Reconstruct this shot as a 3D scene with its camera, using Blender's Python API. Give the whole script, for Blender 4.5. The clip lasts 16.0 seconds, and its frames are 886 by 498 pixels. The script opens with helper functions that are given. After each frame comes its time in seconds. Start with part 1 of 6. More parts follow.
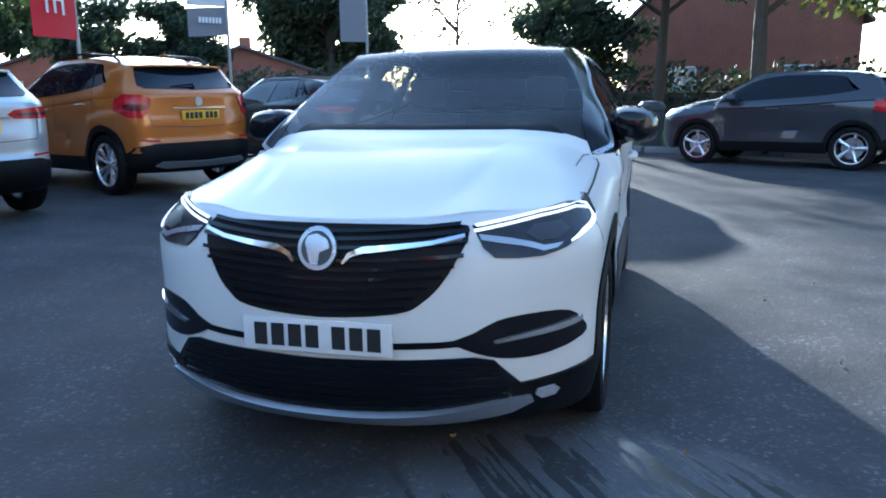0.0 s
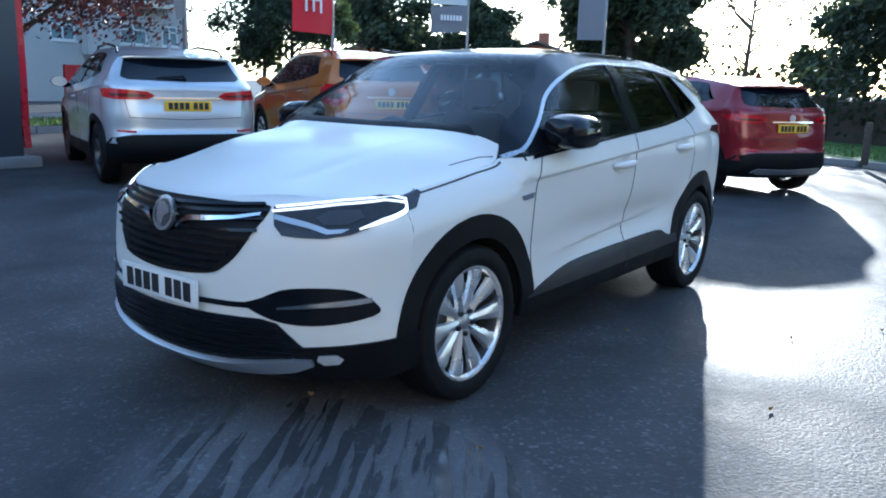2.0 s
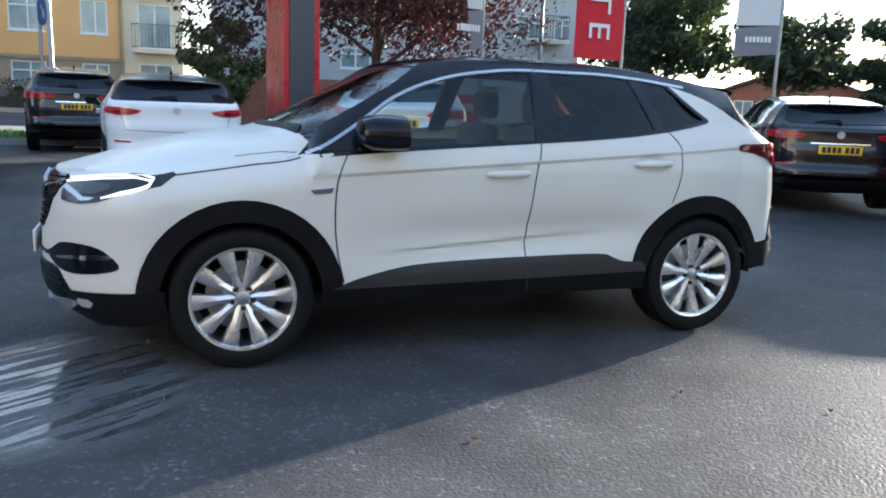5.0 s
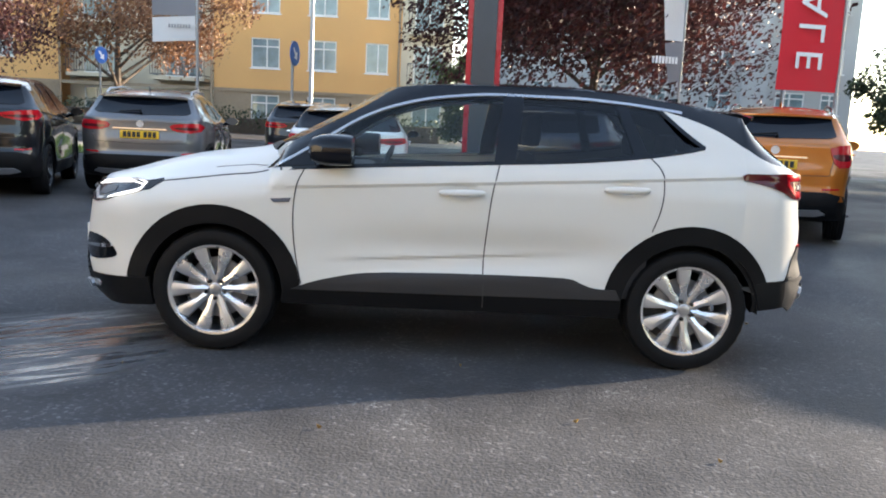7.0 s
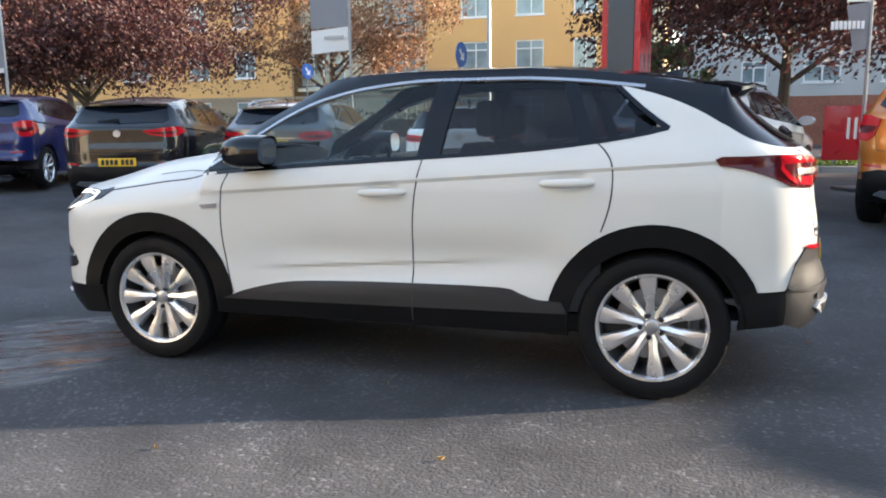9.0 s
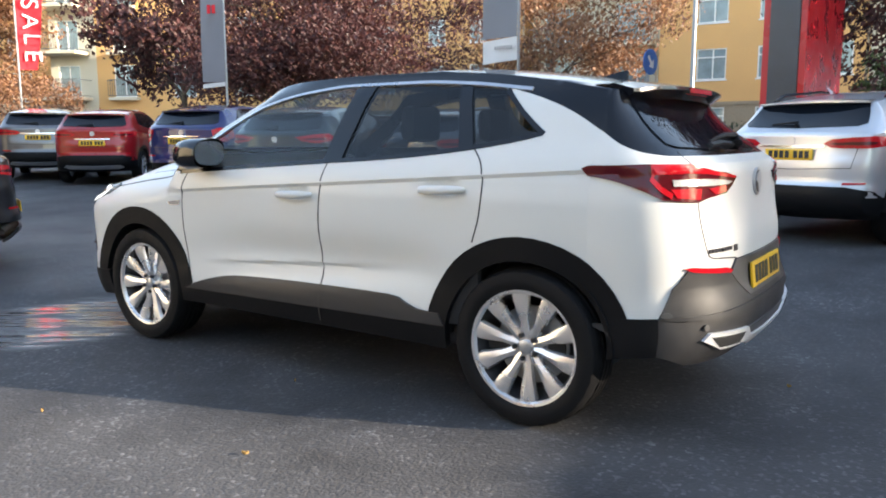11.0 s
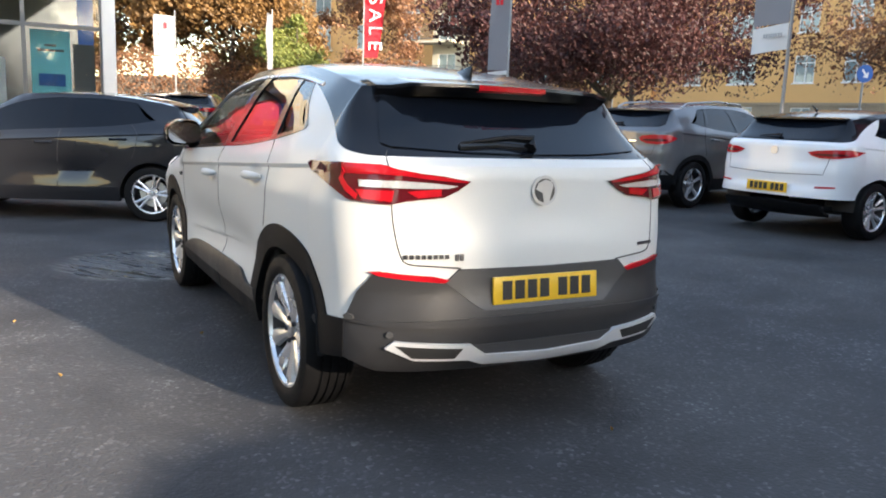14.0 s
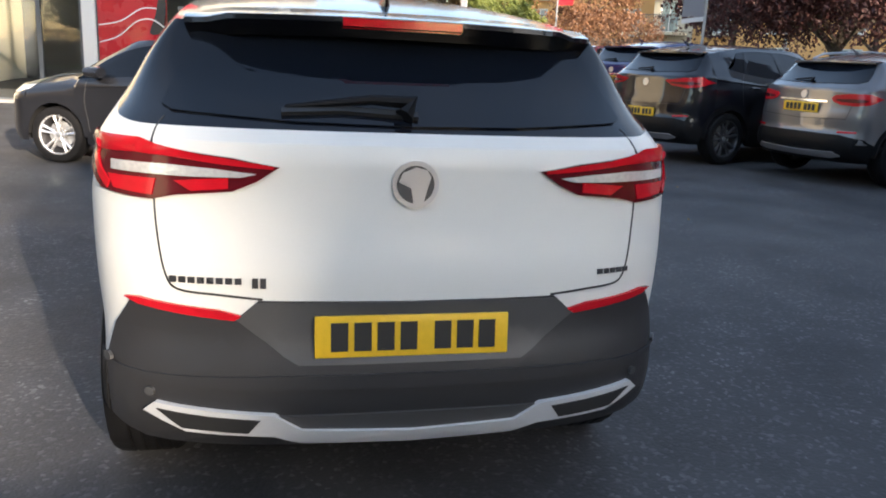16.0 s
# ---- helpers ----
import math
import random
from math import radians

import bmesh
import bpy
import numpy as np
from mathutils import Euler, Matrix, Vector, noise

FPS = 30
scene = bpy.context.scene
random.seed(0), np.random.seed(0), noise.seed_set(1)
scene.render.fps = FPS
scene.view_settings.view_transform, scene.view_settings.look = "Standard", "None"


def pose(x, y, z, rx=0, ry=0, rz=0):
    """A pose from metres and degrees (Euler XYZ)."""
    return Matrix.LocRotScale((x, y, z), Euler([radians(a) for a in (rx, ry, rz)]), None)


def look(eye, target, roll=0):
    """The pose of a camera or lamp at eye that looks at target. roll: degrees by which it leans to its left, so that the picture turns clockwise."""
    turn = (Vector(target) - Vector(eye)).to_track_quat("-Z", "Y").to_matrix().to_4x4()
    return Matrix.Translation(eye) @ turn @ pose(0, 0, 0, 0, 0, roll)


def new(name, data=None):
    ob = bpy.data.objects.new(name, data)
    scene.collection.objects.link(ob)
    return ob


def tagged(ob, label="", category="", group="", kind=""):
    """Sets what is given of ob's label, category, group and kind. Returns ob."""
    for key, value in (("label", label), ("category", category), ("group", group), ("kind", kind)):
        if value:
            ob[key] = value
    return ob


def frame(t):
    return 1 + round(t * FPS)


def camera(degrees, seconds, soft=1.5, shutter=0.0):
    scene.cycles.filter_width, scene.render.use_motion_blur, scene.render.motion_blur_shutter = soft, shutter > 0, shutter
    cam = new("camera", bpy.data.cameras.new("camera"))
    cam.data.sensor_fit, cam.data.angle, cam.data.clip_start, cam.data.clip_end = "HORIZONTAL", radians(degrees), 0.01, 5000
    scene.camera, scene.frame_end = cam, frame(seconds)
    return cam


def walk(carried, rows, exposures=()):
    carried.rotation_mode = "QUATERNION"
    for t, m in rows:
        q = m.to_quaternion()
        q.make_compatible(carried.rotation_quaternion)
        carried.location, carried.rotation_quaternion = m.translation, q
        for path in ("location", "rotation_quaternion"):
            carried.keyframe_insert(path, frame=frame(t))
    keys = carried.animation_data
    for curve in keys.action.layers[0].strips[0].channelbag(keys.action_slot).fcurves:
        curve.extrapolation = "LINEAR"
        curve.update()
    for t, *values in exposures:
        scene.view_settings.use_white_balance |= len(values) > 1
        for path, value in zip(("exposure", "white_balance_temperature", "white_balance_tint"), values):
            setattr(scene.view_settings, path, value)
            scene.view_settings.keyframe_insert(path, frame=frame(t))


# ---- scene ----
cam = camera(59.4, 16.0, soft=1.9)
PATH = [
    (0, (1.029, -4.533, 1.337), (0.521, -2.64, 0.939), -0.8),
    (0.5, (1.474, -4.467, 1.356), (0.734, -2.66, 0.925), 0.1),
    (1, (1.915, -4.363, 1.342), (0.993, -2.65, 0.877), 0.7),
    (1.5, (2.329, -4.207, 1.367), (1.275, -2.563, 0.934), 1.4),
    (2, (2.752, -4.016, 1.373), (1.563, -2.462, 0.96), 1.5),
    (2.5, (3.128, -3.704, 1.359), (1.79, -2.27, 0.968), 1.1),
    (3, (3.515, -3.385, 1.353), (2.031, -2.098, 0.974), 0.8),
    (3.5, (3.839, -3.009, 1.324), (2.228, -1.881, 0.96), 0.6),
    (4, (4.103, -2.604, 1.325), (2.382, -1.645, 0.981), 0.5),
    (4.5, (4.392, -2.185, 1.345), (2.597, -1.373, 0.996), 1.6),
    (4.7, (4.488, -2.014, 1.327), (2.678, -1.242, 0.97), 1.8),
    (6.8, (5.151, -0.274, 1.289), (3.178, -0.169, 0.979), 2.9),
    (7, (5.165, -0.116, 1.305), (3.189, -0.089, 1.002), 2.8),
    (7.5, (5.108, 0.285, 1.281), (3.137, 0.16, 0.964), 2.3),
    (8, (4.963, 0.696, 1.285), (3.009, 0.434, 0.948), 1.8),
    (8.5, (4.771, 1.079, 1.289), (2.844, 0.663, 0.953), 0.9),
    (9, (4.497, 1.412, 1.3), (2.605, 0.849, 0.982), -0.6),
    (9.2, (4.394, 1.554, 1.297), (2.517, 0.937, 0.982), -1.1),
    (11.3, (3.609, 3.136, 1.26), (2.033, 1.941, 0.966), -0.3),
    (11.5, (3.51, 3.29, 1.27), (1.969, 2.052, 0.97), -0.6),
    (12, (3.286, 3.681, 1.264), (1.83, 2.345, 0.956), -0.8),
    (12.5, (3.03, 4.004, 1.294), (1.692, 2.547, 0.994), -0.4),
    (13, (2.682, 4.281, 1.309), (1.445, 2.74, 1.002), -0.3),
    (13.5, (2.31, 4.538, 1.341), (1.192, 2.91, 1.023), 1.6),
    (14, (1.893, 4.672, 1.335), (0.943, 2.944, 1.001), 2.3),
    (14.5, (1.465, 4.735, 1.349), (0.671, 2.94, 0.966), 2.7),
    (15, (1.041, 4.701, 1.383), (0.427, 2.839, 0.99), 4.0),
    (15.5, (0.647, 4.446, 1.389), (0.128, 2.561, 0.968), 4.6),
    (16, (0.372, 4.042, 1.375), (-0.064, 2.149, 0.901), 2.8),
]
EXPOSURES = [(0.0, 2.68, 5150, 6), (3.0, 2.68, 5250, 5), (4.7, 2.82, 6050, 8), (6.8, 3.1, 7200, 13), (9.2, 3.2, 7250, 13), (11.3, 3.14, 7100, 12), (14.0, 2.98, 7200, 13), (16.0, 2.74, 7100, 14)]
walk(cam, [(t, look(eye, target, roll)) for t, eye, target, roll in PATH], EXPOSURES)

# ---- world and sun ----
SUN_AZ, SUN_EL = 19.5, 15.0      # degrees from +y towards -x, degrees up
world = bpy.data.worlds.new("world")
scene.world = world
world.use_nodes = True
wn, wl = world.node_tree.nodes, world.node_tree.links
wn.clear()
w_out, w_bg = wn.new("ShaderNodeOutputWorld"), wn.new("ShaderNodeBackground")
sky = wn.new("ShaderNodeTexSky")
sky.sky_type, sky.sun_disc = "NISHITA", False
sky.sun_elevation, sky.sun_rotation = radians(SUN_EL), radians(-SUN_AZ)
sky.air_density, sky.dust_density, sky.ozone_density = 1.0, 0.5, 1.0
w_tc, w_map, w_noise, w_ramp, w_mix = (wn.new(k) for k in ("ShaderNodeTexCoord", "ShaderNodeMapping", "ShaderNodeTexNoise", "ShaderNodeValToRGB", "ShaderNodeMixRGB"))
w_map.inputs["Scale"].default_value = (1.0, 1.0, 3.2)
w_noise.inputs["Scale"].default_value, w_noise.inputs["Detail"].default_value = 2.2, 6.0
w_ramp.color_ramp.elements[0].position, w_ramp.color_ramp.elements[1].position = 0.46, 0.74
w_ramp.color_ramp.elements[0].color = (0.04, 0.04, 0.04, 1)
w_ramp.color_ramp.elements[1].color = (0.8, 0.8, 0.8, 1)
w_mix.inputs[2].default_value = (4.0, 3.9, 3.75, 1)
wl.new(w_tc.outputs["Generated"], w_map.inputs[0])
wl.new(w_map.outputs[0], w_noise.inputs["Vector"])
wl.new(w_noise.outputs["Fac"], w_ramp.inputs[0])
w_sep, w_thin, w_fac = wn.new("ShaderNodeSeparateXYZ"), wn.new("ShaderNodeMapRange"), wn.new("ShaderNodeMath")
w_thin.inputs[1].default_value, w_thin.inputs[2].default_value, w_thin.inputs[3].default_value, w_thin.inputs[4].default_value = 0.05, 0.60, 1.0, 0.10
w_fac.operation = "MULTIPLY"
wl.new(w_tc.outputs["Generated"], w_sep.inputs[0])
wl.new(w_sep.outputs[2], w_thin.inputs[0])
wl.new(w_ramp.outputs[0], w_fac.inputs[0])
wl.new(w_thin.outputs[0], w_fac.inputs[1])
wl.new(w_fac.outputs[0], w_mix.inputs[0])
wl.new(sky.outputs[0], w_mix.inputs[1])
wl.new(w_mix.outputs[0], w_bg.inputs[0])
w_bg.inputs[1].default_value = 0.095
wl.new(w_bg.outputs[0], w_out.inputs[0])
sun = new("sun", bpy.data.lights.new("sun", "SUN"))
sun.data.energy, sun.data.angle, sun.data.color = 2.6, radians(1.0), (1.0, 0.90, 0.76)
sun_dir = Vector((-math.sin(radians(SUN_AZ)) * math.cos(radians(SUN_EL)), math.cos(radians(SUN_AZ)) * math.cos(radians(SUN_EL)), math.sin(radians(SUN_EL))))
sun.matrix_world = look(sun_dir * 60, (0, 0, 0))

# ---- materials ----


def mat_new(name):
    m = bpy.data.materials.new(name)
    m.use_nodes = True
    nt = m.node_tree
    return m, nt.nodes, nt.links, nt.nodes["Principled BSDF"]


def surf_mat(name, color, rough=0.5, metal=0.0, vary=0.12, scale=3.0, fine=60.0, bump=0.15, coat=0.0, spec=0.5, rough_vary=0.1, per_object=0.0, coat_rough=0.03):
    """A surface with stains at a large scale, grain and relief at a small one."""
    m, n, l, b = mat_new(name)
    tc = n.new("ShaderNodeTexCoord")
    big, small = n.new("ShaderNodeTexNoise"), n.new("ShaderNodeTexNoise")
    big.inputs["Scale"].default_value, big.inputs["Detail"].default_value = scale, 5.0
    small.inputs["Scale"].default_value, small.inputs["Detail"].default_value = fine, 3.0
    l.new(tc.outputs["Object"], big.inputs["Vector"])
    l.new(tc.outputs["Object"], small.inputs["Vector"])
    add = n.new("ShaderNodeMath")
    add.operation = "ADD"
    l.new(big.outputs["Fac"], add.inputs[0])
    l.new(small.outputs["Fac"], add.inputs[1])
    src = add.outputs[0]
    if per_object:
        info, mul = n.new("ShaderNodeObjectInfo"), n.new("ShaderNodeMath")
        mul.operation = "MULTIPLY_ADD"
        mul.inputs[1].default_value = per_object
        l.new(info.outputs["Random"], mul.inputs[0])
        l.new(src, mul.inputs[2])
        src = mul.outputs[0]
    rng = n.new("ShaderNodeMapRange")
    rng.inputs[1].default_value, rng.inputs[2].default_value = 0.6, 1.4 + per_object
    rng.inputs[3].default_value, rng.inputs[4].default_value = 1 - vary, 1 + vary
    l.new(src, rng.inputs[0])
    mul = n.new("ShaderNodeMixRGB")
    mul.blend_type, mul.inputs[0].default_value, mul.inputs[1].default_value = "MULTIPLY", 1.0, (*color, 1)
    l.new(rng.outputs[0], mul.inputs[2])
    l.new(mul.outputs[0], b.inputs["Base Color"])
    rr = n.new("ShaderNodeMapRange")
    rr.inputs[1].default_value, rr.inputs[2].default_value = 0.3, 0.7
    rr.inputs[3].default_value, rr.inputs[4].default_value = max(rough - rough_vary, 0.01), min(rough + rough_vary, 1)
    l.new(big.outputs["Fac"], rr.inputs[0])
    l.new(rr.outputs[0], b.inputs["Roughness"])
    b.inputs["Metallic"].default_value, b.inputs["Coat Weight"].default_value = metal, coat
    b.inputs["Coat Roughness"].default_value = coat_rough
    b.inputs["Specular IOR Level"].default_value = spec
    if bump:
        bp = n.new("ShaderNodeBump")
        bp.inputs["Strength"].default_value, bp.inputs["Distance"].default_value = bump, 0.01
        l.new(small.outputs["Fac"], bp.inputs["Height"])
        l.new(bp.outputs[0], b.inputs["Normal"])
    return m


def paint(name, color, metal=0.0, rough=0.3):
    return surf_mat(name, color, rough, metal, vary=0.03, scale=1.2, fine=420.0, bump=0.01, coat=1.0, rough_vary=0.04, spec=0.12)


def glass_mat(name, tint, ior=1.5):
    """A thin pane: what is behind it, tinted, under a Fresnel reflection."""
    m, n, l, b = mat_new(name)
    n.remove(b)
    tr, gl, lw, mx, pw, ad = (n.new("ShaderNode" + k) for k in ("BsdfTransparent", "BsdfGlossy", "LayerWeight", "MixShader", "Math", "Math"))
    tr.inputs[0].default_value = (*tint, 1)
    gl.inputs["Roughness"].default_value = 0.01
    lw.inputs[0].default_value = 0.5
    r0 = ((ior - 1) / (ior + 1)) ** 2
    pw.operation, ad.operation = "POWER", "MULTIPLY_ADD"
    pw.inputs[1].default_value, ad.inputs[1].default_value, ad.inputs[2].default_value = 5.0, 1 - r0, r0
    l.new(lw.outputs["Facing"], pw.inputs[0])
    l.new(pw.outputs[0], ad.inputs[0])
    l.new(ad.outputs[0], mx.inputs[0])
    l.new(tr.outputs[0], mx.inputs[1])
    l.new(gl.outputs[0], mx.inputs[2])
    l.new(mx.outputs[0], n["Material Output"].inputs[0])
    return m


def glow(name, color, strength):
    m, n, l, b = mat_new(name)
    b.inputs["Base Color"].default_value = (*color, 1)
    b.inputs["Emission Color"].default_value = (*color, 1)
    b.inputs["Emission Strength"].default_value = strength
    return m


def asphalt_mat():
    """Dark, worn asphalt, damp nearly everywhere: pale stone chips, smooth damp sheen, drier rough streaks, and wet tyre streaks by the parked car."""
    m, n, l, b = mat_new("asphalt")
    geo = n.new("ShaderNodeNewGeometry")
    sep = n.new("ShaderNodeSeparateXYZ")
    l.new(geo.outputs["Position"], sep.inputs[0])

    def noise_tex(scale, detail=4.0, rough=0.55, vec=None):
        t = n.new("ShaderNodeTexNoise")
        t.inputs["Scale"].default_value, t.inputs["Detail"].default_value, t.inputs["Roughness"].default_value = scale, detail, rough
        l.new(vec or geo.outputs["Position"], t.inputs["Vector"])
        return t.outputs["Fac"]

    def rng(src, a, c, lo, hi):
        t = n.new("ShaderNodeMapRange")
        for k, v in enumerate((a, c, lo, hi)):
            t.inputs[k + 1].default_value = v
        l.new(src, t.inputs[0])
        return t.outputs[0]

    def op(kind, a, c):
        t = n.new("ShaderNodeMath")
        t.operation = kind
        for k, v in enumerate((a, c)):
            if isinstance(v, (int, float)):
                t.inputs[k].default_value = v
            else:
                l.new(v, t.inputs[k])
        return t.outputs[0]

    damp, patch, grain = noise_tex(0.35, 5.0), noise_tex(1.7, 6.0, 0.6), noise_tex(95.0, 2.0)
    chips = n.new("ShaderNodeTexVoronoi")
    chips.inputs["Scale"].default_value = 62.0
    l.new(geo.outputs["Position"], chips.inputs["Vector"])
    lumps = n.new("ShaderNodeTexVoronoi")
    lumps.inputs["Scale"].default_value = 52.0
    l.new(geo.outputs["Position"], lumps.inputs["Vector"])
    pale = rng(chips.outputs["Color"], 0.70, 0.95, 0.0, 1.0)
    tone = op("ADD", rng(patch, 0.3, 0.7, 0.046, 0.082), op("MULTIPLY", pale, rng(patch, 0.35, 0.65, 0.01, 0.10)))
    # long wet streaks left by tyres, a stretch of ground 1.6 m across
    turned = n.new("ShaderNodeMapping")
    turned.inputs["Rotation"].default_value = (0, 0, radians(-STREAK_TURN))
    turned.inputs["Scale"].default_value = (1.0, 1.0, 1.0)
    l.new(geo.outputs["Position"], turned.inputs[0])
    squash = n.new("ShaderNodeMapping")
    squash.inputs["Scale"].default_value = (1.3, 15.0, 1.0)
    l.new(turned.outputs[0], squash.inputs[0])
    lines = rng(noise_tex(1.0, 3.0, 0.5, squash.outputs[0]), 0.46, 0.53, 0.0, 1.0)
    dx, dy = op("SUBTRACT", sep.outputs[0], STREAK_AT[0]), op("SUBTRACT", sep.outputs[1], STREAK_AT[1])
    dist = op("SQRT", op("ADD", op("MULTIPLY", op("MULTIPLY", dx, dx), 1.0), op("MULTIPLY", op("MULTIPLY", dy, dy), 1.3)), 0)
    near = rng(op("ADD", dist, op("MULTIPLY", patch, 0.5)), 0.88, 1.12, 1.0, 0.0)
    wet = op("MULTIPLY", lines, near)
    # the ground between the streaks has dried to a paler grey
    tone = op("ADD", tone, op("MULTIPLY", op("SUBTRACT", near, wet), 0.055))
    hue = n.new("ShaderNodeCombineColor")
    l.new(op("MULTIPLY", tone, 1.0), hue.inputs[0])
    l.new(op("MULTIPLY", tone, 1.0), hue.inputs[1])
    l.new(op("MULTIPLY", tone, 1.04), hue.inputs[2])
    l.new(hue.outputs[0], b.inputs["Base Color"])
    rough = op("ADD", rng(damp, 0.35, 0.65, 0.48, 0.78), rng(patch, 0.3, 0.7, -0.07, 0.09))
    rough = op("MULTIPLY", rough, rng(wet, 0.0, 1.0, 1.0, 0.12))
    l.new(rough, b.inputs["Roughness"])
    l.new(rng(wet, 0.0, 1.0, 0.08, 0.6), b.inputs["Specular IOR Level"])
    bp = n.new("ShaderNodeBump")
    bp.inputs["Distance"].default_value = 0.007
    l.new(rng(wet, 0.0, 1.0, 0.36, 0.02), bp.inputs["Strength"])
    l.new(op("ADD", op("ADD", grain, op("MULTIPLY", lumps.outputs["Distance"], -0.6)), op("MULTIPLY", chips.outputs["Distance"], -0.8)), bp.inputs["Height"])
    l.new(bp.outputs[0], b.inputs["Normal"])
    return m


def leaf_mat(name, a, c):
    m, n, l, b = mat_new(name)
    geo, ramp = n.new("ShaderNodeNewGeometry"), n.new("ShaderNodeValToRGB")
    ramp.color_ramp.elements[0].color, ramp.color_ramp.elements[1].color = (*a, 1), (*c, 1)
    l.new(geo.outputs["Random Per Island"], ramp.inputs[0])
    l.new(ramp.outputs[0], b.inputs["Base Color"])
    b.inputs["Roughness"].default_value = 0.55
    tl, mx = n.new("ShaderNodeBsdfTranslucent"), n.new("ShaderNodeMixShader")
    l.new(ramp.outputs[0], tl.inputs[0])
    mx.inputs[0].default_value = 0.32
    l.new(b.outputs[0], mx.inputs[1])
    l.new(tl.outputs[0], mx.inputs[2])
    l.new(mx.outputs[0], n["Material Output"].inputs[0])
    return m


STREAK_AT, STREAK_TURN = (0.88, -2.22), 124.0
M = {
    "asphalt": asphalt_mat(),
    "white": surf_mat("pearl_white_paint", (0.64, 0.64, 0.612), 0.32, 0.0, vary=0.03, scale=1.2, fine=420.0, bump=0.01, coat=0.20, rough_vary=0.04, spec=0.2, coat_rough=0.08),
    "black_gloss": surf_mat("black_gloss", (0.005, 0.006, 0.009), 0.16, 0.0, vary=0.05, scale=1.2, fine=420.0, bump=0.01, coat=0.25, rough_vary=0.04, spec=0.22),
    "cladding": surf_mat("black_plastic", (0.006, 0.0062, 0.0072), 0.50, vary=0.15, fine=500, bump=0.08, spec=0.15),
    "sill": surf_mat("grained_dark_plastic", (0.026, 0.026, 0.028), 0.48, vary=0.15, fine=500, bump=0.08, spec=0.35),
    "grey_plastic": surf_mat("grey_plastic", (0.055, 0.055, 0.056), 0.45, vary=0.1, fine=400, bump=0.05),
    "dark": surf_mat("dark_void", (0.01, 0.01, 0.011), 0.7, vary=0.2, bump=0.0),
    "seam": surf_mat("seam_shadow_gap", (0.03, 0.03, 0.03), 0.7, vary=0.1, bump=0.0),
    "tyre": surf_mat("tyre_rubber", (0.007, 0.007, 0.0078), 0.65, vary=0.25, scale=9, fine=180, bump=0.25, spec=0.16),
    "alloy": surf_mat("alloy_silver", (0.78, 0.78, 0.79), 0.27, 0.85, vary=0.06, fine=200, bump=0.02),
    "alloy_dark": surf_mat("alloy_dark", (0.06, 0.06, 0.065), 0.35, 0.5, vary=0.1, bump=0.02),
    "chrome": surf_mat("chrome", (0.85, 0.86, 0.88), 0.08, 1.0, vary=0.03, bump=0.0, rough_vary=0.03),
    "bright": surf_mat("bright_silver_paint", (0.66, 0.67, 0.68), 0.35, 0.3, vary=0.06, fine=300, bump=0.02),
    "satin": surf_mat("satin_silver", (0.50, 0.51, 0.53), 0.34, 0.8, vary=0.06, fine=300, bump=0.02),
    "glass": glass_mat("window_glass", (0.84, 0.90, 0.89), 1.52),
    "screen": glass_mat("windscreen_glass", (0.70, 0.77, 0.78), 1.52),
    "privacy": glass_mat("privacy_glass", (0.22, 0.24, 0.26), 1.52),
    "car_glass": surf_mat("dark_car_glass", (0.005, 0.007, 0.011), 0.03, vary=0.1, bump=0.0, coat=0.0, rough_vary=0.02, spec=0.30),
    "red_lens": surf_mat("red_lens", (0.46, 0.008, 0.016), 0.12, vary=0.15, fine=30, bump=0.0, coat=0.0, rough_vary=0.03, spec=0.4),
    "dark_red": surf_mat("dark_red_lens", (0.085, 0.006, 0.010), 0.10, vary=0.15, fine=30, bump=0.0, coat=0.0, rough_vary=0.03, spec=0.4),
    "clear_lens": surf_mat("clear_lens", (0.62, 0.62, 0.62), 0.12, 0.4, vary=0.2, fine=90, bump=0.15, coat=1.0, rough_vary=0.03),
    "lamp_black": surf_mat("lamp_housing", (0.035, 0.036, 0.04), 0.22, 0.2, vary=0.3, fine=40, bump=0.05, coat=0.0, rough_vary=0.05, spec=0.4),
    "drl": glow("daytime_lamp", (0.95, 0.97, 1.0), 0.2),
    "plate_w": surf_mat("white_plate", (0.75, 0.75, 0.74), 0.35, vary=0.04, bump=0.0),
    "plate_y": surf_mat("yellow_plate", (0.80, 0.48, 0.03), 0.35, vary=0.08, bump=0.0),
    "ink": surf_mat("black_ink", (0.02, 0.02, 0.02), 0.5, vary=0.05, bump=0.0),
    "fabric": surf_mat("dark_seat_fabric", (0.035, 0.035, 0.038), 0.85, vary=0.2, fine=300, bump=0.2),
    "dry_leaf": surf_mat("dry_leaf", (0.30, 0.19, 0.07), 0.7, vary=0.3, scale=60, fine=400, bump=0.1, spec=0.2),
}

# ---- building helpers ----


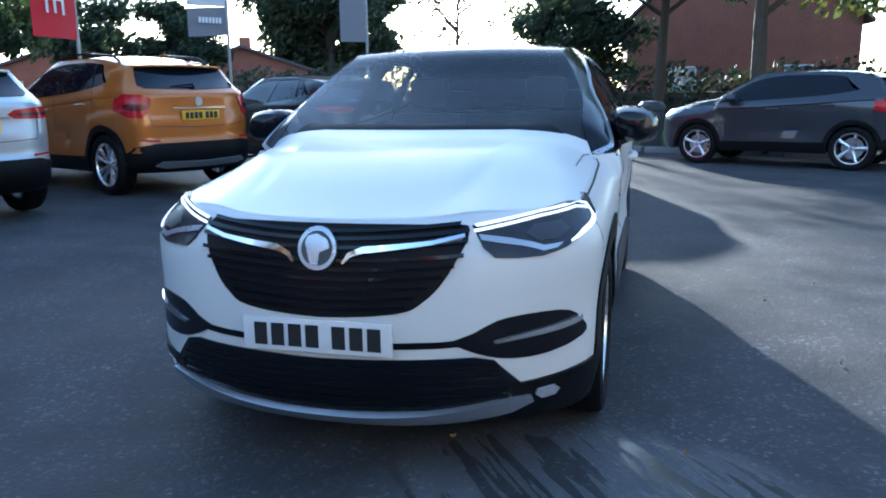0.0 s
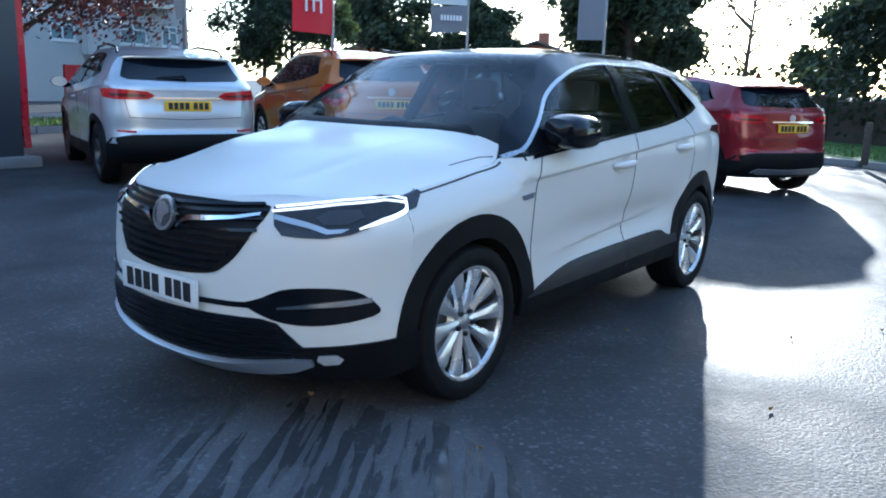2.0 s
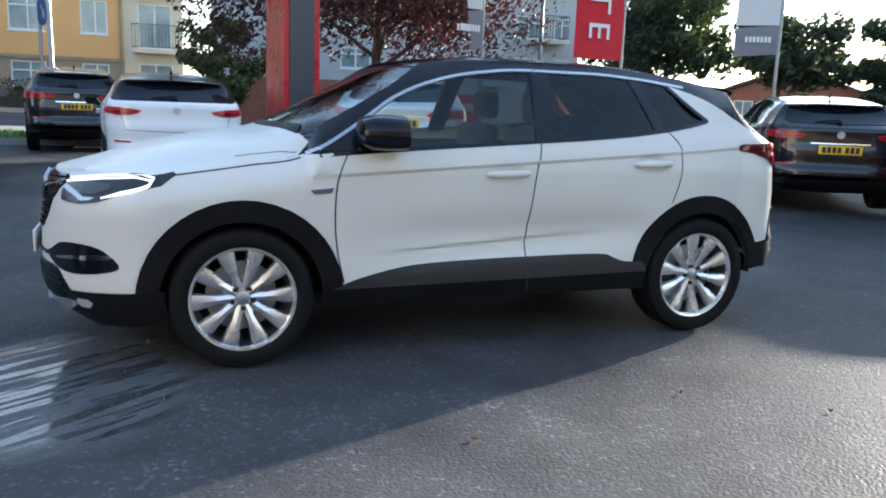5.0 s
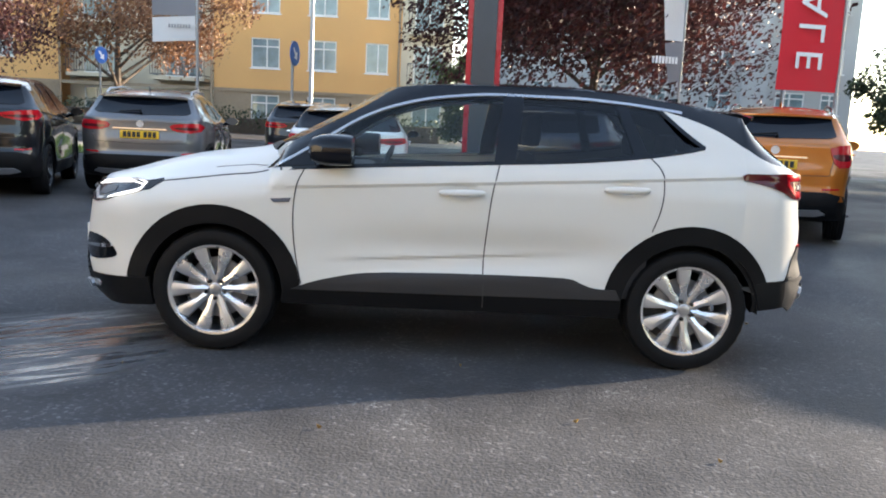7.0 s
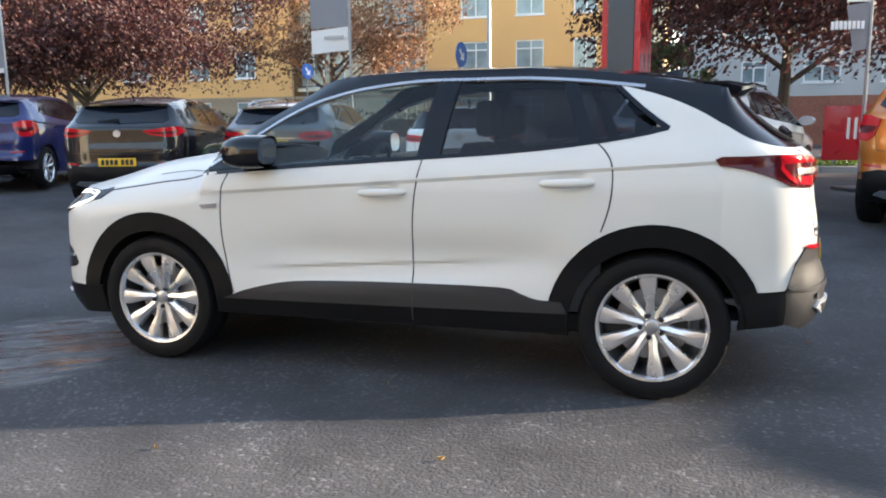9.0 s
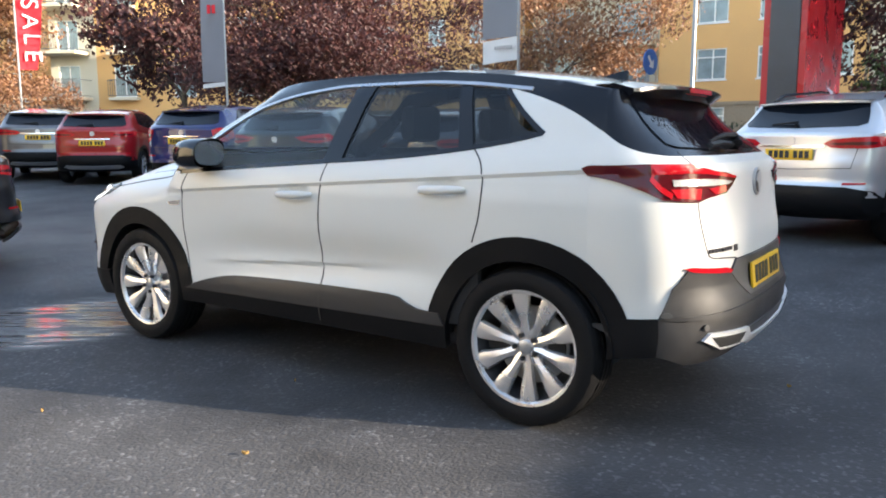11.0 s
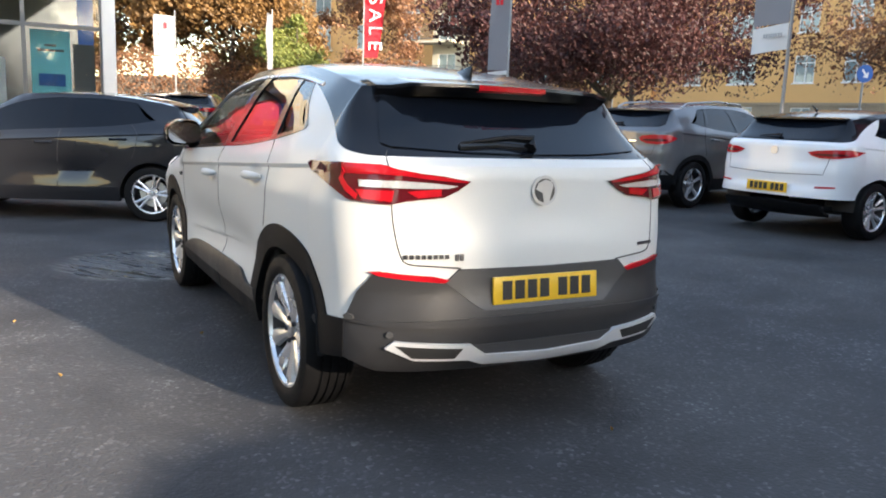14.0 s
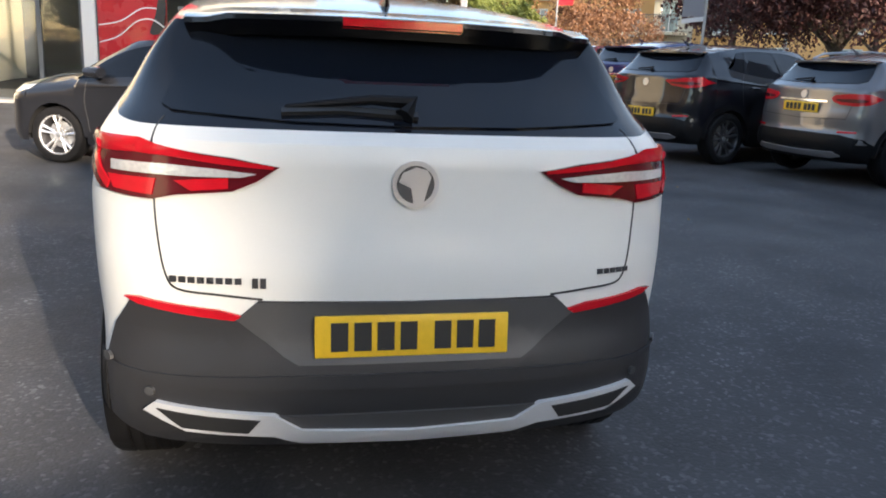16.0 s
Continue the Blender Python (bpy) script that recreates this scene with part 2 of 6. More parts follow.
def pchip(pts):
    """A smooth curve through (u, value) points that never overshoots."""
    xs, ys = np.array([p[0] for p in pts], float), np.array([p[1] for p in pts], float)
    h, d = np.diff(xs), np.diff(ys) / np.diff(xs)
    m = np.zeros(len(xs))
    m[0], m[-1] = d[0], d[-1]
    for i in range(1, len(xs) - 1):
        if d[i - 1] * d[i] > 0:
            w1, w2 = 2 * h[i] + h[i - 1], h[i] + 2 * h[i - 1]
            m[i] = (w1 + w2) / (w1 / d[i - 1] + w2 / d[i])

    def f(u):
        u = min(max(u, xs[0]), xs[-1])
        i = min(max(int(np.searchsorted(xs, u)) - 1, 0), len(xs) - 2)
        t = (u - xs[i]) / h[i]
        return float((1 + 2 * t) * (1 - t) ** 2 * ys[i] + t * (1 - t) ** 2 * h[i] * m[i] + t * t * (3 - 2 * t) * ys[i + 1] + t * t * (t - 1) * h[i] * m[i + 1])
    return f


def ss(a, b, x):
    t = min(max((x - a) / (b - a), 0.0), 1.0)
    return t * t * (3 - 2 * t)


def mesh_of(bm, name, smooth=True, angle=35):
    me = bpy.data.meshes.new(name)
    bm.to_mesh(me)
    bm.free()
    if smooth:
        me.polygons.foreach_set("use_smooth", [True] * len(me.polygons))
        me.set_sharp_from_angle(angle=radians(angle))
    return me


def part(name, bm, material, parent=None, label="", smooth=True, angle=35):
    """One mesh object, under a thing or a part."""
    me = mesh_of(bm, name, smooth, angle)
    for mt in material if isinstance(material, (list, tuple)) else [material]:
        me.materials.append(mt)
    ob = new(name, me)
    ob.parent = parent
    if label:
        tagged(ob, label)
    return ob


def thing(name, m, label, category, group="", kind=""):
    ob = new(name)
    ob.empty_display_size = 0.2
    ob.matrix_world = m
    return tagged(ob, label, category, group, kind)


def box_bm(x0, y0, z0, x1, y1, z1, bevel=0.0, bm=None, seg=2):
    own = bm or bmesh.new()
    r = bmesh.ops.create_cube(own, size=1.0, matrix=Matrix.LocRotScale(((x0 + x1) / 2, (y0 + y1) / 2, (z0 + z1) / 2), None, (abs(x1 - x0), abs(y1 - y0), abs(z1 - z0))))
    if bevel:
        es = list({e for v in r["verts"] for e in v.link_edges})
        bmesh.ops.bevel(own, geom=es, offset=bevel, segments=seg, affect="EDGES", profile=0.6)
    return own


def tube_bm(pts, radii, seg=10, bm=None, caps=True):
    """A tapered tube along points."""
    bm = bm or bmesh.new()
    pts = [Vector(p) for p in pts]
    rings = []
    for i, p in enumerate(pts):
        d = (pts[min(i + 1, len(pts) - 1)] - pts[max(i - 1, 0)]).normalized()
        a = d.orthogonal().normalized() if abs(d.z) < 0.99 else Vector((1, 0, 0))
        if rings:
            a = (last - d * last.dot(d)).normalized()
        last = a
        b = d.cross(a)
        r = radii[i] if isinstance(radii, (list, tuple)) else radii
        rings.append([bm.verts.new(p + r * (math.cos(2 * math.pi * k / seg) * a + math.sin(2 * math.pi * k / seg) * b)) for k in range(seg)])
    for r0, r1 in zip(rings, rings[1:]):
        for k in range(seg):
            bm.faces.new((r0[k], r0[(k + 1) % seg], r1[(k + 1) % seg], r1[k]))
    if caps:
        bm.faces.new(rings[0][::-1])
        bm.faces.new(rings[-1])
    return bm


def grid_bm(rows, bm=None, flip=False, closed=False):
    """A sheet through rows of points."""
    bm = bm or bmesh.new()
    vs = [[bm.verts.new(p) for p in r] for r in rows]
    for a, b in zip(vs, vs[1:]):
        n = len(a)
        for k in range(n if closed else n - 1):
            q = (a[k], a[(k + 1) % n], b[(k + 1) % n], b[k])
            try:
                bm.faces.new(q[::-1] if flip else q)
            except ValueError:
                pass
    return bm


def lathe_bm(profile, seg=48, bm=None, axis="x"):
    """profile: (along the axle, radius) points turned round the x axis."""
    rows = []
    for k in range(seg):
        a = 2 * math.pi * k / seg
        rows.append([(u, r * math.cos(a), r * math.sin(a)) for u, r in profile])
    bm = bm or bmesh.new()
    vs = [[bm.verts.new(p) for p in r] for r in rows]
    for k in range(seg):
        a, b = vs[k], vs[(k + 1) % seg]
        for i in range(len(profile) - 1):
            bm.faces.new((a[i], a[i + 1], b[i + 1], b[i]))
    return bm


def panel_bm(poly, surf, off=0.003, thick=0.008, cell=0.06, cellv=None, bm=None):
    """A plate of some thickness that lies on a curved surface: surf(u, v, off) gives its points, poly its outline in u, v."""
    flat = bmesh.new()
    flat.faces.new([flat.verts.new((u, v, 0)) for u, v in poly])
    bmesh.ops.triangulate(flat, faces=flat.faces[:])
    us, vs = [p[0] for p in poly], [p[1] for p in poly]
    for lo, hi, step, axis in ((min(us), max(us), cell, (1, 0, 0)), (min(vs), max(vs), cellv or cell, (0, 1, 0))):
        n = max(int((hi - lo) / step), 0)
        for k in range(1, n + 1):
            c = lo + (hi - lo) * k / (n + 1)
            bmesh.ops.bisect_plane(flat, geom=flat.verts[:] + flat.edges[:] + flat.faces[:], plane_co=(c, 0, 0) if axis[0] else (0, c, 0), plane_no=axis, dist=1e-6)
    out = bm or bmesh.new()
    top, low = {}, {}
    for v in flat.verts:
        top[v] = out.verts.new(surf(v.co.x, v.co.y, off))
        low[v] = out.verts.new(surf(v.co.x, v.co.y, off - thick))
    made = []
    for f in flat.faces:
        made.append(out.faces.new([top[v] for v in f.verts]))
    for e in flat.edges:
        if len(e.link_faces) == 1:
            a, b = e.verts
            made.append(out.faces.new((top[a], top[b], low[b], low[a])))
    flat.free()
    bmesh.ops.recalc_face_normals(out, faces=made)
    return out


def ribbon(pts, width):
    """The outline of a line of some width through points of u, v."""
    p = [Vector(q) for q in pts]
    left, right = [], []
    for i, q in enumerate(p):
        d = (p[min(i + 1, len(p) - 1)] - p[max(i - 1, 0)]).normalized()
        w = width[i] if isinstance(width, (list, tuple)) else width
        nrm = Vector((-d.y, d.x)) * w / 2
        left.append(tuple(q + nrm))
        right.append(tuple(q - nrm))
    return left + right[::-1]


def smooth_line(pts, n=4):
    """More points along a rounded line through the given ones."""
    out, p = [], [Vector(q) for q in pts]
    for i in range(len(p) - 1):
        a, b, c, d = p[max(i - 1, 0)], p[i], p[i + 1], p[min(i + 2, len(p) - 1)]
        for k in range(n):
            t = k / n
            out.append(tuple(0.5 * (2 * b + (c - a) * t + (2 * a - 5 * b + 4 * c - d) * t * t + (3 * b - a - 3 * c + d) * t ** 3)))
    return out + [tuple(p[-1])]


def glyph(ch):
    """One raised letter of the built-in font, 1 m to its em, as a mesh."""
    cu = bpy.data.curves.new("letter", "FONT")
    cu.body, cu.size, cu.extrude, cu.align_x, cu.align_y = ch, 1.0, .003, "CENTER", "CENTER"
    tmp = bpy.data.objects.new("tmp", cu)
    scene.collection.objects.link(tmp)
    me = bpy.data.meshes.new_from_object(tmp.evaluated_get(bpy.context.evaluated_depsgraph_get()))
    bpy.data.objects.remove(tmp)
    me.materials.clear()
    return me


GLYPHS = {ch: glyph(ch) for ch in "SALE"}


def ground_z(x, y):
    """The yard climbs a little towards the parked row and its far end."""
    return 0.15 * ss(-1.3, -5.5, x) + 0.010 * max(-x - 5.5, 0) * ss(-5.5, -7.5, x) * (1 if x > -30 else 30 / -x * 0.8) + 0.016 * min(max(-y - 7.0, 0), 14) * ss(-7, -10, y)


# ---- car bodies ----
# A car faces -y, its left side is +x, and y = 0 lies midway between the axles. All curves are those of the white car; the others stretch them.
class Shell:
    YF, YR = -1.75, 1.62

    def __init__(self, sx=1.0, sy=1.0, sz=1.0, curves=None):
        self.s = Vector((sx, sy, sz))
        c = {
            "plan": [(-1.75, .882), (-1.34, .897), (-.8, .900), (0, .905), (.8, .905), (1.34, .895), (1.62, .855)],
            "sec": [(.18, .925), (.3, .965), (.42, .985), (.58, .978), (.75, .992), (.9, .999), (.97, 1.0), (1.06, .985), (1.15, .952), (1.3, .862), (1.45, .765), (1.56, .67)],
            "edge": [(-1.75, .945), (-1.59, .968), (-1.3, 1.01), (-1.03, 1.056), (-.99, 1.13), (-.95, 1.185), (-.85, 1.245), (-.74, 1.306), (-.55, 1.412), (-.44, 1.484), (-.37, 1.530), (-.31, 1.545), (-.22, 1.553), (-.1, 1.560), (.24, 1.570), (.64, 1.570), (.95, 1.553), (1.2, 1.525), (1.42, 1.490), (1.62, 1.452)],
            "rise": [(-1.75, -.012), (-1.6, .02), (-1.3, .07), (-1.03, .095), (-.99, .05), (-.95, .012), (-.74, .004), (-.42, .004), (-.22, .016), (.1, .034), (.64, .038), (1.2, .040), (1.62, .035)],
            "bow": [(-1.75, .45), (-1.6, .385), (-1.3, .32), (-1.0, .14), (-.55, .12), (-.22, .085), (.1, .03), (.6, 0.0), (1.2, -.02), (1.62, -.05)],
            "nose": [(.2, -2.10), (.26, -2.21), (.32, -2.265), (.4, -2.285), (.5, -2.29), (.6, -2.285), (.7, -2.27), (.8, -2.25), (.88, -2.23), (.94, -2.20)],
            "tail": [(.22, 1.75), (.27, 1.93), (.33, 2.06), (.4, 2.125), (.5, 2.145), (.56, 2.14), (.66, 2.105), (.8, 2.10), (.95, 2.075), (1.06, 2.065), (1.135, 2.062), (1.15, 2.048), (1.17, 2.02), (1.21, 1.96), (1.31, 1.82), (1.42, 1.70), (1.46, 1.67)],
            "belt": [(-1.03, 1.053), (-.96, 1.06), (-.58, 1.09), (.17, 1.14), (.65, 1.172), (1.01, 1.21), (1.32, 1.262), (1.39, 1.28)],
            "top": [(-1.03, 1.053), (-.93, 1.108), (-.74, 1.228), (-.55, 1.35), (-.36, 1.43), (-.1, 1.49), (.24, 1.52), (.64, 1.52), (.95, 1.503), (1.10, 1.484), (1.2, 1.462), (1.32, 1.428), (1.42, 1.392), (1.52, 1.345), (1.62, 1.285)],
            "strip": [(-1.03, 1.053), (-.93, 1.108), (-.74, 1.228), (-.55, 1.35), (-.36, 1.43), (-.1, 1.49), (.24, 1.52), (.64, 1.52), (.95, 1.503), (1.2, 1.475), (1.42, 1.448)],
            "back": [(1.10, 1.51), (1.14, 1.47), (1.26, 1.365), (1.39, 1.27)],
        }
        c.update(curves or {})
        self.f = {k: pchip(v) for k, v in c.items()}
        self.dents = ()      # hollows behind the door handles
        self.arch, self.axles, self.hub = 0.40, (-1.3375, 1.3375), 0.35

    def half(self, y, z):
        """Half the width of the body's side at y, z."""
        f = self.f
        y = min(max(y, self.YF), self.YR)
        e = f["edge"](y)
        hr = 0.16
        rnd = 0.075 * ss(-.7, -1.1, y) + 0.02 + 0.045 * ss(-1.12, -.95, y) * ss(-.1, -.45, y)
        t = min(max((z - (e - hr)) / hr, 0), 1)
        dz = z - self.crease_z(y)
        crease = 0.013 * ss(-1.3, -.7, y) * (ss(0.0, .018, dz) - ss(.018, .15, dz))
        scoop = -0.028 * ss(-.85, -.2, y) * ss(1.05, .7, y) * math.exp(-((z - .66) / .10) ** 2)
        low = z - (.60 + .065 * y)
        swage = -0.018 * ss(-.78, -.35, y) * ss(.80, .25, y) * ss(-.13, -.05, low) * ss(.012, -.008, low)
        dent = 0.0
        for hy, hz in self.dents:
            q = ((y - hy) / .085) ** 2 + ((z - hz) / .040) ** 2
            if q < 4:
                dent -= 0.024 * math.exp(-q * q)
        return f["plan"](y) * f["sec"](z) - rnd * t * t + crease + scoop + swage + dent

    def crease_z(self, y):
        return .95 + .065 * (y + .83)

    def front_pq(self, z):
        k = ss(.80, .94, z)
        return 2.15 - 0.3 * k, 1.9 - 0.55 * k

    def FS(self, u, z):
        """The nose and side: u 0 at the middle of the nose, 1 where the side begins, then metres along it."""
        if u >= 1:
            y = self.YF + (u - 1)
            return Vector((self.half(y, z), y, z))
        p, q = self.front_pq(z)
        w, bow = self.half(self.YF, z), self.YF - self.f["nose"](z)
        th = max(u, 0) * math.pi / 2
        s = math.sin(th) ** (2 / p)
        return Vector((w * s, self.YF - bow * max(1 - s ** p, 0) ** (1 / q), z))

    def RS(self, u, z):
        """The tail and side: u 0 at the middle of the tail, 1 where the side begins, then metres forward along it."""
        if u >= 1:
            y = self.YR - (u - 1)
            return Vector((self.half(y, z), y, z))
        n = 3.3 - 0.7 * ss(1.1, 1.35, z)
        w, bow = self.half(self.YR, z), self.f["tail"](z) - self.YR
        s = math.sin(max(u, 0) * math.pi / 2) ** (2 / n)
        return Vector((w * s, self.YR + bow * max(1 - s ** n, 0) ** (1 / n), z))

    def fu(self, x, z):
        p, q = self.front_pq(z)
        return math.asin(min(max(abs(x) / self.half(self.YF, z), 0), 1) ** (p / 2)) / (math.pi / 2)

    def ru(self, x, z):
        n = 3.3 - 0.7 * ss(1.1, 1.35, z)
        return math.asin(min(max(abs(x) / self.half(self.YR, z), 0), 1) ** (n / 2)) / (math.pi / 2)

    def TS(self, v, s):
        """The bonnet, windscreen and roof: v along the upper edge, s across (-1 to 1)."""
        f = self.f
        e = f["edge"](v)
        w = self.half(v, e)
        k = ss(-1.0, -1.75, v)
        p, q = 2.0 - 0.15 * k, 1.0 + 0.35 * k
        a = abs(s)
        bulge = 0.012 * k * math.exp(-((a - .62) / .16) ** 2) + 0.008 * ss(-1.75, -1.4, v) * ss(-.95, -1.1, v) * ss(.5, .62, a) * ss(1.0, .8, a)
        rib = .44 + .16 * ss(-1.75, -1.05, v)
        bulge += 0.011 * ss(-1.72, -1.5, v) * ss(-1.0, -1.1, v) * ss(rib + .035, rib - .035, a)
        return Vector((w * s, v - f["bow"](v) * max(1 - a ** p, 0) ** (1 / q), e + f["rise"](v) * (1 - a ** (2.4 + 3.6 * ss(-1.6, -1.15, v) * ss(-.5, -.9, v))) + bulge))

    def out(self, base, mirror=False):
        """A surface for panels, with an offset along its normal, stretched to this car."""
        def surf(u, v, off):
            e = 1e-3
            p = base(u, v)
            nrm = (base(u + e, v) - p).cross(base(u, v + e) - p)
            if nrm.length < 1e-12:
                nrm = Vector((0, 0, 1))
            nrm.normalize()
            if nrm.dot(p - Vector((0, p.y * 0.75, 0.75))) < 0:
                nrm = -nrm
            r = Vector((p.x * self.s.x, p.y * self.s.y, p.z * self.s.z)) + nrm * off
            return Vector((-r.x, r.y, r.z)) if mirror else r
        return surf

    def side(self, y, z):
        return Vector((self.half(y, z), y, z))

    def P(self, v):
        return Vector((v.x * self.s.x, v.y * self.s.y, v.z * self.s.z))

    def bottom(self, y):
        z = 0.345
        for a in self.axles:
            if abs(y - a) < self.arch:
                z = max(z, self.hub + math.sqrt(self.arch ** 2 - (y - a) ** 2))
        return z

    def columns(self, step):
        ys = list(np.arange(self.YF, self.YR, step)) + [self.YR]
        for a in self.axles:
            ys += [a + self.arch * math.cos(math.pi * k / 16) for k in range(17)]
        ys += [-1.03, -1.01, -.99, -.97, -.95, -.93, -.32, -.22, 1.10, 1.14, 1.26, 1.39, 1.42]
        for hy, _ in self.dents:
            ys += [hy + .02 * k for k in range(-6, 7)]
        ys = sorted(set(round(float(y), 4) for y in ys if self.YF <= y <= self.YR))
        return [y for i, y in enumerate(ys) if i == 0 or y - ys[i - 1] > 0.004]

    def levels(self, y):
        """Heights at y where the side changes: bottom, glass bottom, glass top, roof line, upper edge."""
        f, e = self.f, self.f["edge"](y)
        if y < -1.03:
            return self.bottom(y), e, e, e, e
        top = f["top"](y)
        if y > 1.39:
            mid = min(f["belt"](1.39), top)
            return self.bottom(y), mid, mid, top, e
        g0 = f["belt"](y)
        g1 = top if y < 1.10 else min(top, f["back"](y))
        return self.bottom(y), g0, max(g1, g0), top, e


def build_shell(sh, car, body_mat, roof_mat, upper_mat, glass, screen, step=0.07, lower=12, hood_seg=18):
    """The painted skin: sides, nose, tail, bonnet and roof, and the glass that fills its openings."""
    ys = sh.columns(step)
    body, roof = bmesh.new(), bmesh.new()

    def both(rows, bm, flip=False):
        grid_bm([[sh.P(p) for p in r] for r in rows], bm, flip)
        grid_bm([[Vector((-q.x, q.y, q.z)) for q in (sh.P(p) for p in r)] for r in rows], bm, not flip)

    def band(a, b, n, y0=-9, y1=9):
        rows = []
        for y in ys:
            if y0 <= y <= y1:
                lv = sh.levels(y)
                rows.append([sh.side(y, lv[a] + (lv[b] - lv[a]) * k / n) for k in range(n + 1)])
        return rows
    rows = []
    for y in ys:
        lv, c = sh.levels(y), sh.crease_z(y)
        n1 = lower * 2 // 3
        rows.append([sh.side(y, lv[0] + (c - lv[0]) * k / n1) for k in range(n1 + 1)] + [sh.side(y, c + .018)] + [sh.side(y, c + .018 + (lv[1] - c - .018) * k / 5) for k in range(1, 6)])
    both(rows, body)
    both(band(2, 3, 3, 1.10), body)
    both(band(3, 4, 4, -1.03), roof)
    # nose
    zs = [.26, .28, .30, .33, .38, .44, .5, .56, .62, .68, .74, .80, .85, .90]
    us = [k / 16 for k in range(17)]
    rows = []
    for u in us:
        th = u * math.pi / 2
        p, q = sh.front_pq(.945)
        top = sh.TS(sh.YF, math.sin(th) ** (2 / p))
        col = [sh.FS(u, z) for z in zs]
        rows.append(col + [top])
    both(rows, body, True)
    # bonnet
    vs = [sh.YF + (-1.0 - sh.YF) * k / 12 for k in range(13)]
    p, q = sh.front_pq(.945)
    fine = 48 if lower > 20 else 16
    ss_ = [math.sin(k / fine * math.pi / 2) ** (2 / p) for k in range(fine + 1)]
    both([[sh.TS(v, s) for s in ss_] for v in vs], body, True)
    # roof and windscreen
    s2 = [k / 10 for k in range(11)]
    both([[sh.TS(v, s) for s in s2] for v in [-.22 + (sh.YR + .22) * k / 16 for k in range(17)]], roof, True)
    # tail: painted below, dark above
    zb = pchip([(0, 1.18), (.55, 1.18), (.72, 1.19), (.85, 1.215), (1.0, 1.285)])
    low, high = [], []
    for u in [k / 24 for k in range(23)] + [.965, .975, .984, .991, .997, 1.0]:
        b = zb(u)
        yy, z0 = sh.RS(u, .45).y, .50
        if yy - sh.axles[1] < sh.arch:
            z0 = max(z0, sh.hub + math.sqrt(sh.arch ** 2 - (yy - sh.axles[1]) ** 2))
        low.append([sh.RS(u, z0 + (b - z0) * j / 22) for j in range(23)])
        n = 2.6
        high.append([sh.RS(u, b + (1.452 - b) * j / 8) for j in range(9)] + [sh.TS(sh.YR, math.sin(u * math.pi / 2) ** (2 / n))])
    both(low, body)
    up = bmesh.new()
    both(high, up)
    for bm in (body, roof, up):
        bmesh.ops.remove_doubles(bm, verts=bm.verts[:], dist=0.0008)
        bmesh.ops.recalc_face_normals(bm, faces=bm.faces[:])
    part("body", body, body_mat, car, angle=28)
    part("roof", roof, roof_mat, car, "" if roof_mat == body_mat else "black painted roof")
    part("tailgate_surround", up, upper_mat, car)
    bm = bmesh.new()
    both([[sh.TS(v, s) for s in s2] for v in [-1.0 + .78 * k / 12 for k in range(13)]], bm, True)
    bmesh.ops.remove_doubles(bm, verts=bm.verts[:], dist=0.0008)
    bm.normal_update()
    outward(bm)
    ws = part("windscreen", bm, screen, car)
    ws.visible_shadow = glass == M["car_glass"]
    return ws


def outward(bm):
    """Turn every face away from the car's middle."""
    for f in bm.faces:
        c = f.calc_center_median()
        if f.normal.dot(c - Vector((0, c.y * .6, .9))) < 0:
            f.normal_flip()


def side_glass(sh, car, names_mats, mirror):
    """Side windows: each pane fills a stretch of the opening between the waist line and the roof line."""
    for name, y0, y1, lean0, lean1, mt in names_mats:
        n = 14
        rows = []
        for k in range(n + 1):
            row = []
            for j in range(7):
                t = j / 6
                y = y0 + lean0 * t + (y1 + lean1 * t - y0 - lean0 * t) * k / n
                lv = sh.levels(min(max(y, -1.0), 1.385))
                z = lv[1] + (lv[2] - lv[1]) * t
                p = sh.P(sh.side(y, z)) - Vector((0.006, 0, 0))
                row.append(Vector((-p.x, p.y, p.z)) if mirror else p)
            rows.append(row)
        bm = grid_bm(rows, flip=mirror)
        bmesh.ops.remove_doubles(bm, verts=bm.verts[:], dist=0.0005)
        bm.normal_update()
        outward(bm)
        ob = part(name, bm, mt, car)
        ob.visible_shadow = mt == M["car_glass"]


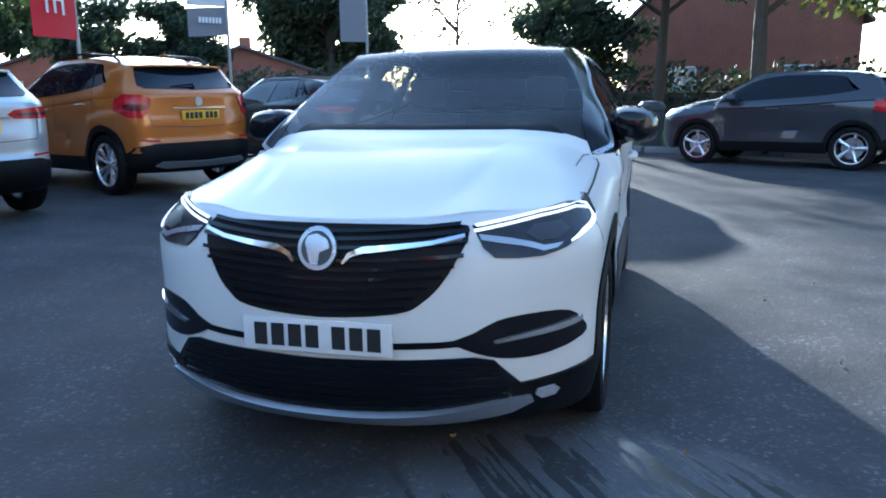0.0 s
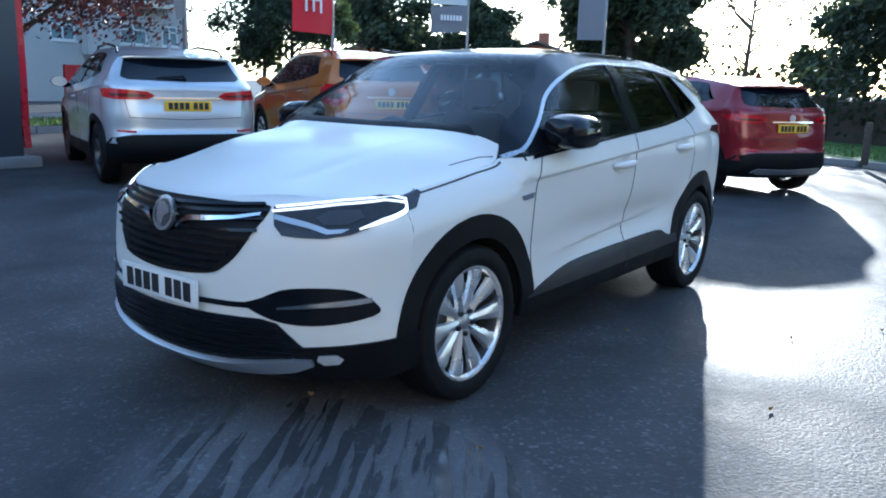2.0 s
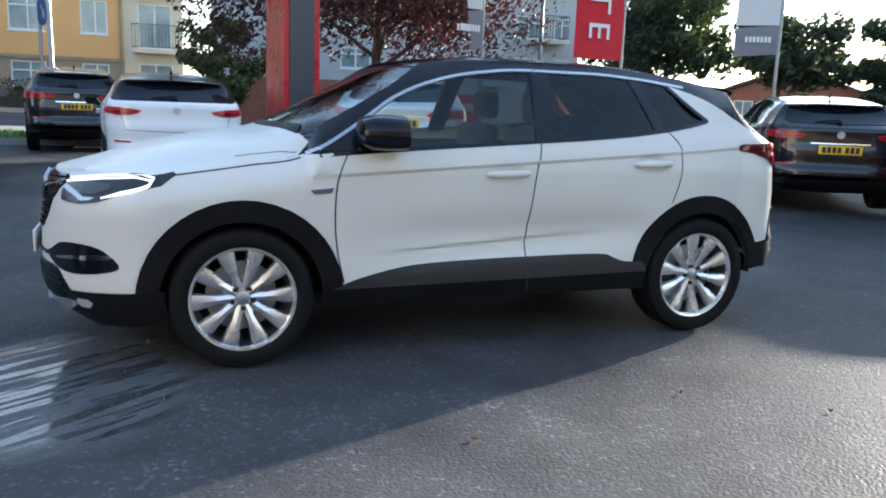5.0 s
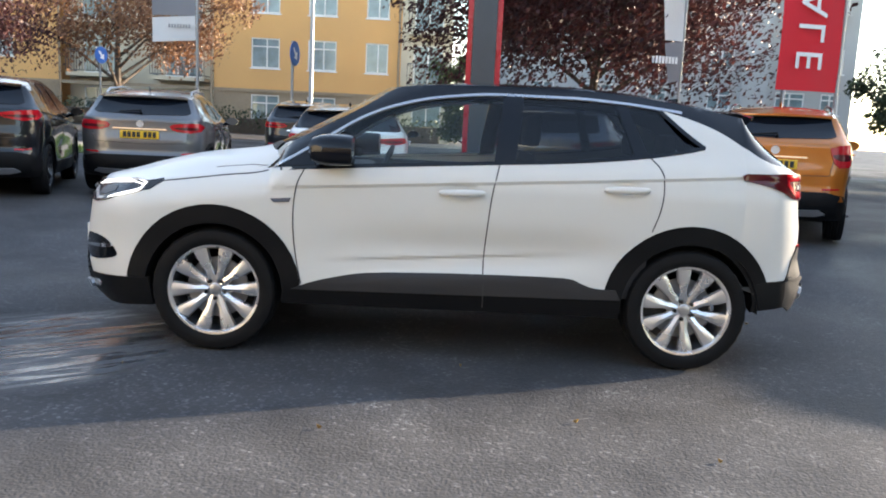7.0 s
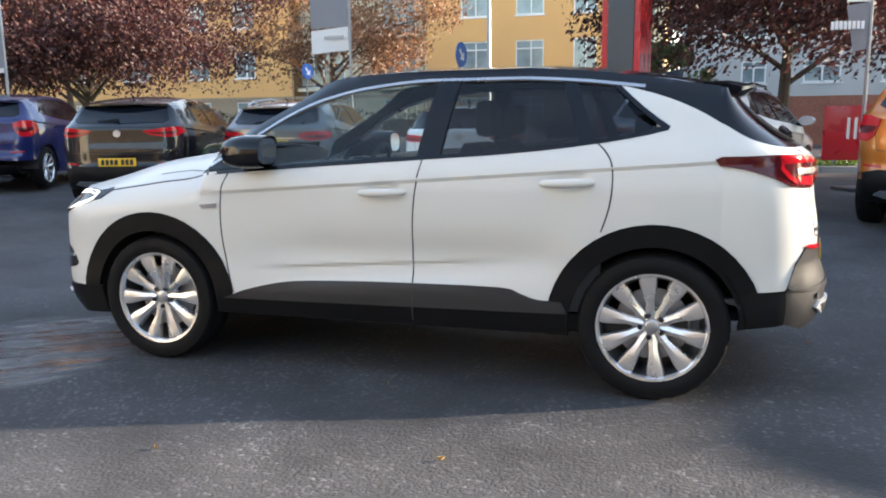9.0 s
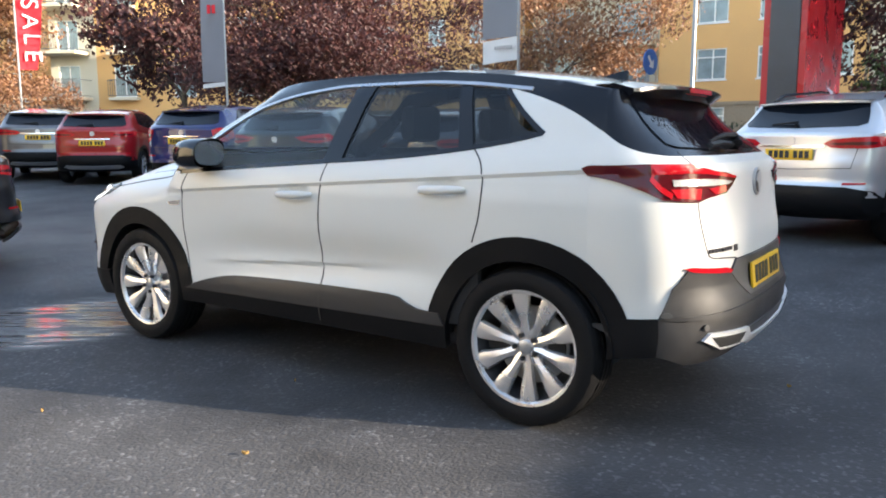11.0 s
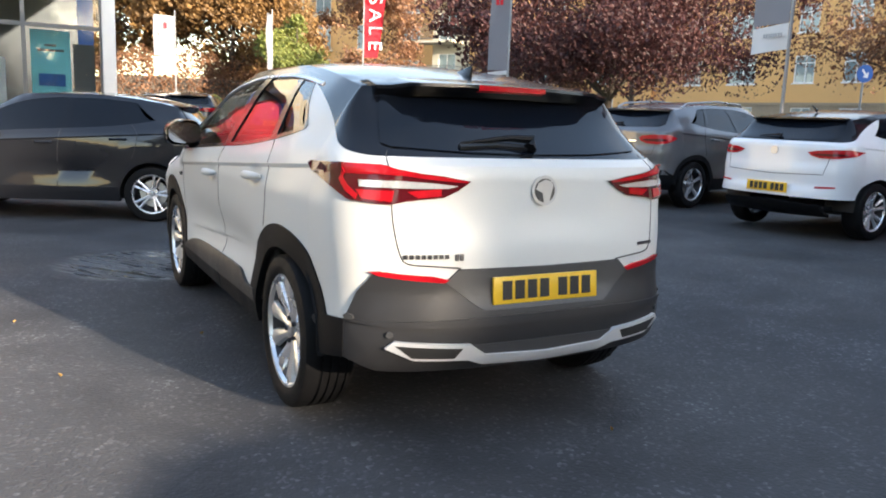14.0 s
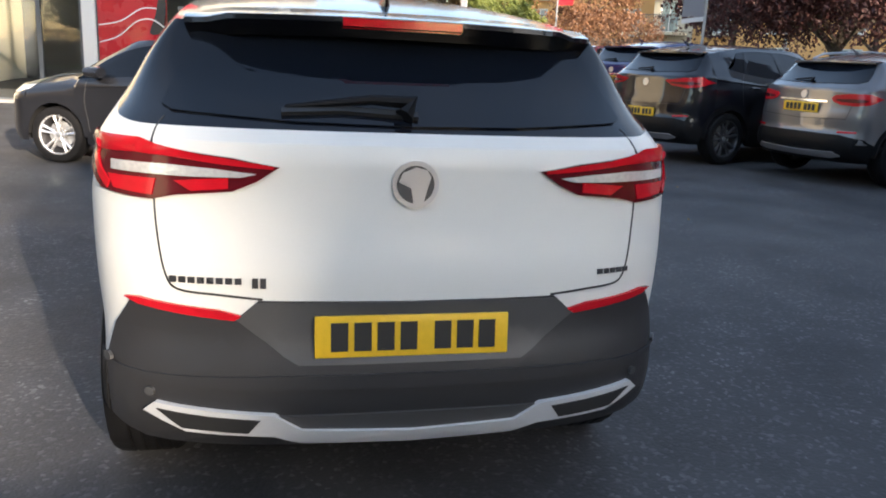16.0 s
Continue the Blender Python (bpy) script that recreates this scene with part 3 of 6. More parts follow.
def wheel_meshes(r, rim_r, width, style, rim_mat, seg=56):
    """tyre, rim, hub cap, with the outer face towards +x and the tyre's middle at x = 0."""
    w = width / 2
    side = [(-w * .80, rim_r * .97), (-w * .98, rim_r * 1.06), (-w * 1.0, (r + rim_r) / 2), (-w * .93, r * .955), (-w * .80, r * .985)]
    tread = []
    for a in (-.62, -.3, 0.02, .34):
        tread += [(w * (a - .03), r * .997), (w * (a - .005), r * .975), (w * (a + .045), r * .975), (w * (a + .07), r * .998)]
    prof = side + tread + [(-x, y) for x, y in side[::-1]]
    ty = lathe_bm(prof, seg)
    ty.verts.ensure_lookup_table()
    n = len(prof)
    for k in range(seg):
        for i in list(range(3, 7)) + list(range(n - 7, n - 3)):
            v = ty.verts[k * n + i]
            if k % 2:
                v.co.y *= 0.988
                v.co.z *= 0.988
    bmesh.ops.recalc_face_normals(ty, faces=ty.faces[:])
    R = rim_r
    rim = lathe_bm([(w * .80, R * .985), (w * .88, R * 1.01), (w * .86, R * .965), (w * .72, R * .935)], seg)
    # barrel coloured darker than the rim, which darkens the gaps between spokes
    barrel = lathe_bm([(w * .72, R * .935), (w * .2, R * .87), (-w * .6, R * .86), (-w * .8, R * .97)], seg)
    bmesh.ops.recalc_face_normals(barrel, faces=barrel.faces[:])
    lathe_bm([(w * .55, 0.001), (w * .55, R * .30), (w * .30, R * .36)], 30, rim)
    count, inner, outer, gap = style

    def blade(a, half_in, half_out):
        pts = []
        for rr, h, x, cr in ((R * .16, half_in * 1.25, w * .52, w * .58), (R * .45, half_in, w * .58, w * .66), (R * .80, half_out, w * .72, w * .80), (R * .945, half_out * 1.12, w * .72, w * .79)):
            row = []
            for dx, ang in ((-.16, -1), (0, -.82), (cr / w - x / w, 0), (0, .82), (-.16, 1)):
                th = a + ang * h / rr
                row.append((x + dx * w, rr * math.cos(th), rr * math.sin(th)))
            pts.append(row)
        grid_bm(pts, rim)
    for k in range(count):
        a = 2 * math.pi * k / count
        if gap:
            blade(a - gap, inner * R, outer * R)
            blade(a + gap, inner * R, outer * R)
        else:
            blade(a, inner * R, outer * R)
    bmesh.ops.recalc_face_normals(rim, faces=rim.faces[:])
    cap = lathe_bm([(w * .66, 0.001), (w * .66, R * .10), (w * .63, R * .125), (w * .5, R * .13)], 24)
    bolts = []
    for k in range(5 if seg > 50 else 0):
        a = 2 * math.pi * (k + .5) / 5
        bolts.append(bmesh.new())
        bmesh.ops.create_cone(bolts[-1], cap_ends=True, segments=8, radius1=R * .05, radius2=R * .042, depth=w * .2, matrix=Matrix.Translation((w * .58, R * .21 * math.cos(a), R * .21 * math.sin(a))) @ Matrix.Rotation(math.pi / 2, 4, "Y"))
    disc = lathe_bm([(w * .05, R * .2), (w * .05, R * .68), (-w * .1, R * .68), (-w * .1, R * .2)], 36)
    return [("tyre", mesh_of(ty, "tyre", angle=40), M["tyre"]), ("rim", mesh_of(rim, "rim", angle=30), rim_mat), ("rim_barrel", mesh_of(barrel, "rim_barrel"), M["alloy_dark"]), ("hub_cap", mesh_of(cap, "hub_cap"), M["satin"]), ("brake_disc", mesh_of(disc, "brake_disc"), M["satin"])] + [("wheel_bolt", mesh_of(b, "wheel_bolt"), M["dark"]) for b in bolts]


def put_wheel(meshes, car, x, y, z, mirror, spin):
    """One wheel: the tyre, and under it the rim, cap, bolts and disc."""
    hold = None
    for name, me, mt in meshes:
        if not me.materials:
            me.materials.append(mt)
        ob = new("wheel" if name == "tyre" else name, me)
        if name == "tyre":
            ob.parent = car
            ob.matrix_local = Matrix.Translation((x, y, z)) @ (Matrix.Rotation(math.pi, 4, "Z") if mirror else Matrix()) @ Matrix.Rotation(spin, 4, "X")
            hold = ob
        else:
            ob.parent = hold


def wells(sh, car):
    """Dark linings of the wheel arches and the floor underneath."""
    for a in sh.axles:
        for sgn in (1, -1):
            rows = []
            for k in range(15):
                th = math.pi * k / 14
                y, z = a + (sh.arch + .012) * math.cos(th), sh.hub + (sh.arch + .012) * math.sin(th)
                rows.append([sh.P(Vector((sgn * x, y, z))) for x in (.50, .70, .855)])
            bm = grid_bm(rows)
            grid_bm([[r[0] for r in rows], [Vector((r[0].x, r[0].y, sh.s.z * .32)) for r in rows]], bm)
            part("wheel_arch_lining", bm, M["dark"], car)
    bm = box_bm(-.72 * sh.s.x, -1.95 * sh.s.y, .27 * sh.s.z, .72 * sh.s.x, 1.50 * sh.s.y, .33 * sh.s.z, .02)
    part("underbody", bm, M["dark"], car)
    part("rear_undertray", box_bm(-.60 * sh.s.x, 1.48 * sh.s.y, .345 * sh.s.z, .60 * sh.s.x, 1.93 * sh.s.y, .40 * sh.s.z, .02), M["dark"], car)


def arch_trim(sh, car, mt, w=.092):
    """Plastic trim round each wheel arch."""
    for sgn in (False, True):
        for a, name in ((sh.axles[0], "front"), (sh.axles[1], "rear")):
            inner, outer = [], []
            lo, hi = (-8, 196) if name == "front" else (4, 188)
            for k in range(23):
                th = radians(lo + (hi - lo) * k / 22)
                # broader and flatter at the ends
                for r, acc in ((sh.arch - .012, inner), (sh.arch + w, outer)):
                    y, z = a + r * math.cos(th), sh.hub + r * math.sin(th)
                    acc.append((y, max(z, .30)))
            def base(i, t):
                i = min(max(i, 0), 22)
                k = min(int(i), 21)
                f = i - k
                yi, zi = (inner[k][j] + (inner[k + 1][j] - inner[k][j]) * f for j in (0, 1))
                yo, zo = (outer[k][j] + (outer[k + 1][j] - outer[k][j]) * f for j in (0, 1))
                y, z = yi + (yo - yi) * t, zi + (zo - zi) * t
                if y < sh.YF:
                    bow = sh.YF - sh.f["nose"](z)
                    p, q = sh.front_pq(z)
                    s = max(1 - (min((sh.YF - y) / bow, 1)) ** q, 0) ** (1 / p)
                    x = sh.half(sh.YF, z) * s
                elif y > sh.YR:
                    bow = sh.f["tail"](z) - sh.YR
                    x = sh.half(sh.YR, z) * max(1 - min((y - sh.YR) / bow, 1) ** 3.3, 0) ** (1 / 3.3)
                else:
                    x = sh.half(y, z)
                return Vector((x, y, z))
            bm = panel_bm([(0, 0), (22, 0), (22, 1), (0, 1)], sh.out(base, sgn), .007, .03, 1.0, .34)
            part("wheel_arch_trim", bm, mt, car)


PLATE = {}


def number_plate(car, m, mt, w=.52, h=.111, flip=False):
    """A plate with seven plain bars where its characters stand; it faces -y of m."""
    ob = part("number_plate", box_bm(-w / 2, -.006, -h / 2, w / 2, .006, h / 2, .004), mt, car)
    ob.matrix_local = m
    x = -w * .42
    for k in range(7):
        if "bar" not in PLATE:
            PLATE["bar"] = mesh_of(box_bm(0, -.0085, -.038, .045, -.005, .038), "plate_bar", False)
            PLATE["bar"].materials.append(M["ink"])
        bar = new("plate_bar", PLATE["bar"])
        bar.parent, bar.location = ob, (x, 0, 0)
        x += w * .117 + (w * .06 if k == 3 else 0)
    return ob

# ---- ground and setting ----
M.update({
    "kerb": surf_mat("concrete_kerb", (0.26, 0.25, 0.24), 0.8, vary=0.2, scale=4, fine=90, bump=0.3, per_object=0.3),
    "paving": surf_mat("concrete_paving", (0.24, 0.23, 0.22), 0.75, vary=0.2, scale=2, fine=70, bump=0.3),
    "grass": surf_mat("grass_soil", (0.07, 0.12, 0.025), 0.9, vary=0.35, scale=1.5, fine=40, bump=0.6),
    "blade": leaf_mat("grass_blades", (0.06, 0.13, 0.02), (0.16, 0.26, 0.05)),
    "ochre": surf_mat("ochre_render", (0.68, 0.38, 0.15), 0.9, vary=0.10, scale=0.4, fine=25, bump=0.15),
    "pale_render": surf_mat("pale_cream_render", (0.66, 0.58, 0.44), 0.9, vary=0.08, scale=0.4, fine=25, bump=0.15),
    "cream": surf_mat("cream_render", (0.58, 0.52, 0.40), 0.9, vary=0.10, scale=0.4, fine=25, bump=0.15),
    "buff": surf_mat("buff_brick", (0.30, 0.23, 0.16), 0.85, vary=0.2, scale=1.0, fine=12, bump=0.3),
    "grey_render": surf_mat("grey_render", (0.42, 0.42, 0.41), 0.9, vary=0.12, scale=0.5, fine=30, bump=0.2),
    "red_brick": surf_mat("red_brick", (0.26, 0.10, 0.065), 0.85, vary=0.3, scale=1.5, fine=14, bump=0.3),
    "roof_tile": surf_mat("roof_tile", (0.09, 0.075, 0.07), 0.8, vary=0.3, scale=2, fine=10, bump=0.4),
    "pvc": surf_mat("white_window_frame", (0.72, 0.72, 0.70), 0.45, vary=0.05, bump=0.0),
    "pane": surf_mat("building_glass", (0.20, 0.27, 0.29), 0.06, vary=0.35, scale=0.6, fine=3, bump=0.0, coat=0.5, rough_vary=0.03),
    "steel": surf_mat("grey_steel", (0.30, 0.31, 0.32), 0.45, 0.6, vary=0.15, bump=0.05),
    "rail": surf_mat("balcony_steel", (0.10, 0.11, 0.12), 0.5, 0.4, vary=0.15, bump=0.05),
    "red_sign": surf_mat("red_sign_paint", (0.48, 0.010, 0.022), 0.30, vary=0.06, fine=20, bump=0.02, coat=0.3),
    "dark_sign": surf_mat("dark_grey_sign", (0.055, 0.060, 0.068), 0.4, vary=0.1, bump=0.02),
    "flag_red": surf_mat("red_flag_cloth", (0.62, 0.018, 0.03), 0.8, vary=0.1, scale=2, fine=200, bump=0.1),
    "flag_grey": surf_mat("grey_flag_cloth", (0.20, 0.20, 0.22), 0.8, vary=0.1, scale=2, fine=200, bump=0.1),
    "flag_white": surf_mat("white_flag_cloth", (0.62, 0.61, 0.60), 0.8, vary=0.08, scale=2, fine=200, bump=0.1),
    "white_ink": surf_mat("white_ink", (0.78, 0.78, 0.78), 0.6, vary=0.04, bump=0.0),
    "sign_blue": surf_mat("blue_road_sign", (0.02, 0.12, 0.42), 0.35, vary=0.06, bump=0.0),
    "teal": surf_mat("teal_poster", (0.14, 0.52, 0.56), 0.4, vary=0.15, scale=1.2, fine=6, bump=0.0),
    "shop_glass": glass_mat("showroom_glass", (0.78, 0.82, 0.83), 1.5),
    "bark": surf_mat("bark", (0.075, 0.058, 0.045), 0.9, vary=0.35, scale=3, fine=25, bump=0.6),
})


def ground():
    """One sheet to the horizon, finer near the yard."""
    xs = [-3000, -900, -300, -120, -70, -45] + [-40 + k * 1.0 for k in range(56)] + [20, 30, 60, 120, 300, 900, 3000]
    ys = [-3000, -900, -300, -120, -70] + [-45 + k * 1.0 for k in range(61)] + [20, 30, 60, 120, 300, 900, 3000]
    bm = grid_bm([[(x, y, ground_z(x, y)) for y in ys] for x in xs])
    ob = part("ground", bm, M["asphalt"])
    if ob.data.polygons[0].normal.z < 0:
        ob.data.flip_normals()
    return tagged(ob, "damp dark asphalt yard with pale stone chips", "ground", kind="structure")


ground()


def strip_of_land(name, line, width, mt, label, raised=.12):
    """A raised band of ground along a line of (x, y), to the left of its direction; it follows the yard's height."""
    p = [Vector(q) for q in line]
    rows = []
    for i, q in enumerate(p):
        d = (p[min(i + 1, len(p) - 1)] - p[max(i - 1, 0)]).normalized()
        n = Vector((-d.y, d.x))
        a, b = q, q + n * width
        z0, z1 = ground_z(*a) + raised, ground_z(*b) + raised
        rows.append([(a.x, a.y, z0 - raised - .05), (a.x, a.y, z0), ((a.x + b.x) / 2, (a.y + b.y) / 2, (z0 + z1) / 2 + .01), (b.x, b.y, z1), (b.x, b.y, z1 - raised - .05)])
    bm = grid_bm(rows)
    bmesh.ops.recalc_face_normals(bm, faces=bm.faces[:])
    return tagged(part(name, bm, mt, angle=30), label, name.split("_")[0], kind="structure")


def kerb_line(name, line, step=.92):
    """Kerb stones end to end along a line, each its own piece."""
    base = tagged(part(name, box_bm(-.02, -.02, -.3, .02, .02, -.25), M["kerb"]), "row of pale concrete kerb stones", "kerb", kind="structure")
    me = mesh_of(box_bm(-.455, -.065, -.15, .455, .065, .125, .02), "kerb_stone")
    me.materials.append(M["kerb"])
    for (x0, y0), (x1, y1) in zip(line, line[1:]):
        n = max(int(math.hypot(x1 - x0, y1 - y0) / step), 1)
        for k in range(n):
            t = (k + .5) / n
            x, y = x0 + (x1 - x0) * t, y0 + (y1 - y0) * t
            ob = new("kerb_stone", me)
            ob.parent = base
            ob.matrix_local = Matrix.Translation((x, y, ground_z(x, y) + random.uniform(-.006, .006))) @ Matrix.Rotation(math.atan2(y1 - y0, x1 - x0) + random.uniform(-.008, .008), 4, "Z")
    return base


def grass_blades(name, area, count, label):
    """Short tufts over a four-cornered area."""
    a, b, c, d = [Vector(q) for q in area]
    verts, faces = [], []
    for _ in range(count):
        u, v = random.random(), random.random()
        p = a.lerp(b, u).lerp(d.lerp(c, u), v)
        z = ground_z(p.x, p.y) + .12
        th, h, w = random.uniform(0, 6.28), random.uniform(.04, .11), random.uniform(.01, .025)
        dx, dy = math.cos(th) * w, math.sin(th) * w
        i = len(verts)
        verts += [(p.x - dx, p.y - dy, z), (p.x + dx, p.y + dy, z), (p.x + dy * 2, p.y - dx * 2, z + h)]
        faces.append((i, i + 1, i + 2))
    me = bpy.data.meshes.new(name)
    me.from_pydata(verts, [], faces)
    me.materials.append(M["blade"])
    return tagged(new(name, me), label, "grass", kind="stuff")


# verge behind the parked row
W_LINE = [(-13.2, -40), (-13.2, -25), (-13.2, -10), (-13.2, 0), (-13.2, 8)]
kerb_line("kerb_1", [W_LINE[0], W_LINE[-1]])
strip_of_land("grass_verge_1", [(x - .07, y) for x, y in W_LINE], 2.6, M["grass"], "green grass verge behind the parked row", .11)
strip_of_land("pavement_1", [(x - 2.67, y) for x, y in W_LINE], 2.2, M["paving"], "grey concrete footway beside the verge", .11)
grass_blades("grass", [(-13.4, -20), (-15.8, -20), (-15.8, 8), (-13.4, 8)], 9000, "short green grass on the verge")
# verge beyond the tail of the row
N_LINE = [(13.0, 7.9), (4.4, 11.4), (.9, 12.7), (-3, 14.3), (-8, 16.6)]
kerb_line("kerb_2", N_LINE)
strip_of_land("grass_verge_2", [(x + .03, y + .07) for x, y in N_LINE[::-1]], 7.0, M["grass"], "green grass verge under the trees", .11)
grass_blades("grass", [(-7.5, 16.9), (12.3, 8.6), (13.2, 11.4), (-6.5, 19.8)], 12000, "short green grass under the trees")


def pierced_wall(bm, y0, y1, z0, z1, holes, depth=.25, x=0.0):
    """A wall that faces +x with its front at x, in one piece, with rectangular openings right through."""
    ys = sorted({y0, y1, *[h[0] for h in holes], *[h[1] for h in holes]})
    zs = sorted({z0, z1, *[h[2] for h in holes], *[h[3] for h in holes]})
    solid = {(i, j) for i in range(len(ys) - 1) for j in range(len(zs) - 1)
             if not any(h[0] <= ys[i] and ys[i + 1] <= h[1] and h[2] <= zs[j] and zs[j + 1] <= h[3] for h in holes)}
    made = {}

    def v(i, j, k):
        if (i, j, k) not in made:
            made[i, j, k] = bm.verts.new((x - depth * k, ys[i], zs[j]))
        return made[i, j, k]
    for i, j in solid:
        bm.faces.new((v(i, j, 0), v(i + 1, j, 0), v(i + 1, j + 1, 0), v(i, j + 1, 0)))
        bm.faces.new((v(i, j, 1), v(i, j + 1, 1), v(i + 1, j + 1, 1), v(i + 1, j, 1)))
        for (di, dj), (a, b) in {(0, -1): ((0, 0), (1, 0)), (1, 0): ((1, 0), (1, 1)), (0, 1): ((1, 1), (0, 1)), (-1, 0): ((0, 1), (0, 0))}.items():
            if (i + di, j + dj) not in solid:
                p, q = (i + a[0], j + a[1]), (i + b[0], j + b[1])
                bm.faces.new((v(*q, 0), v(*p, 0), v(*p, 1), v(*q, 1)))
    return bm


def window_unit(name, w, h, parent, m, mullions=(.5,), transom=None):
    """A white framed window in a wall that faces +x of m: frame, sill and panes."""
    t = .06
    cuts = [-w / 2] + [-w / 2 + w * f for f in mullions] + [w / 2]
    rows = [0, h] if not transom else [0, h * transom, h]
    lights = [(a + (t if a == -w / 2 else t / 2), b - (t if b == w / 2 else t / 2), c + (t if c == 0 else t / 2), d - (t if d == h else t / 2)) for a, b in zip(cuts, cuts[1:]) for c, d in zip(rows, rows[1:])]
    fr = part(name, pierced_wall(bmesh.new(), -w / 2, w / 2, 0, h, lights, .08, .03), M["pvc"], parent, smooth=False)
    fr.matrix_local = m
    for a, b, c, d in lights:
        part("pane", box_bm(-.03, a - .01, c - .01, -.015, b + .01, d + .01), M["pane"], fr, smooth=False)
    part("sill", box_bm(-.02, -w / 2 - .06, -.06, .10, w / 2 + .06, 0), M["pvc"], fr, smooth=False)
    return fr


BAR = []


def balcony(parent, m, w, d=1.1):
    """A slab with a steel rail and upright bars."""
    bm = box_bm(0, -w / 2, -.16, d, w / 2, 0)
    ob = part("balcony", bm, M["cream"], parent, smooth=False)
    ob.matrix_local = m
    bm = bmesh.new()
    for z in (.08, 1.02):
        box_bm(d - .05, -w / 2, z, d, w / 2, z + .04, bm=bm)
        for s in (-w / 2, w / 2 - .04):
            box_bm(0, s, z, d, s + .04, z + .04, bm=bm)
    part("balustrade_rail", bm, M["rail"], ob, smooth=False)
    n = int(w / .13)
    if not BAR:
        BAR.append(mesh_of(box_bm(-.01, -.012, .1, .01, .012, 1.04), "balustrade_bar", False))
        BAR[0].materials.append(M["rail"])
    for k in range(n + 1):
        bar = new("balustrade_bar", BAR[0])
        bar.parent, bar.location = ob, (d - .025, -w / 2 + w * k / n, 0)


def ochre_flats():
    """A long ochre block of flats, four storeys, with a recessed balcony bay and a cream end."""
    b = thing("apartment_building", pose(-47.7, .12, -.02) @ Matrix.Diagonal((1.39, 1.39, 1.39, 1)), "ochre rendered block of flats with white windows", "building")
    st, holes, wins = 2.55, [], []
    spots = [(-8.55, 1.35), (-5.85, 1.35), (-3.25, 1.07), (-21.1, 1.2), (-23.9, 1.2), (-27.9, 1.9), (-31.5, 1.35), (-35.0, 1.2), (-38.0, 1.35)]
    for s in range(4):
        z = .75 + st * s if s else .65
        for y, w in spots:
            holes.append((y - w / 2, y + w / 2, z + .15, z + 1.55))
            wins.append((y, w, z + .15))
    bm = bmesh.new()
    pierced_wall(bm, -41, -18.4, 2.35, 10.6, [h for h in holes if h[0] < -18 and h[2] > 2])
    pierced_wall(bm, -11.0, -2.1, 2.35, 10.6, [h for h in holes if h[0] > -11 and h[2] > 2])
    part("upper_wall", bm, M["ochre"], b, smooth=False)
    bm = bmesh.new()
    pierced_wall(bm, -41, -18.4, 0, 2.35, [h for h in holes if h[0] < -18 and h[2] < 2], .22)
    pierced_wall(bm, -11.0, -2.1, 0, 2.35, [h for h in holes if h[0] > -11 and h[2] < 2], .22)
    part("lower_wall", bm, M["buff"], b, smooth=False)
    bay = [(y - .9, y + .9, z, z + 2.05) for z in (.2, 2.9, 5.45, 8.0) for y in (-16.8, -12.8)]
    bm = bmesh.new()
    pierced_wall(bm, -18.4, -11.0, 0, 10.6, bay, .2)
    bmesh.ops.translate(bm, verts=bm.verts[:], vec=(-1.2, 0, 0))
    part("bay_wall", bm, M["cream"], b, smooth=False)
    for y0, y1, z0, z1 in bay:
        window_unit("window", y1 - y0, z1 - z0, b, pose(-1.22, (y0 + y1) / 2, z0), (.33, .66))
        if z0 > 1:
            balcony(b, pose(-1.2, (y0 + y1) / 2, z0 - .05), 2.6)
    for y, w, z in wins:
        window_unit("window", w, 1.40, b, pose(-.06, y, z), (.55,), .72 if w > 1.1 else None)
    bm = bmesh.new()
    end = [(-1.5, -.1, z, z + 1.9) for z in (.4, 2.95, 5.5, 8.05)]
    pierced_wall(bm, -2.1, .35, 0, 10.4, end, .25)
    part("end_wall", bm, M["cream"], b, smooth=False)
    for y0, y1, z0, z1 in end:
        window_unit("window", y1 - y0, z1 - z0, b, pose(-.06, (y0 + y1) / 2, z0), (.5,))
        if z0 > 1:
            balcony(b, pose(0, (y0 + y1) / 2, z0 - .05), 1.9, .7)
    for y in (-18.3, -11.1, -2.2):
        part("downpipe", tube_bm([(.06, y, 0), (.06, y, 10.4)], .055, 8), M["buff"], b)
    part("string_course", box_bm(0, -41, 2.30, .05, -2.1, 2.45), M["buff"], b, smooth=False)
    part("core", box_bm(-11, -41, 0, -1.5, .35, 10.5), M["ochre"], b, smooth=False)
    part("roof", box_bm(-11.4, -41.4, 10.5, .5, .75, 10.8), M["roof_tile"], b, smooth=False)
    return b


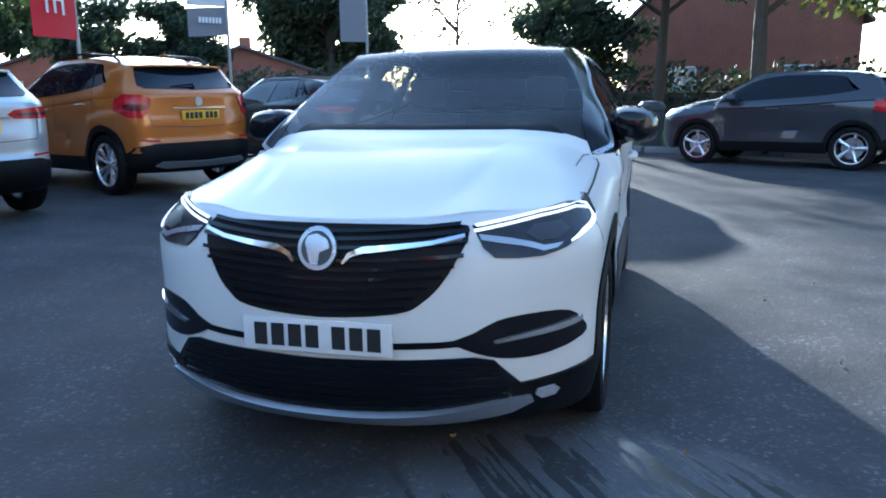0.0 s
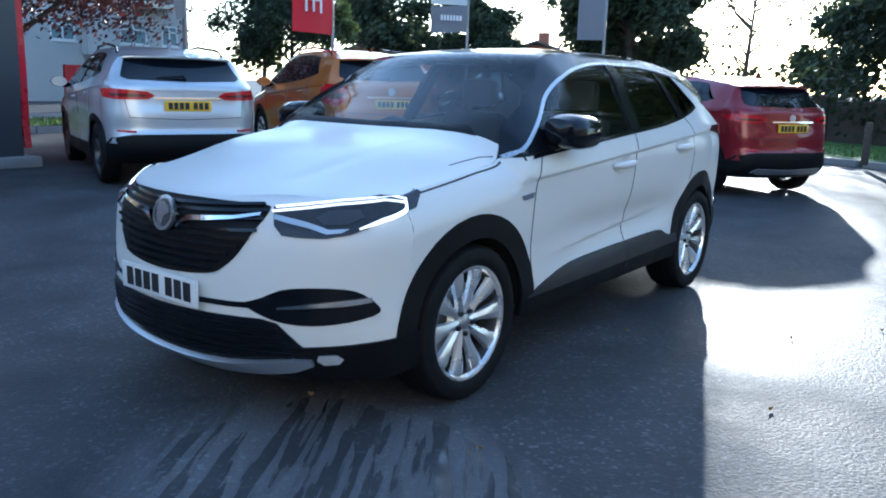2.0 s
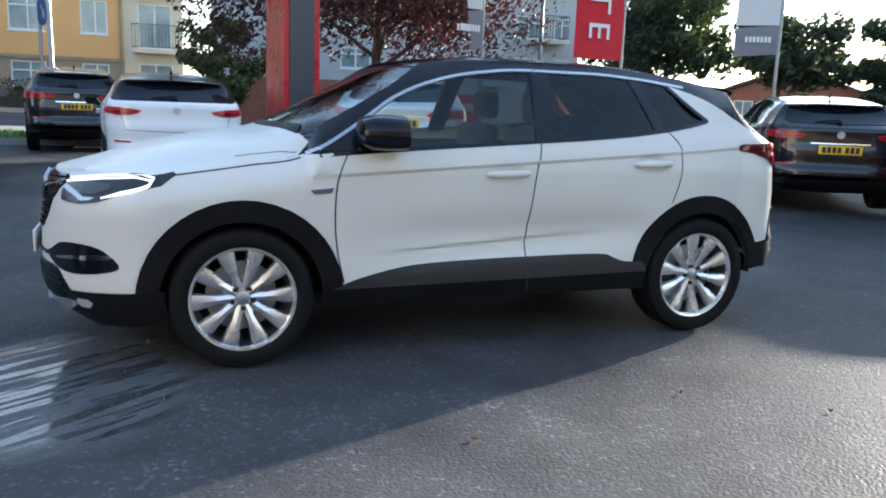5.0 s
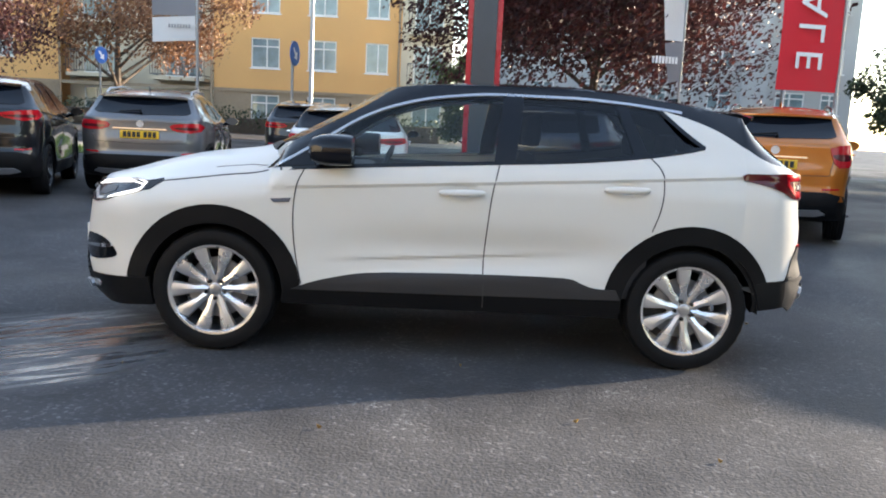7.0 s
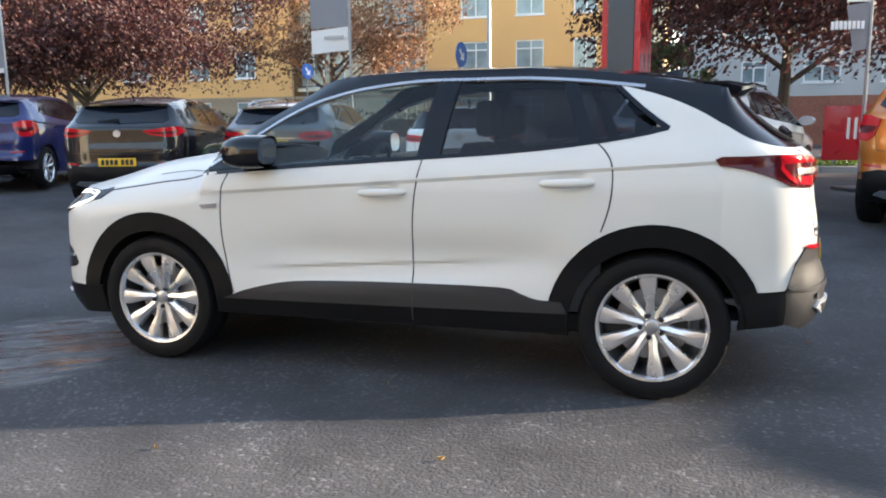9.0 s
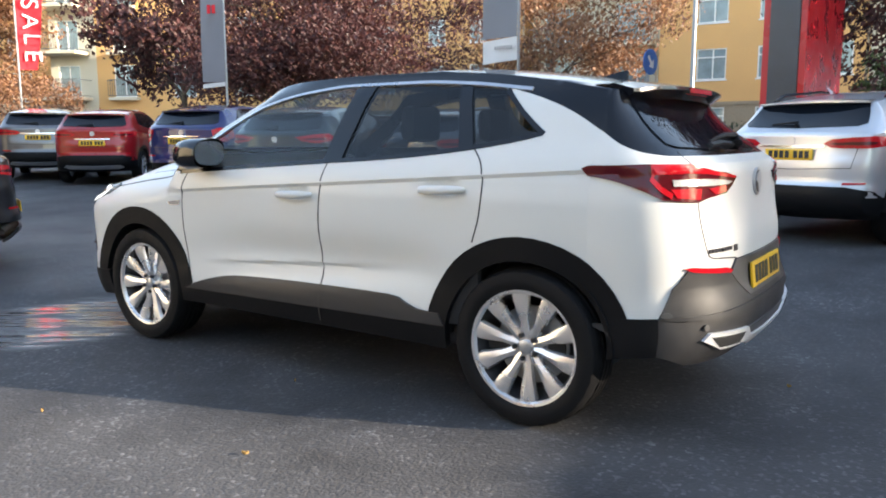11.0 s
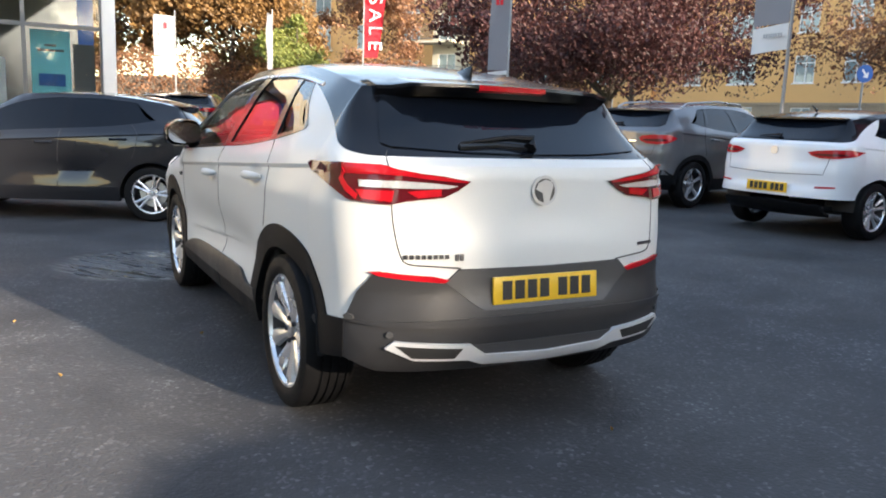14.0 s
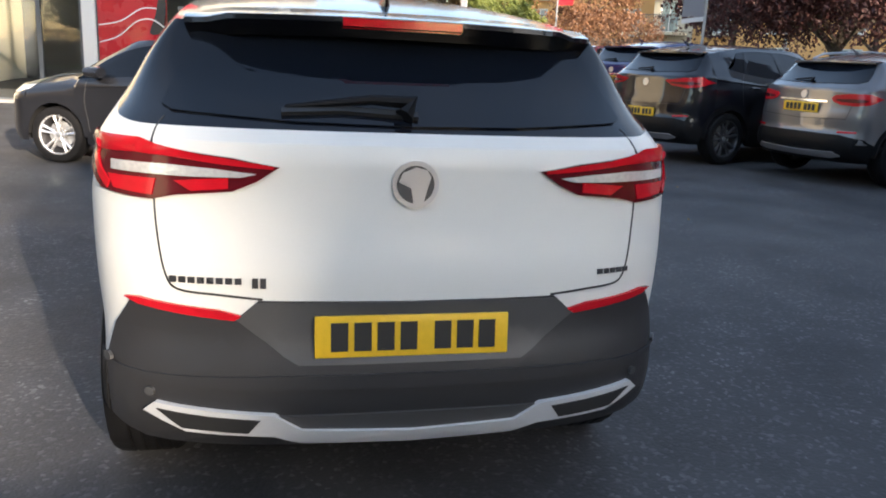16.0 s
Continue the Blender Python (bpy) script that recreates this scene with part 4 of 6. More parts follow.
def balcony_flats(at, turn):
    """Further flats with cream bays and balconies beyond the far end."""
    b = thing("apartment_building", pose(*at, 0, 0, turn) @ Matrix.Diagonal((1.5, 1.5, 1.5, 1)), "ochre and cream block of flats with steel balconies", "building")
    bm, bc = bmesh.new(), bmesh.new()
    holes = [(y - .7, y + .7, z, z + 1.9) for z in (.5, 3.2, 5.9, 8.6, 11.3) for y in (-3.4, .2, 4.0, 8)]
    pierced_wall(bm, -1.6, 11, 0, 14, [h for h in holes if h[0] > -2])
    part("wall", bm, M["ochre"], b, smooth=False)
    pierced_wall(bc, -4.6, -1.6, 0, 14, [h for h in holes if h[0] < -2])
    part("bay_wall", bc, M["cream"], b, smooth=False)
    for y0, y1, z0, z1 in holes:
        window_unit("window", 1.4, 1.9, b, pose(-.06, (y0 + y1) / 2, z0), (.5,))
    for z in (3.15, 5.85, 8.55, 11.25):
        balcony(b, pose(0, -4.0, z), 4.0, 1.6)
        balcony(b, pose(0, .2, z), 1.8, .5)
    part("core", box_bm(-10, -4.55, 0, -.3, 11, 14), M["ochre"], b, smooth=False)
    part("roof", box_bm(-10.3, -4.9, 14, .4, 11.3, 14.3), M["roof_tile"], b, smooth=False)
    return b


def grey_flats():
    """A pale grey rendered block on a brick base."""
    b = thing("apartment_building", pose(-28, 0, .25), "pale grey rendered block of flats with brick base", "building")
    holes = []
    for z, h in ((2.45, .85), (4.15, 1.0), (6.6, 1.0), (9.0, 1.0)):
        for y, w in ((4.2, .9), (6.6, 1.3), (9.0, .8), (11.6, 1.0), (14.6, 1.25), (16.3, .8)):
            holes.append((y - w / 2, y + w / 2, z, z + h))
    bm = bmesh.new()
    pierced_wall(bm, 1.5, 17.2, 1.95, 11, holes)
    part("upper_wall", bm, M["grey_render"], b, smooth=False)
    part("brick_base", box_bm(-.3, 1.45, 0, .03, 9.5, 1.95), M["red_brick"], b, smooth=False)
    part("rendered_base", box_bm(-.3, 9.5, 0, .02, 17.25, 1.95), M["grey_render"], b, smooth=False)
    for y0, y1, z0, z1 in holes:
        window_unit("window", y1 - y0, z1 - z0, b, pose(-.06, (y0 + y1) / 2, z0), (.5,), .7)
    part("stair_tower", box_bm(-2, 12.3, 1.95, .5, 13.4, 11), M["grey_render"], b, smooth=False)
    part("core", box_bm(-9, 1.5, 0, -.3, 17.2, 11), M["grey_render"], b, smooth=False)
    part("roof", box_bm(-9.3, 1.1, 11, .4, 17.6, 11.3), M["roof_tile"], b, smooth=False)
    for z in (4.1, 6.55):
        balcony(b, pose(0, 15.4, z), 1.6, .8)
    return b


def brick_house(at, turn, w, d, eave, ridge, label):
    """A brick house with a gable towards -y and a tiled roof."""
    b = thing("house", pose(*at, 0, 0, turn), label, "house")
    bm = bmesh.new()
    prof = [(-w / 2, 0), (w / 2, 0), (w / 2, eave), (0, ridge), (-w / 2, eave)]
    f = [bm.verts.new((x, 0, z)) for x, z in prof]
    g = [bm.verts.new((x, d, z)) for x, z in prof]
    bm.faces.new(f)
    bm.faces.new(g[::-1])
    for k in range(5):
        bm.faces.new((f[k], g[k], g[(k + 1) % 5], f[(k + 1) % 5]))
    bmesh.ops.recalc_face_normals(bm, faces=bm.faces[:])
    part("wall", bm, M["red_brick"], b, smooth=False)
    for s in (-1, 1):
        bm = bmesh.new()
        a, c = Vector((0, -.35, ridge + .05)), Vector((s * (w / 2 + .35), -.35, eave - .25))
        grid_bm([[a, c], [a + Vector((0, d + .7, 0)), c + Vector((0, d + .7, 0))]], bm)
        r = bmesh.ops.extrude_face_region(bm, geom=bm.faces[:])
        bmesh.ops.translate(bm, verts=[v for v in r["geom"] if isinstance(v, bmesh.types.BMVert)], vec=(0, 0, .15))
        bmesh.ops.recalc_face_normals(bm, faces=bm.faces[:])
        part("roof", bm, M["roof_tile"], b, smooth=False)
        for z in (1.0, 3.4):
            if z + 1.2 < eave:
                window_unit("window", 1.1, 1.2, b, pose(s * w * .25, -.03, z, 0, 0, -90), (.5,))
    part("chimney", box_bm(-.35, d * .5 - .3, ridge - .4, .35, d * .5 + .3, ridge + .9, .03), M["red_brick"], b, smooth=False)
    return b


ochre_flats()
balcony_flats((-39.4, -62.4, .1), 28)
balcony_flats((-31.0, -88.0, .1), 40)
grey_flats()
brick_house((4.4, 30, 0), 4, 9.0, 9, 4.0, 8.3, "dark red brick house with tiled gable roof")
brick_house((-31, 33, 0), 35, 10, 8, 2.4, 4.0, "brick house with tiled roof beyond the trees")
brick_house((-22, 37, 0), 25, 10, 8, 2.4, 3.9, "brick house with tiled roof beyond the trees")


def showroom():
    """The glass front of the dealer's showroom: white columns, dark frames, red and teal posters behind the glass, and its pale rendered wing."""
    b = thing("showroom", pose(0, -13.5, ground_z(2, -13.5)), "glass fronted car showroom with red poster and pale rendered wing", "building")
    H, X1 = 5.2, 13.0
    part("floor_slab", box_bm(-.1, -9, -.1, X1, .1, .06), M["paving"], b, smooth=False)
    part("rear_wall", box_bm(-.1, -9.2, 0, X1, -9, H), M["dark_sign"], b, smooth=False)
    part("canopy", box_bm(-.5, -9.5, H, 7.6, .9, H + .7), M["cream"], b, smooth=False)
    part("rendered_front", box_bm(7.6, -9.5, 0, X1 + 3.3, .12, 8.2), M["pale_render"], b, smooth=False)
    part("parapet", box_bm(7.5, -9.6, 8.2, X1 + 3.4, .2, 8.4), M["pvc"], b, smooth=False)
    for x in (.12, 3.9, 7.45):
        part("column", box_bm(x - .13, -.13, 0, x + .13, .13, H, .02), M["pvc"], b)
    xs = [.25, 1.7, 2.45, 3.77, 4.05, 4.85, 6.2, 7.3]
    for x in xs:
        part("mullion", box_bm(x - .04, -.05, 0, x + .04, .05, H), M["rail"], b, smooth=False)
    for z in (.06, 2.75, H - .06):
        part("transom", box_bm(.25, -.045, z - .04, 7.3, .045, z + .04), M["rail"], b, smooth=False)
    for x0, x1 in zip(xs, xs[1:]):
        if x1 - x0 > .4:
            part("glass_pane", box_bm(x0 + .04, -.01, .08, x1 - .04, .01, H - .1), M["shop_glass"], b, smooth=False).visible_shadow = False
    # red poster with the sweep of a red car's bonnet and roof
    post = part("red_poster", box_bm(2.40, .03, .55, 3.74, .05, H - .12), M["red_sign"], b, smooth=False)
    def curve_panel(name, pts, mt, dz):
        bm = bmesh.new()
        bm.faces.new([bm.verts.new((x, .052 + dz, z)) for x, z in pts])
        bmesh.ops.recalc_face_normals(bm, faces=bm.faces[:])
        part(name, bm, mt, post, smooth=False)
    curve_panel("poster_shade", smooth_line([(2.42, 2.0), (2.5, 1.55), (2.75, 1.5), (2.62, 1.9), (2.5, 2.6), (2.43, 2.7)], 3), M["ink"], .002)
    for pts in ([(3.72, 1.28), (3.35, 1.42), (3.0, 1.72), (2.7, 1.78), (2.45, 1.62)], [(3.72, 1.62), (3.3, 1.72), (2.9, 1.98), (2.6, 2.0)], [(3.72, 2.55), (3.2, 2.48), (2.6, 2.36)]):
        line = smooth_line(pts, 4)
        curve_panel("poster_line", ribbon(line, .022), M["white_ink"], .003)
    post2 = part("teal_poster", box_bm(.84, -.26, 1.3, 1.58, -.24, 2.68), M["teal"], b, smooth=False)
    part("poster_picture", box_bm(.95, -.235, 1.55, 1.45, -.232, 1.80, .0), P_BLUE, post2, smooth=False)
    for z, w in ((2.35, .22), (2.25, .5)):
        part("poster_bar", box_bm(1.21 - w / 2, -.235, z, 1.21 + w / 2, -.232, z + .05), M["dark_sign"], post2, smooth=False)
    part("grey_poster", box_bm(.36, -.46, 1.1, .78, -.44, 2.45), M["dark_sign"], b, smooth=False)
    part("display_stand", box_bm(2.05, -.8, .06, 2.25, -.6, 2.1, .02), M["pvc"], b)
    part("dark_banner", box_bm(.30, -1.3, 2.2, .62, -1.27, 4.6), M["sign_blue"], b, smooth=False)
    return b


P_BLUE = paint("poster_blue", (0.02, 0.10, 0.30))
showroom()


def totem():
    """The dealer's tall sign: two broad red faces with dark grey edges, curved inwards near the foot."""
    b = thing("totem_sign", pose(-7.85, .57, ground_z(-7.85, .57), 0, 0, -2), "tall red and dark grey totem sign on the forecourt", "sign")
    bm = bmesh.new()
    rows = []
    for z, w in ((.12, 1.16), (.6, 1.18), (1.2, 1.24), (2.0, 1.27), (3.0, 1.27), (6.5, 1.27)):
        rows.append([(-w - 1.24, -.19, z), (w - 1.24, -.19, z), (w - 1.24, .19, z), (-w - 1.24, .19, z)])
    grid_bm(rows, bm, closed=True)
    bm.verts.ensure_lookup_table()
    bm.faces.new(bm.verts[-4:])
    bmesh.ops.recalc_face_normals(bm, faces=bm.faces[:])
    part("dark_core", bm, M["dark_sign"], b, smooth=False)
    for s in (-1, 1):
        bm = bmesh.new()
        f = smooth_line([(-.02, .25), (-.05, .55), (-.01, 1.1), (.0, 2.0)], 4) + [(.0, 6.5), (-2.5, 6.5), (-2.5, .25)]
        fc = bm.faces.new([bm.verts.new((x, s * .195, z)) for x, z in f])
        r = bmesh.ops.extrude_face_region(bm, geom=[fc])
        bmesh.ops.translate(bm, verts=[v for v in r["geom"] if isinstance(v, bmesh.types.BMVert)], vec=(0, s * .085, 0))
        bmesh.ops.recalc_face_normals(bm, faces=bm.faces[:])
        part("red_face", bm, M["red_sign"], b, smooth=False)
    part("plinth", box_bm(-2.6, -.34, 0, .12, .34, .14, .02), M["kerb"], b)
    return b



def sky_blocking_wall():
    """A plain wall, never in view, added to block low sky behind the walk."""
    b = thing("unseen_sky_block", pose(0, 0, 0), "plain buff wall added out of view to block low sky", "building", kind="structure")
    part("wall", box_bm(18, -13.2, 0, 19, 13, 7.5), M["buff"], b, smooth=False)
    part("coping", box_bm(17.9, -13.2, 7.5, 19.1, 13.1, 7.65), M["grey_render"], b, smooth=False)
    return b


sky_blocking_wall()
totem()
b_ = thing("hoarding", pose(-14.0, 5.4, ground_z(-14, 5.4) + .11), "low red sign board with pale bars on the verge", "sign")
part("board", box_bm(-.05, -.95, .1, .05, .95, 1.25, .01), M["red_sign"], b_)
for k in range(5):
    part("pale_bar", box_bm(.052, -.5 + .14 * k, .55, .056, -.44 + .14 * k, 1.0), M["white_ink"], b_, smooth=False)
for y in (-.7, .7):
    part("post", box_bm(-.04, y - .04, 0, .04, y + .04, .3), M["steel"], b_)

# ---- the white car ----


def hero_car():
    sh = Shell()
    sh.dents = ((.03, .978), (.94, 1.035))
    car = thing("car", Matrix(), "pearl white family SUV with black roof and silver alloy wheels", "car")
    build_shell(sh, car, M["white"], M["black_gloss"], M["black_gloss"], M["glass"], M["screen"], step=.05, lower=72)
    wells(sh, car)
    arch_trim(sh, car, M["cladding"])
    for mir in (False, True):
        side, nose, tail = sh.out(sh.side, mir), sh.out(sh.FS, mir), sh.out(sh.RS, mir)
        side_glass(sh, car, [("front_side_window", -.955, .21, .06, .05, M["glass"]), ("rear_side_window", .31, .995, .05, -.10, M["privacy"]), ("quarter_window", 1.05, 1.388, -.10, -.25, M["privacy"])], mir)
        # dark pillars between the panes
        part("centre_pillar", panel_bm([(.20, 1.142), (.318, 1.152), (.372, 1.519), (.252, 1.519)], side, .002, .03, .08), M["black_gloss"], car)
        part("rear_pillar_trim", panel_bm([(.985, 1.208), (1.06, 1.218), (.95, 1.50), (.885, 1.505)], side, .001, .03, .08), M["black_gloss"], car)
        # window frame and bright strip along the roof line
        up = [(y, sh.f["strip"](y) - .004) for y in np.linspace(-1.02, 1.27, 40)]
        part("chrome_strip", panel_bm(ribbon(up, .014), side, .006, .012, .07), M["satin"], car)
        seal = [(y, sh.f["belt"](y) - .006) for y in np.linspace(-.97, 1.38, 30)]
        part("window_seal", panel_bm(ribbon(seal, .020), side, .003, .01, .08), M["black_gloss"], car)
        part("window_seal", panel_bm(ribbon([(1.385, 1.268), (1.32, 1.315), (1.26, 1.362), (1.19, 1.425), (1.145, 1.468)], .022), side, .003, .01, .05), M["black_gloss"], car)
        # mirror foot
        part("mirror_foot_panel", panel_bm([(-.965, 1.068), (-.78, 1.082), (-.74, 1.17), (-.80, 1.188)], side, .002, .02, .08), M["black_gloss"], car)
        # door and wing joints
        for line in ([(-.835, 1.06), (-.875, .97), (-.893, .85), (-.893, .70), (-.875, .55), (-.845, .415)],
                     [(.235, 1.14), (.215, 1.05), (.195, .93), (.18, .75), (.172, .58), (.176, .36)],
                     [(1.06, 1.215), (1.115, 1.16), (1.142, 1.10), (1.145, 1.0), (1.13, .90), (1.098, .80)]):
            part("door_joint", panel_bm(ribbon(smooth_line(line, 4), .007), side, .0012, .004, .05), M["seam"], car)
        part("bonnet_joint", panel_bm(ribbon([(y, sh.f["edge"](y) - .012) for y in np.linspace(-1.66, -1.05, 14)], .006), side, .0012, .004, .06), M["seam"], car)
        part("bonnet_joint", panel_bm(ribbon([(-1.02, 1.0), (-1.12, .94), (-1.30, .925)], .005), sh.out(lambda v, s: sh.TS(v, s), mir), .0012, .004, .05), M["seam"], car)
        # handles
        for y, z in ((.03, .968), (.94, 1.025)):
            ends = [Vector(((-1 if mir else 1) * (sh.half(y + dy, z) + (sh.half(y - .2, z) - sh.half(y + dy, z)) + o), y + dy, z + .03 * dy)) for dy, o in ((-.12, .002), (-.105, .018), (-.06, .030), (.0, .034), (.06, .031), (.105, .020), (.122, .003))]
            bm = tube_bm(ends, [.010, .016, .020, .021, .020, .016, .010], 12)
            part("door_handle", bm, M["white"], car)
        part("wing_badge", panel_bm([(-1.02, .888), (-.905, .898), (-.915, .872), (-1.0, .866)], side, .006, .01, .05), M["chrome"], car)
        # sill trim with the rising front end
        poly = smooth_line([(-.86, .400), (-.80, .425), (-.66, .462), (-.48, .490), (-.1, .505), (.17, .510), (.62, .515), (.72, .49), (.80, .465), (.92, .46)], 3) + [(.95, .405), (-.90, .385)]
        part("sill_trim", panel_bm(poly, side, .014, .04, .09, .06), M["sill"], car)
        part("sill_lower_trim", panel_bm([(-.90, .388), (.95, .408), (.95, .30), (-.90, .30)], side, .006, .04, .12, .06), M["cladding"], car)
        part("sill_trim_joint", panel_bm(ribbon([(.176, .50), (.178, .33)], .007), side, .0155, .004, .06), M["seam"], car)
        # headlamp
        n = lambda x, z: (sh.fu(x, z), z)
        sd = lambda y, z: (1 + (y - sh.YF), z)
        head = [n(.475, .905), n(.56, .918), n(.66, .937), n(.76, .955), sd(-1.72, .945), sd(-1.64, .966), sd(-1.63, .952), sd(-1.70, .90), n(.82, .862), n(.765, .822), n(.70, .806), n(.62, .806), n(.56, .81), n(.52, .842)]
        lamp = part("headlamp", panel_bm(head, nose, .006, .02, .05, .03), M["lamp_black"], car)
        for dz in (.005, -.010):
            drl = ribbon([n(.485, .898 + dz), n(.57, .910 + dz), n(.67, .927 + dz), n(.775, .942 + dz), sd(-1.735, .93 + dz)], .0065)
            part("daytime_lamp", panel_bm(drl, nose, .010, .006, .05), M["drl"], lamp)
        drl = ribbon([sd(-1.725, .935), n(.85, .90), n(.815, .862), n(.78, .838)], [.009, .015, .014, .006])
        part("daytime_lamp", panel_bm(drl, nose, .010, .006, .04), M["drl"], lamp)
        part("headlamp_blade", panel_bm([n(.50, .878), n(.60, .862), n(.66, .848), n(.70, .835), n(.755, .838), n(.74, .825), n(.70, .82), n(.64, .838), n(.56, .852), n(.51, .862)], nose, .009, .006, .04), M["satin"], lamp)
        part("projector_lens", panel_bm([n(.66, .895), n(.74, .90), n(.77, .875), n(.74, .85), n(.68, .848), n(.64, .872)], nose, .009, .006, .04), M["alloy_dark"], lamp)
        # fog recess with its bright blade
        fog = smooth_line([n(.42, .545), n(.50, .572), n(.57, .608), n(.66, .620), n(.755, .616), n(.80, .592), n(.832, .535), n(.82, .505), n(.72, .478), n(.62, .476), n(.54, .492), n(.47, .520)], 2)
        rec = part("bumper_recess", panel_bm(fog, nose, .004, .012, .05, .03), M["black_gloss"], car)
        part("recess_blade", panel_bm(ribbon([n(.56, .538), n(.66, .552), n(.76, .563), n(.815, .572)], [.008, .016, .022, .02]), nose, .012, .014, .05), M["chrome"], rec)
        part("front_bumper_trim", panel_bm([n(.60, .385), n(.70, .392), n(.80, .40), sd(-1.75, .408), sd(-1.70, .41), sd(-1.68, .25), n(.80, .24), n(.66, .235), n(.62, .30)], nose, .010, .03, .06), M["cladding"], car)
        part("fog_lamp", panel_bm([n(.685, .36), n(.735, .362), n(.75, .345), n(.735, .325), n(.695, .322), n(.678, .34)], nose, .016, .014, .04), M["clear_lens"], car)
        # tail lamps: dark red wedge, red segments, clear bar
        r = lambda x, z: (sh.ru(x, z), z)
        rs = lambda y, z: (1 + (sh.YR - y), z)
        tl = [rs(1.585, 1.128), rs(1.60, 1.118), rs(1.61, 1.10), r(.82, 1.045), r(.79, 1.012), r(.72, 1.003), r(.655, 1.0), r(.60, 1.014), r(.46, 1.028), r(.40, 1.055), r(.345, 1.092), r(.46, 1.112), r(.60, 1.128), r(.68, 1.142), r(.80, 1.146), rs(1.615, 1.140)]
        lamp = part("tail_lamp", panel_bm(tl, tail, .010, .03, .04, .03), M["dark_red"], car)
        part("red_segment", panel_bm(ribbon([r(.36, 1.090), r(.48, 1.103), r(.60, 1.118), r(.69, 1.130), r(.80, 1.130)], [.008, .016, .020, .024, .026]), tail, .014, .008, .04), M["red_lens"], lamp)
        part("red_segment", panel_bm(ribbon([r(.795, 1.125), r(.80, 1.09), r(.79, 1.055), r(.765, 1.025)], .022), tail, .015, .008, .03), M["red_lens"], lamp)
        part("red_segment", panel_bm([r(.47, 1.062), r(.47, 1.035), r(.56, 1.026), r(.60, 1.05)], tail, .014, .008, .04), M["red_lens"], lamp)
        part("red_segment", panel_bm([r(.645, 1.052), r(.765, 1.052), r(.75, 1.018), r(.655, 1.010)], tail, .014, .008, .04), M["red_lens"], lamp)
        part("clear_segment", panel_bm([r(.40, 1.074), r(.44, 1.064), r(.56, 1.062), r(.755, 1.064), r(.755, 1.088), r(.61, 1.090), r(.50, 1.084)], tail, .015, .008, .04), M["clear_lens"], lamp)
        # reflector
        part("reflector", panel_bm([r(.44, .712), r(.46, .700), r(.70, .728), r(.735, .742), r(.70, .746), r(.50, .727)], tail, .012, .016, .05), M["red_lens"], car)
        # parking sensors
        for x, z in ((.67, .505), (.785, .56)):
            pt = [r(x + .012 * math.cos(a), z + .012 * math.sin(a)) for a in np.linspace(0, 2 * math.pi, 10)[:-1]]
            part("parking_sensor", panel_bm(pt, tail, .018, .01, .05), M["grey_plastic"], car)
        # tailgate joint at the side
        part("tailgate_joint", panel_bm(ribbon(smooth_line([r(.655, 1.0), r(.648, .90), r(.63, .81), r(.60, .775), r(.50, .765), r(.39, .755)], 4), .006), tail, .0012, .004, .05), M["seam"], car)
        part("tailgate_joint", panel_bm(ribbon(smooth_line([r(.66, 1.14), r(.65, 1.18), r(.635, 1.20)], 4), .005), tail, .0012, .004, .05), M["seam"], car)
        # mirror
        mcar = Vector((-1 if mir else 1, 1, 1))
        rows = []
        for k, (y, sc) in enumerate(((-.80, .35), (-.785, .72), (-.74, .93), (-.68, 1.0), (-.60, .98), (-.565, .93))):
            rows.append([Vector((.945 + .112 * sc * math.copysign(abs(math.cos(a)) ** .7, math.cos(a)) + .02 * (y + .8), y, 1.172 + .084 * sc * math.copysign(abs(math.sin(a)) ** .75, math.sin(a)) - .012 * math.cos(a))) * mcar for a in np.linspace(0, 2 * math.pi, 21)[:-1]])
        bm = grid_bm(rows, closed=True)
        bm.faces.new([v for v in bm.verts][:20])
        bmesh.ops.recalc_face_normals(bm, faces=bm.faces[:])
        mirror = part("door_mirror", bm, M["black_gloss"], car)
        bm = bmesh.new()
        bm.faces.new([bm.verts.new(Vector((.945 + .100 * math.copysign(abs(math.cos(a)) ** .7, math.cos(a)), -.568, 1.172 + .066 * math.copysign(abs(math.sin(a)) ** .75, math.sin(a)))) * mcar) for a in np.linspace(0, 2 * math.pi, 25)[:-1]])
        part("mirror_glass", bm, M["chrome"], mirror)
        bm = tube_bm([Vector((.84, -.74, 1.105)) * mcar, Vector((.88, -.71, 1.10)) * mcar, Vector((.92, -.69, 1.125)) * mcar], [.035, .03, .035], 10)
        part("mirror_arm", bm, M["black_gloss"], mirror)
    # cowl below the windscreen
    top2 = sh.out(lambda s, v: sh.TS(v, s))
    part("cowl", panel_bm([(-.80, -.955), (-.86, -1.005), (-.4, -1.02), (0, -1.025), (.4, -1.02), (.86, -1.005), (.80, -.955), (0, -.965)], top2, .004, .012, .1, .03), M["cladding"], car)
    # two-sided pieces on the nose and tail
    nose2 = lambda x, z, off: (sh.out(sh.FS, x < 0))(sh.fu(x, z), z, off)
    tail2 = lambda x, z, off: (sh.out(sh.RS, x < 0))(sh.ru(x, z), z, off)
    g = smooth_line([(-.465, .905), (-.47, .875), (-.455, .83), (-.40, .735), (-.34, .675), (-.26, .64), (0, .622), (.26, .64), (.34, .675), (.40, .735), (.455, .83), (.47, .875), (.465, .905)], 3)
    top = [(x, .908 + .012 * (1 - (x / .47) ** 2)) for x in np.linspace(.45, -.45, 13)]
    grille = part("grille", panel_bm(g + top, nose2, .003, .02, .06, .05), M["cladding"], car)
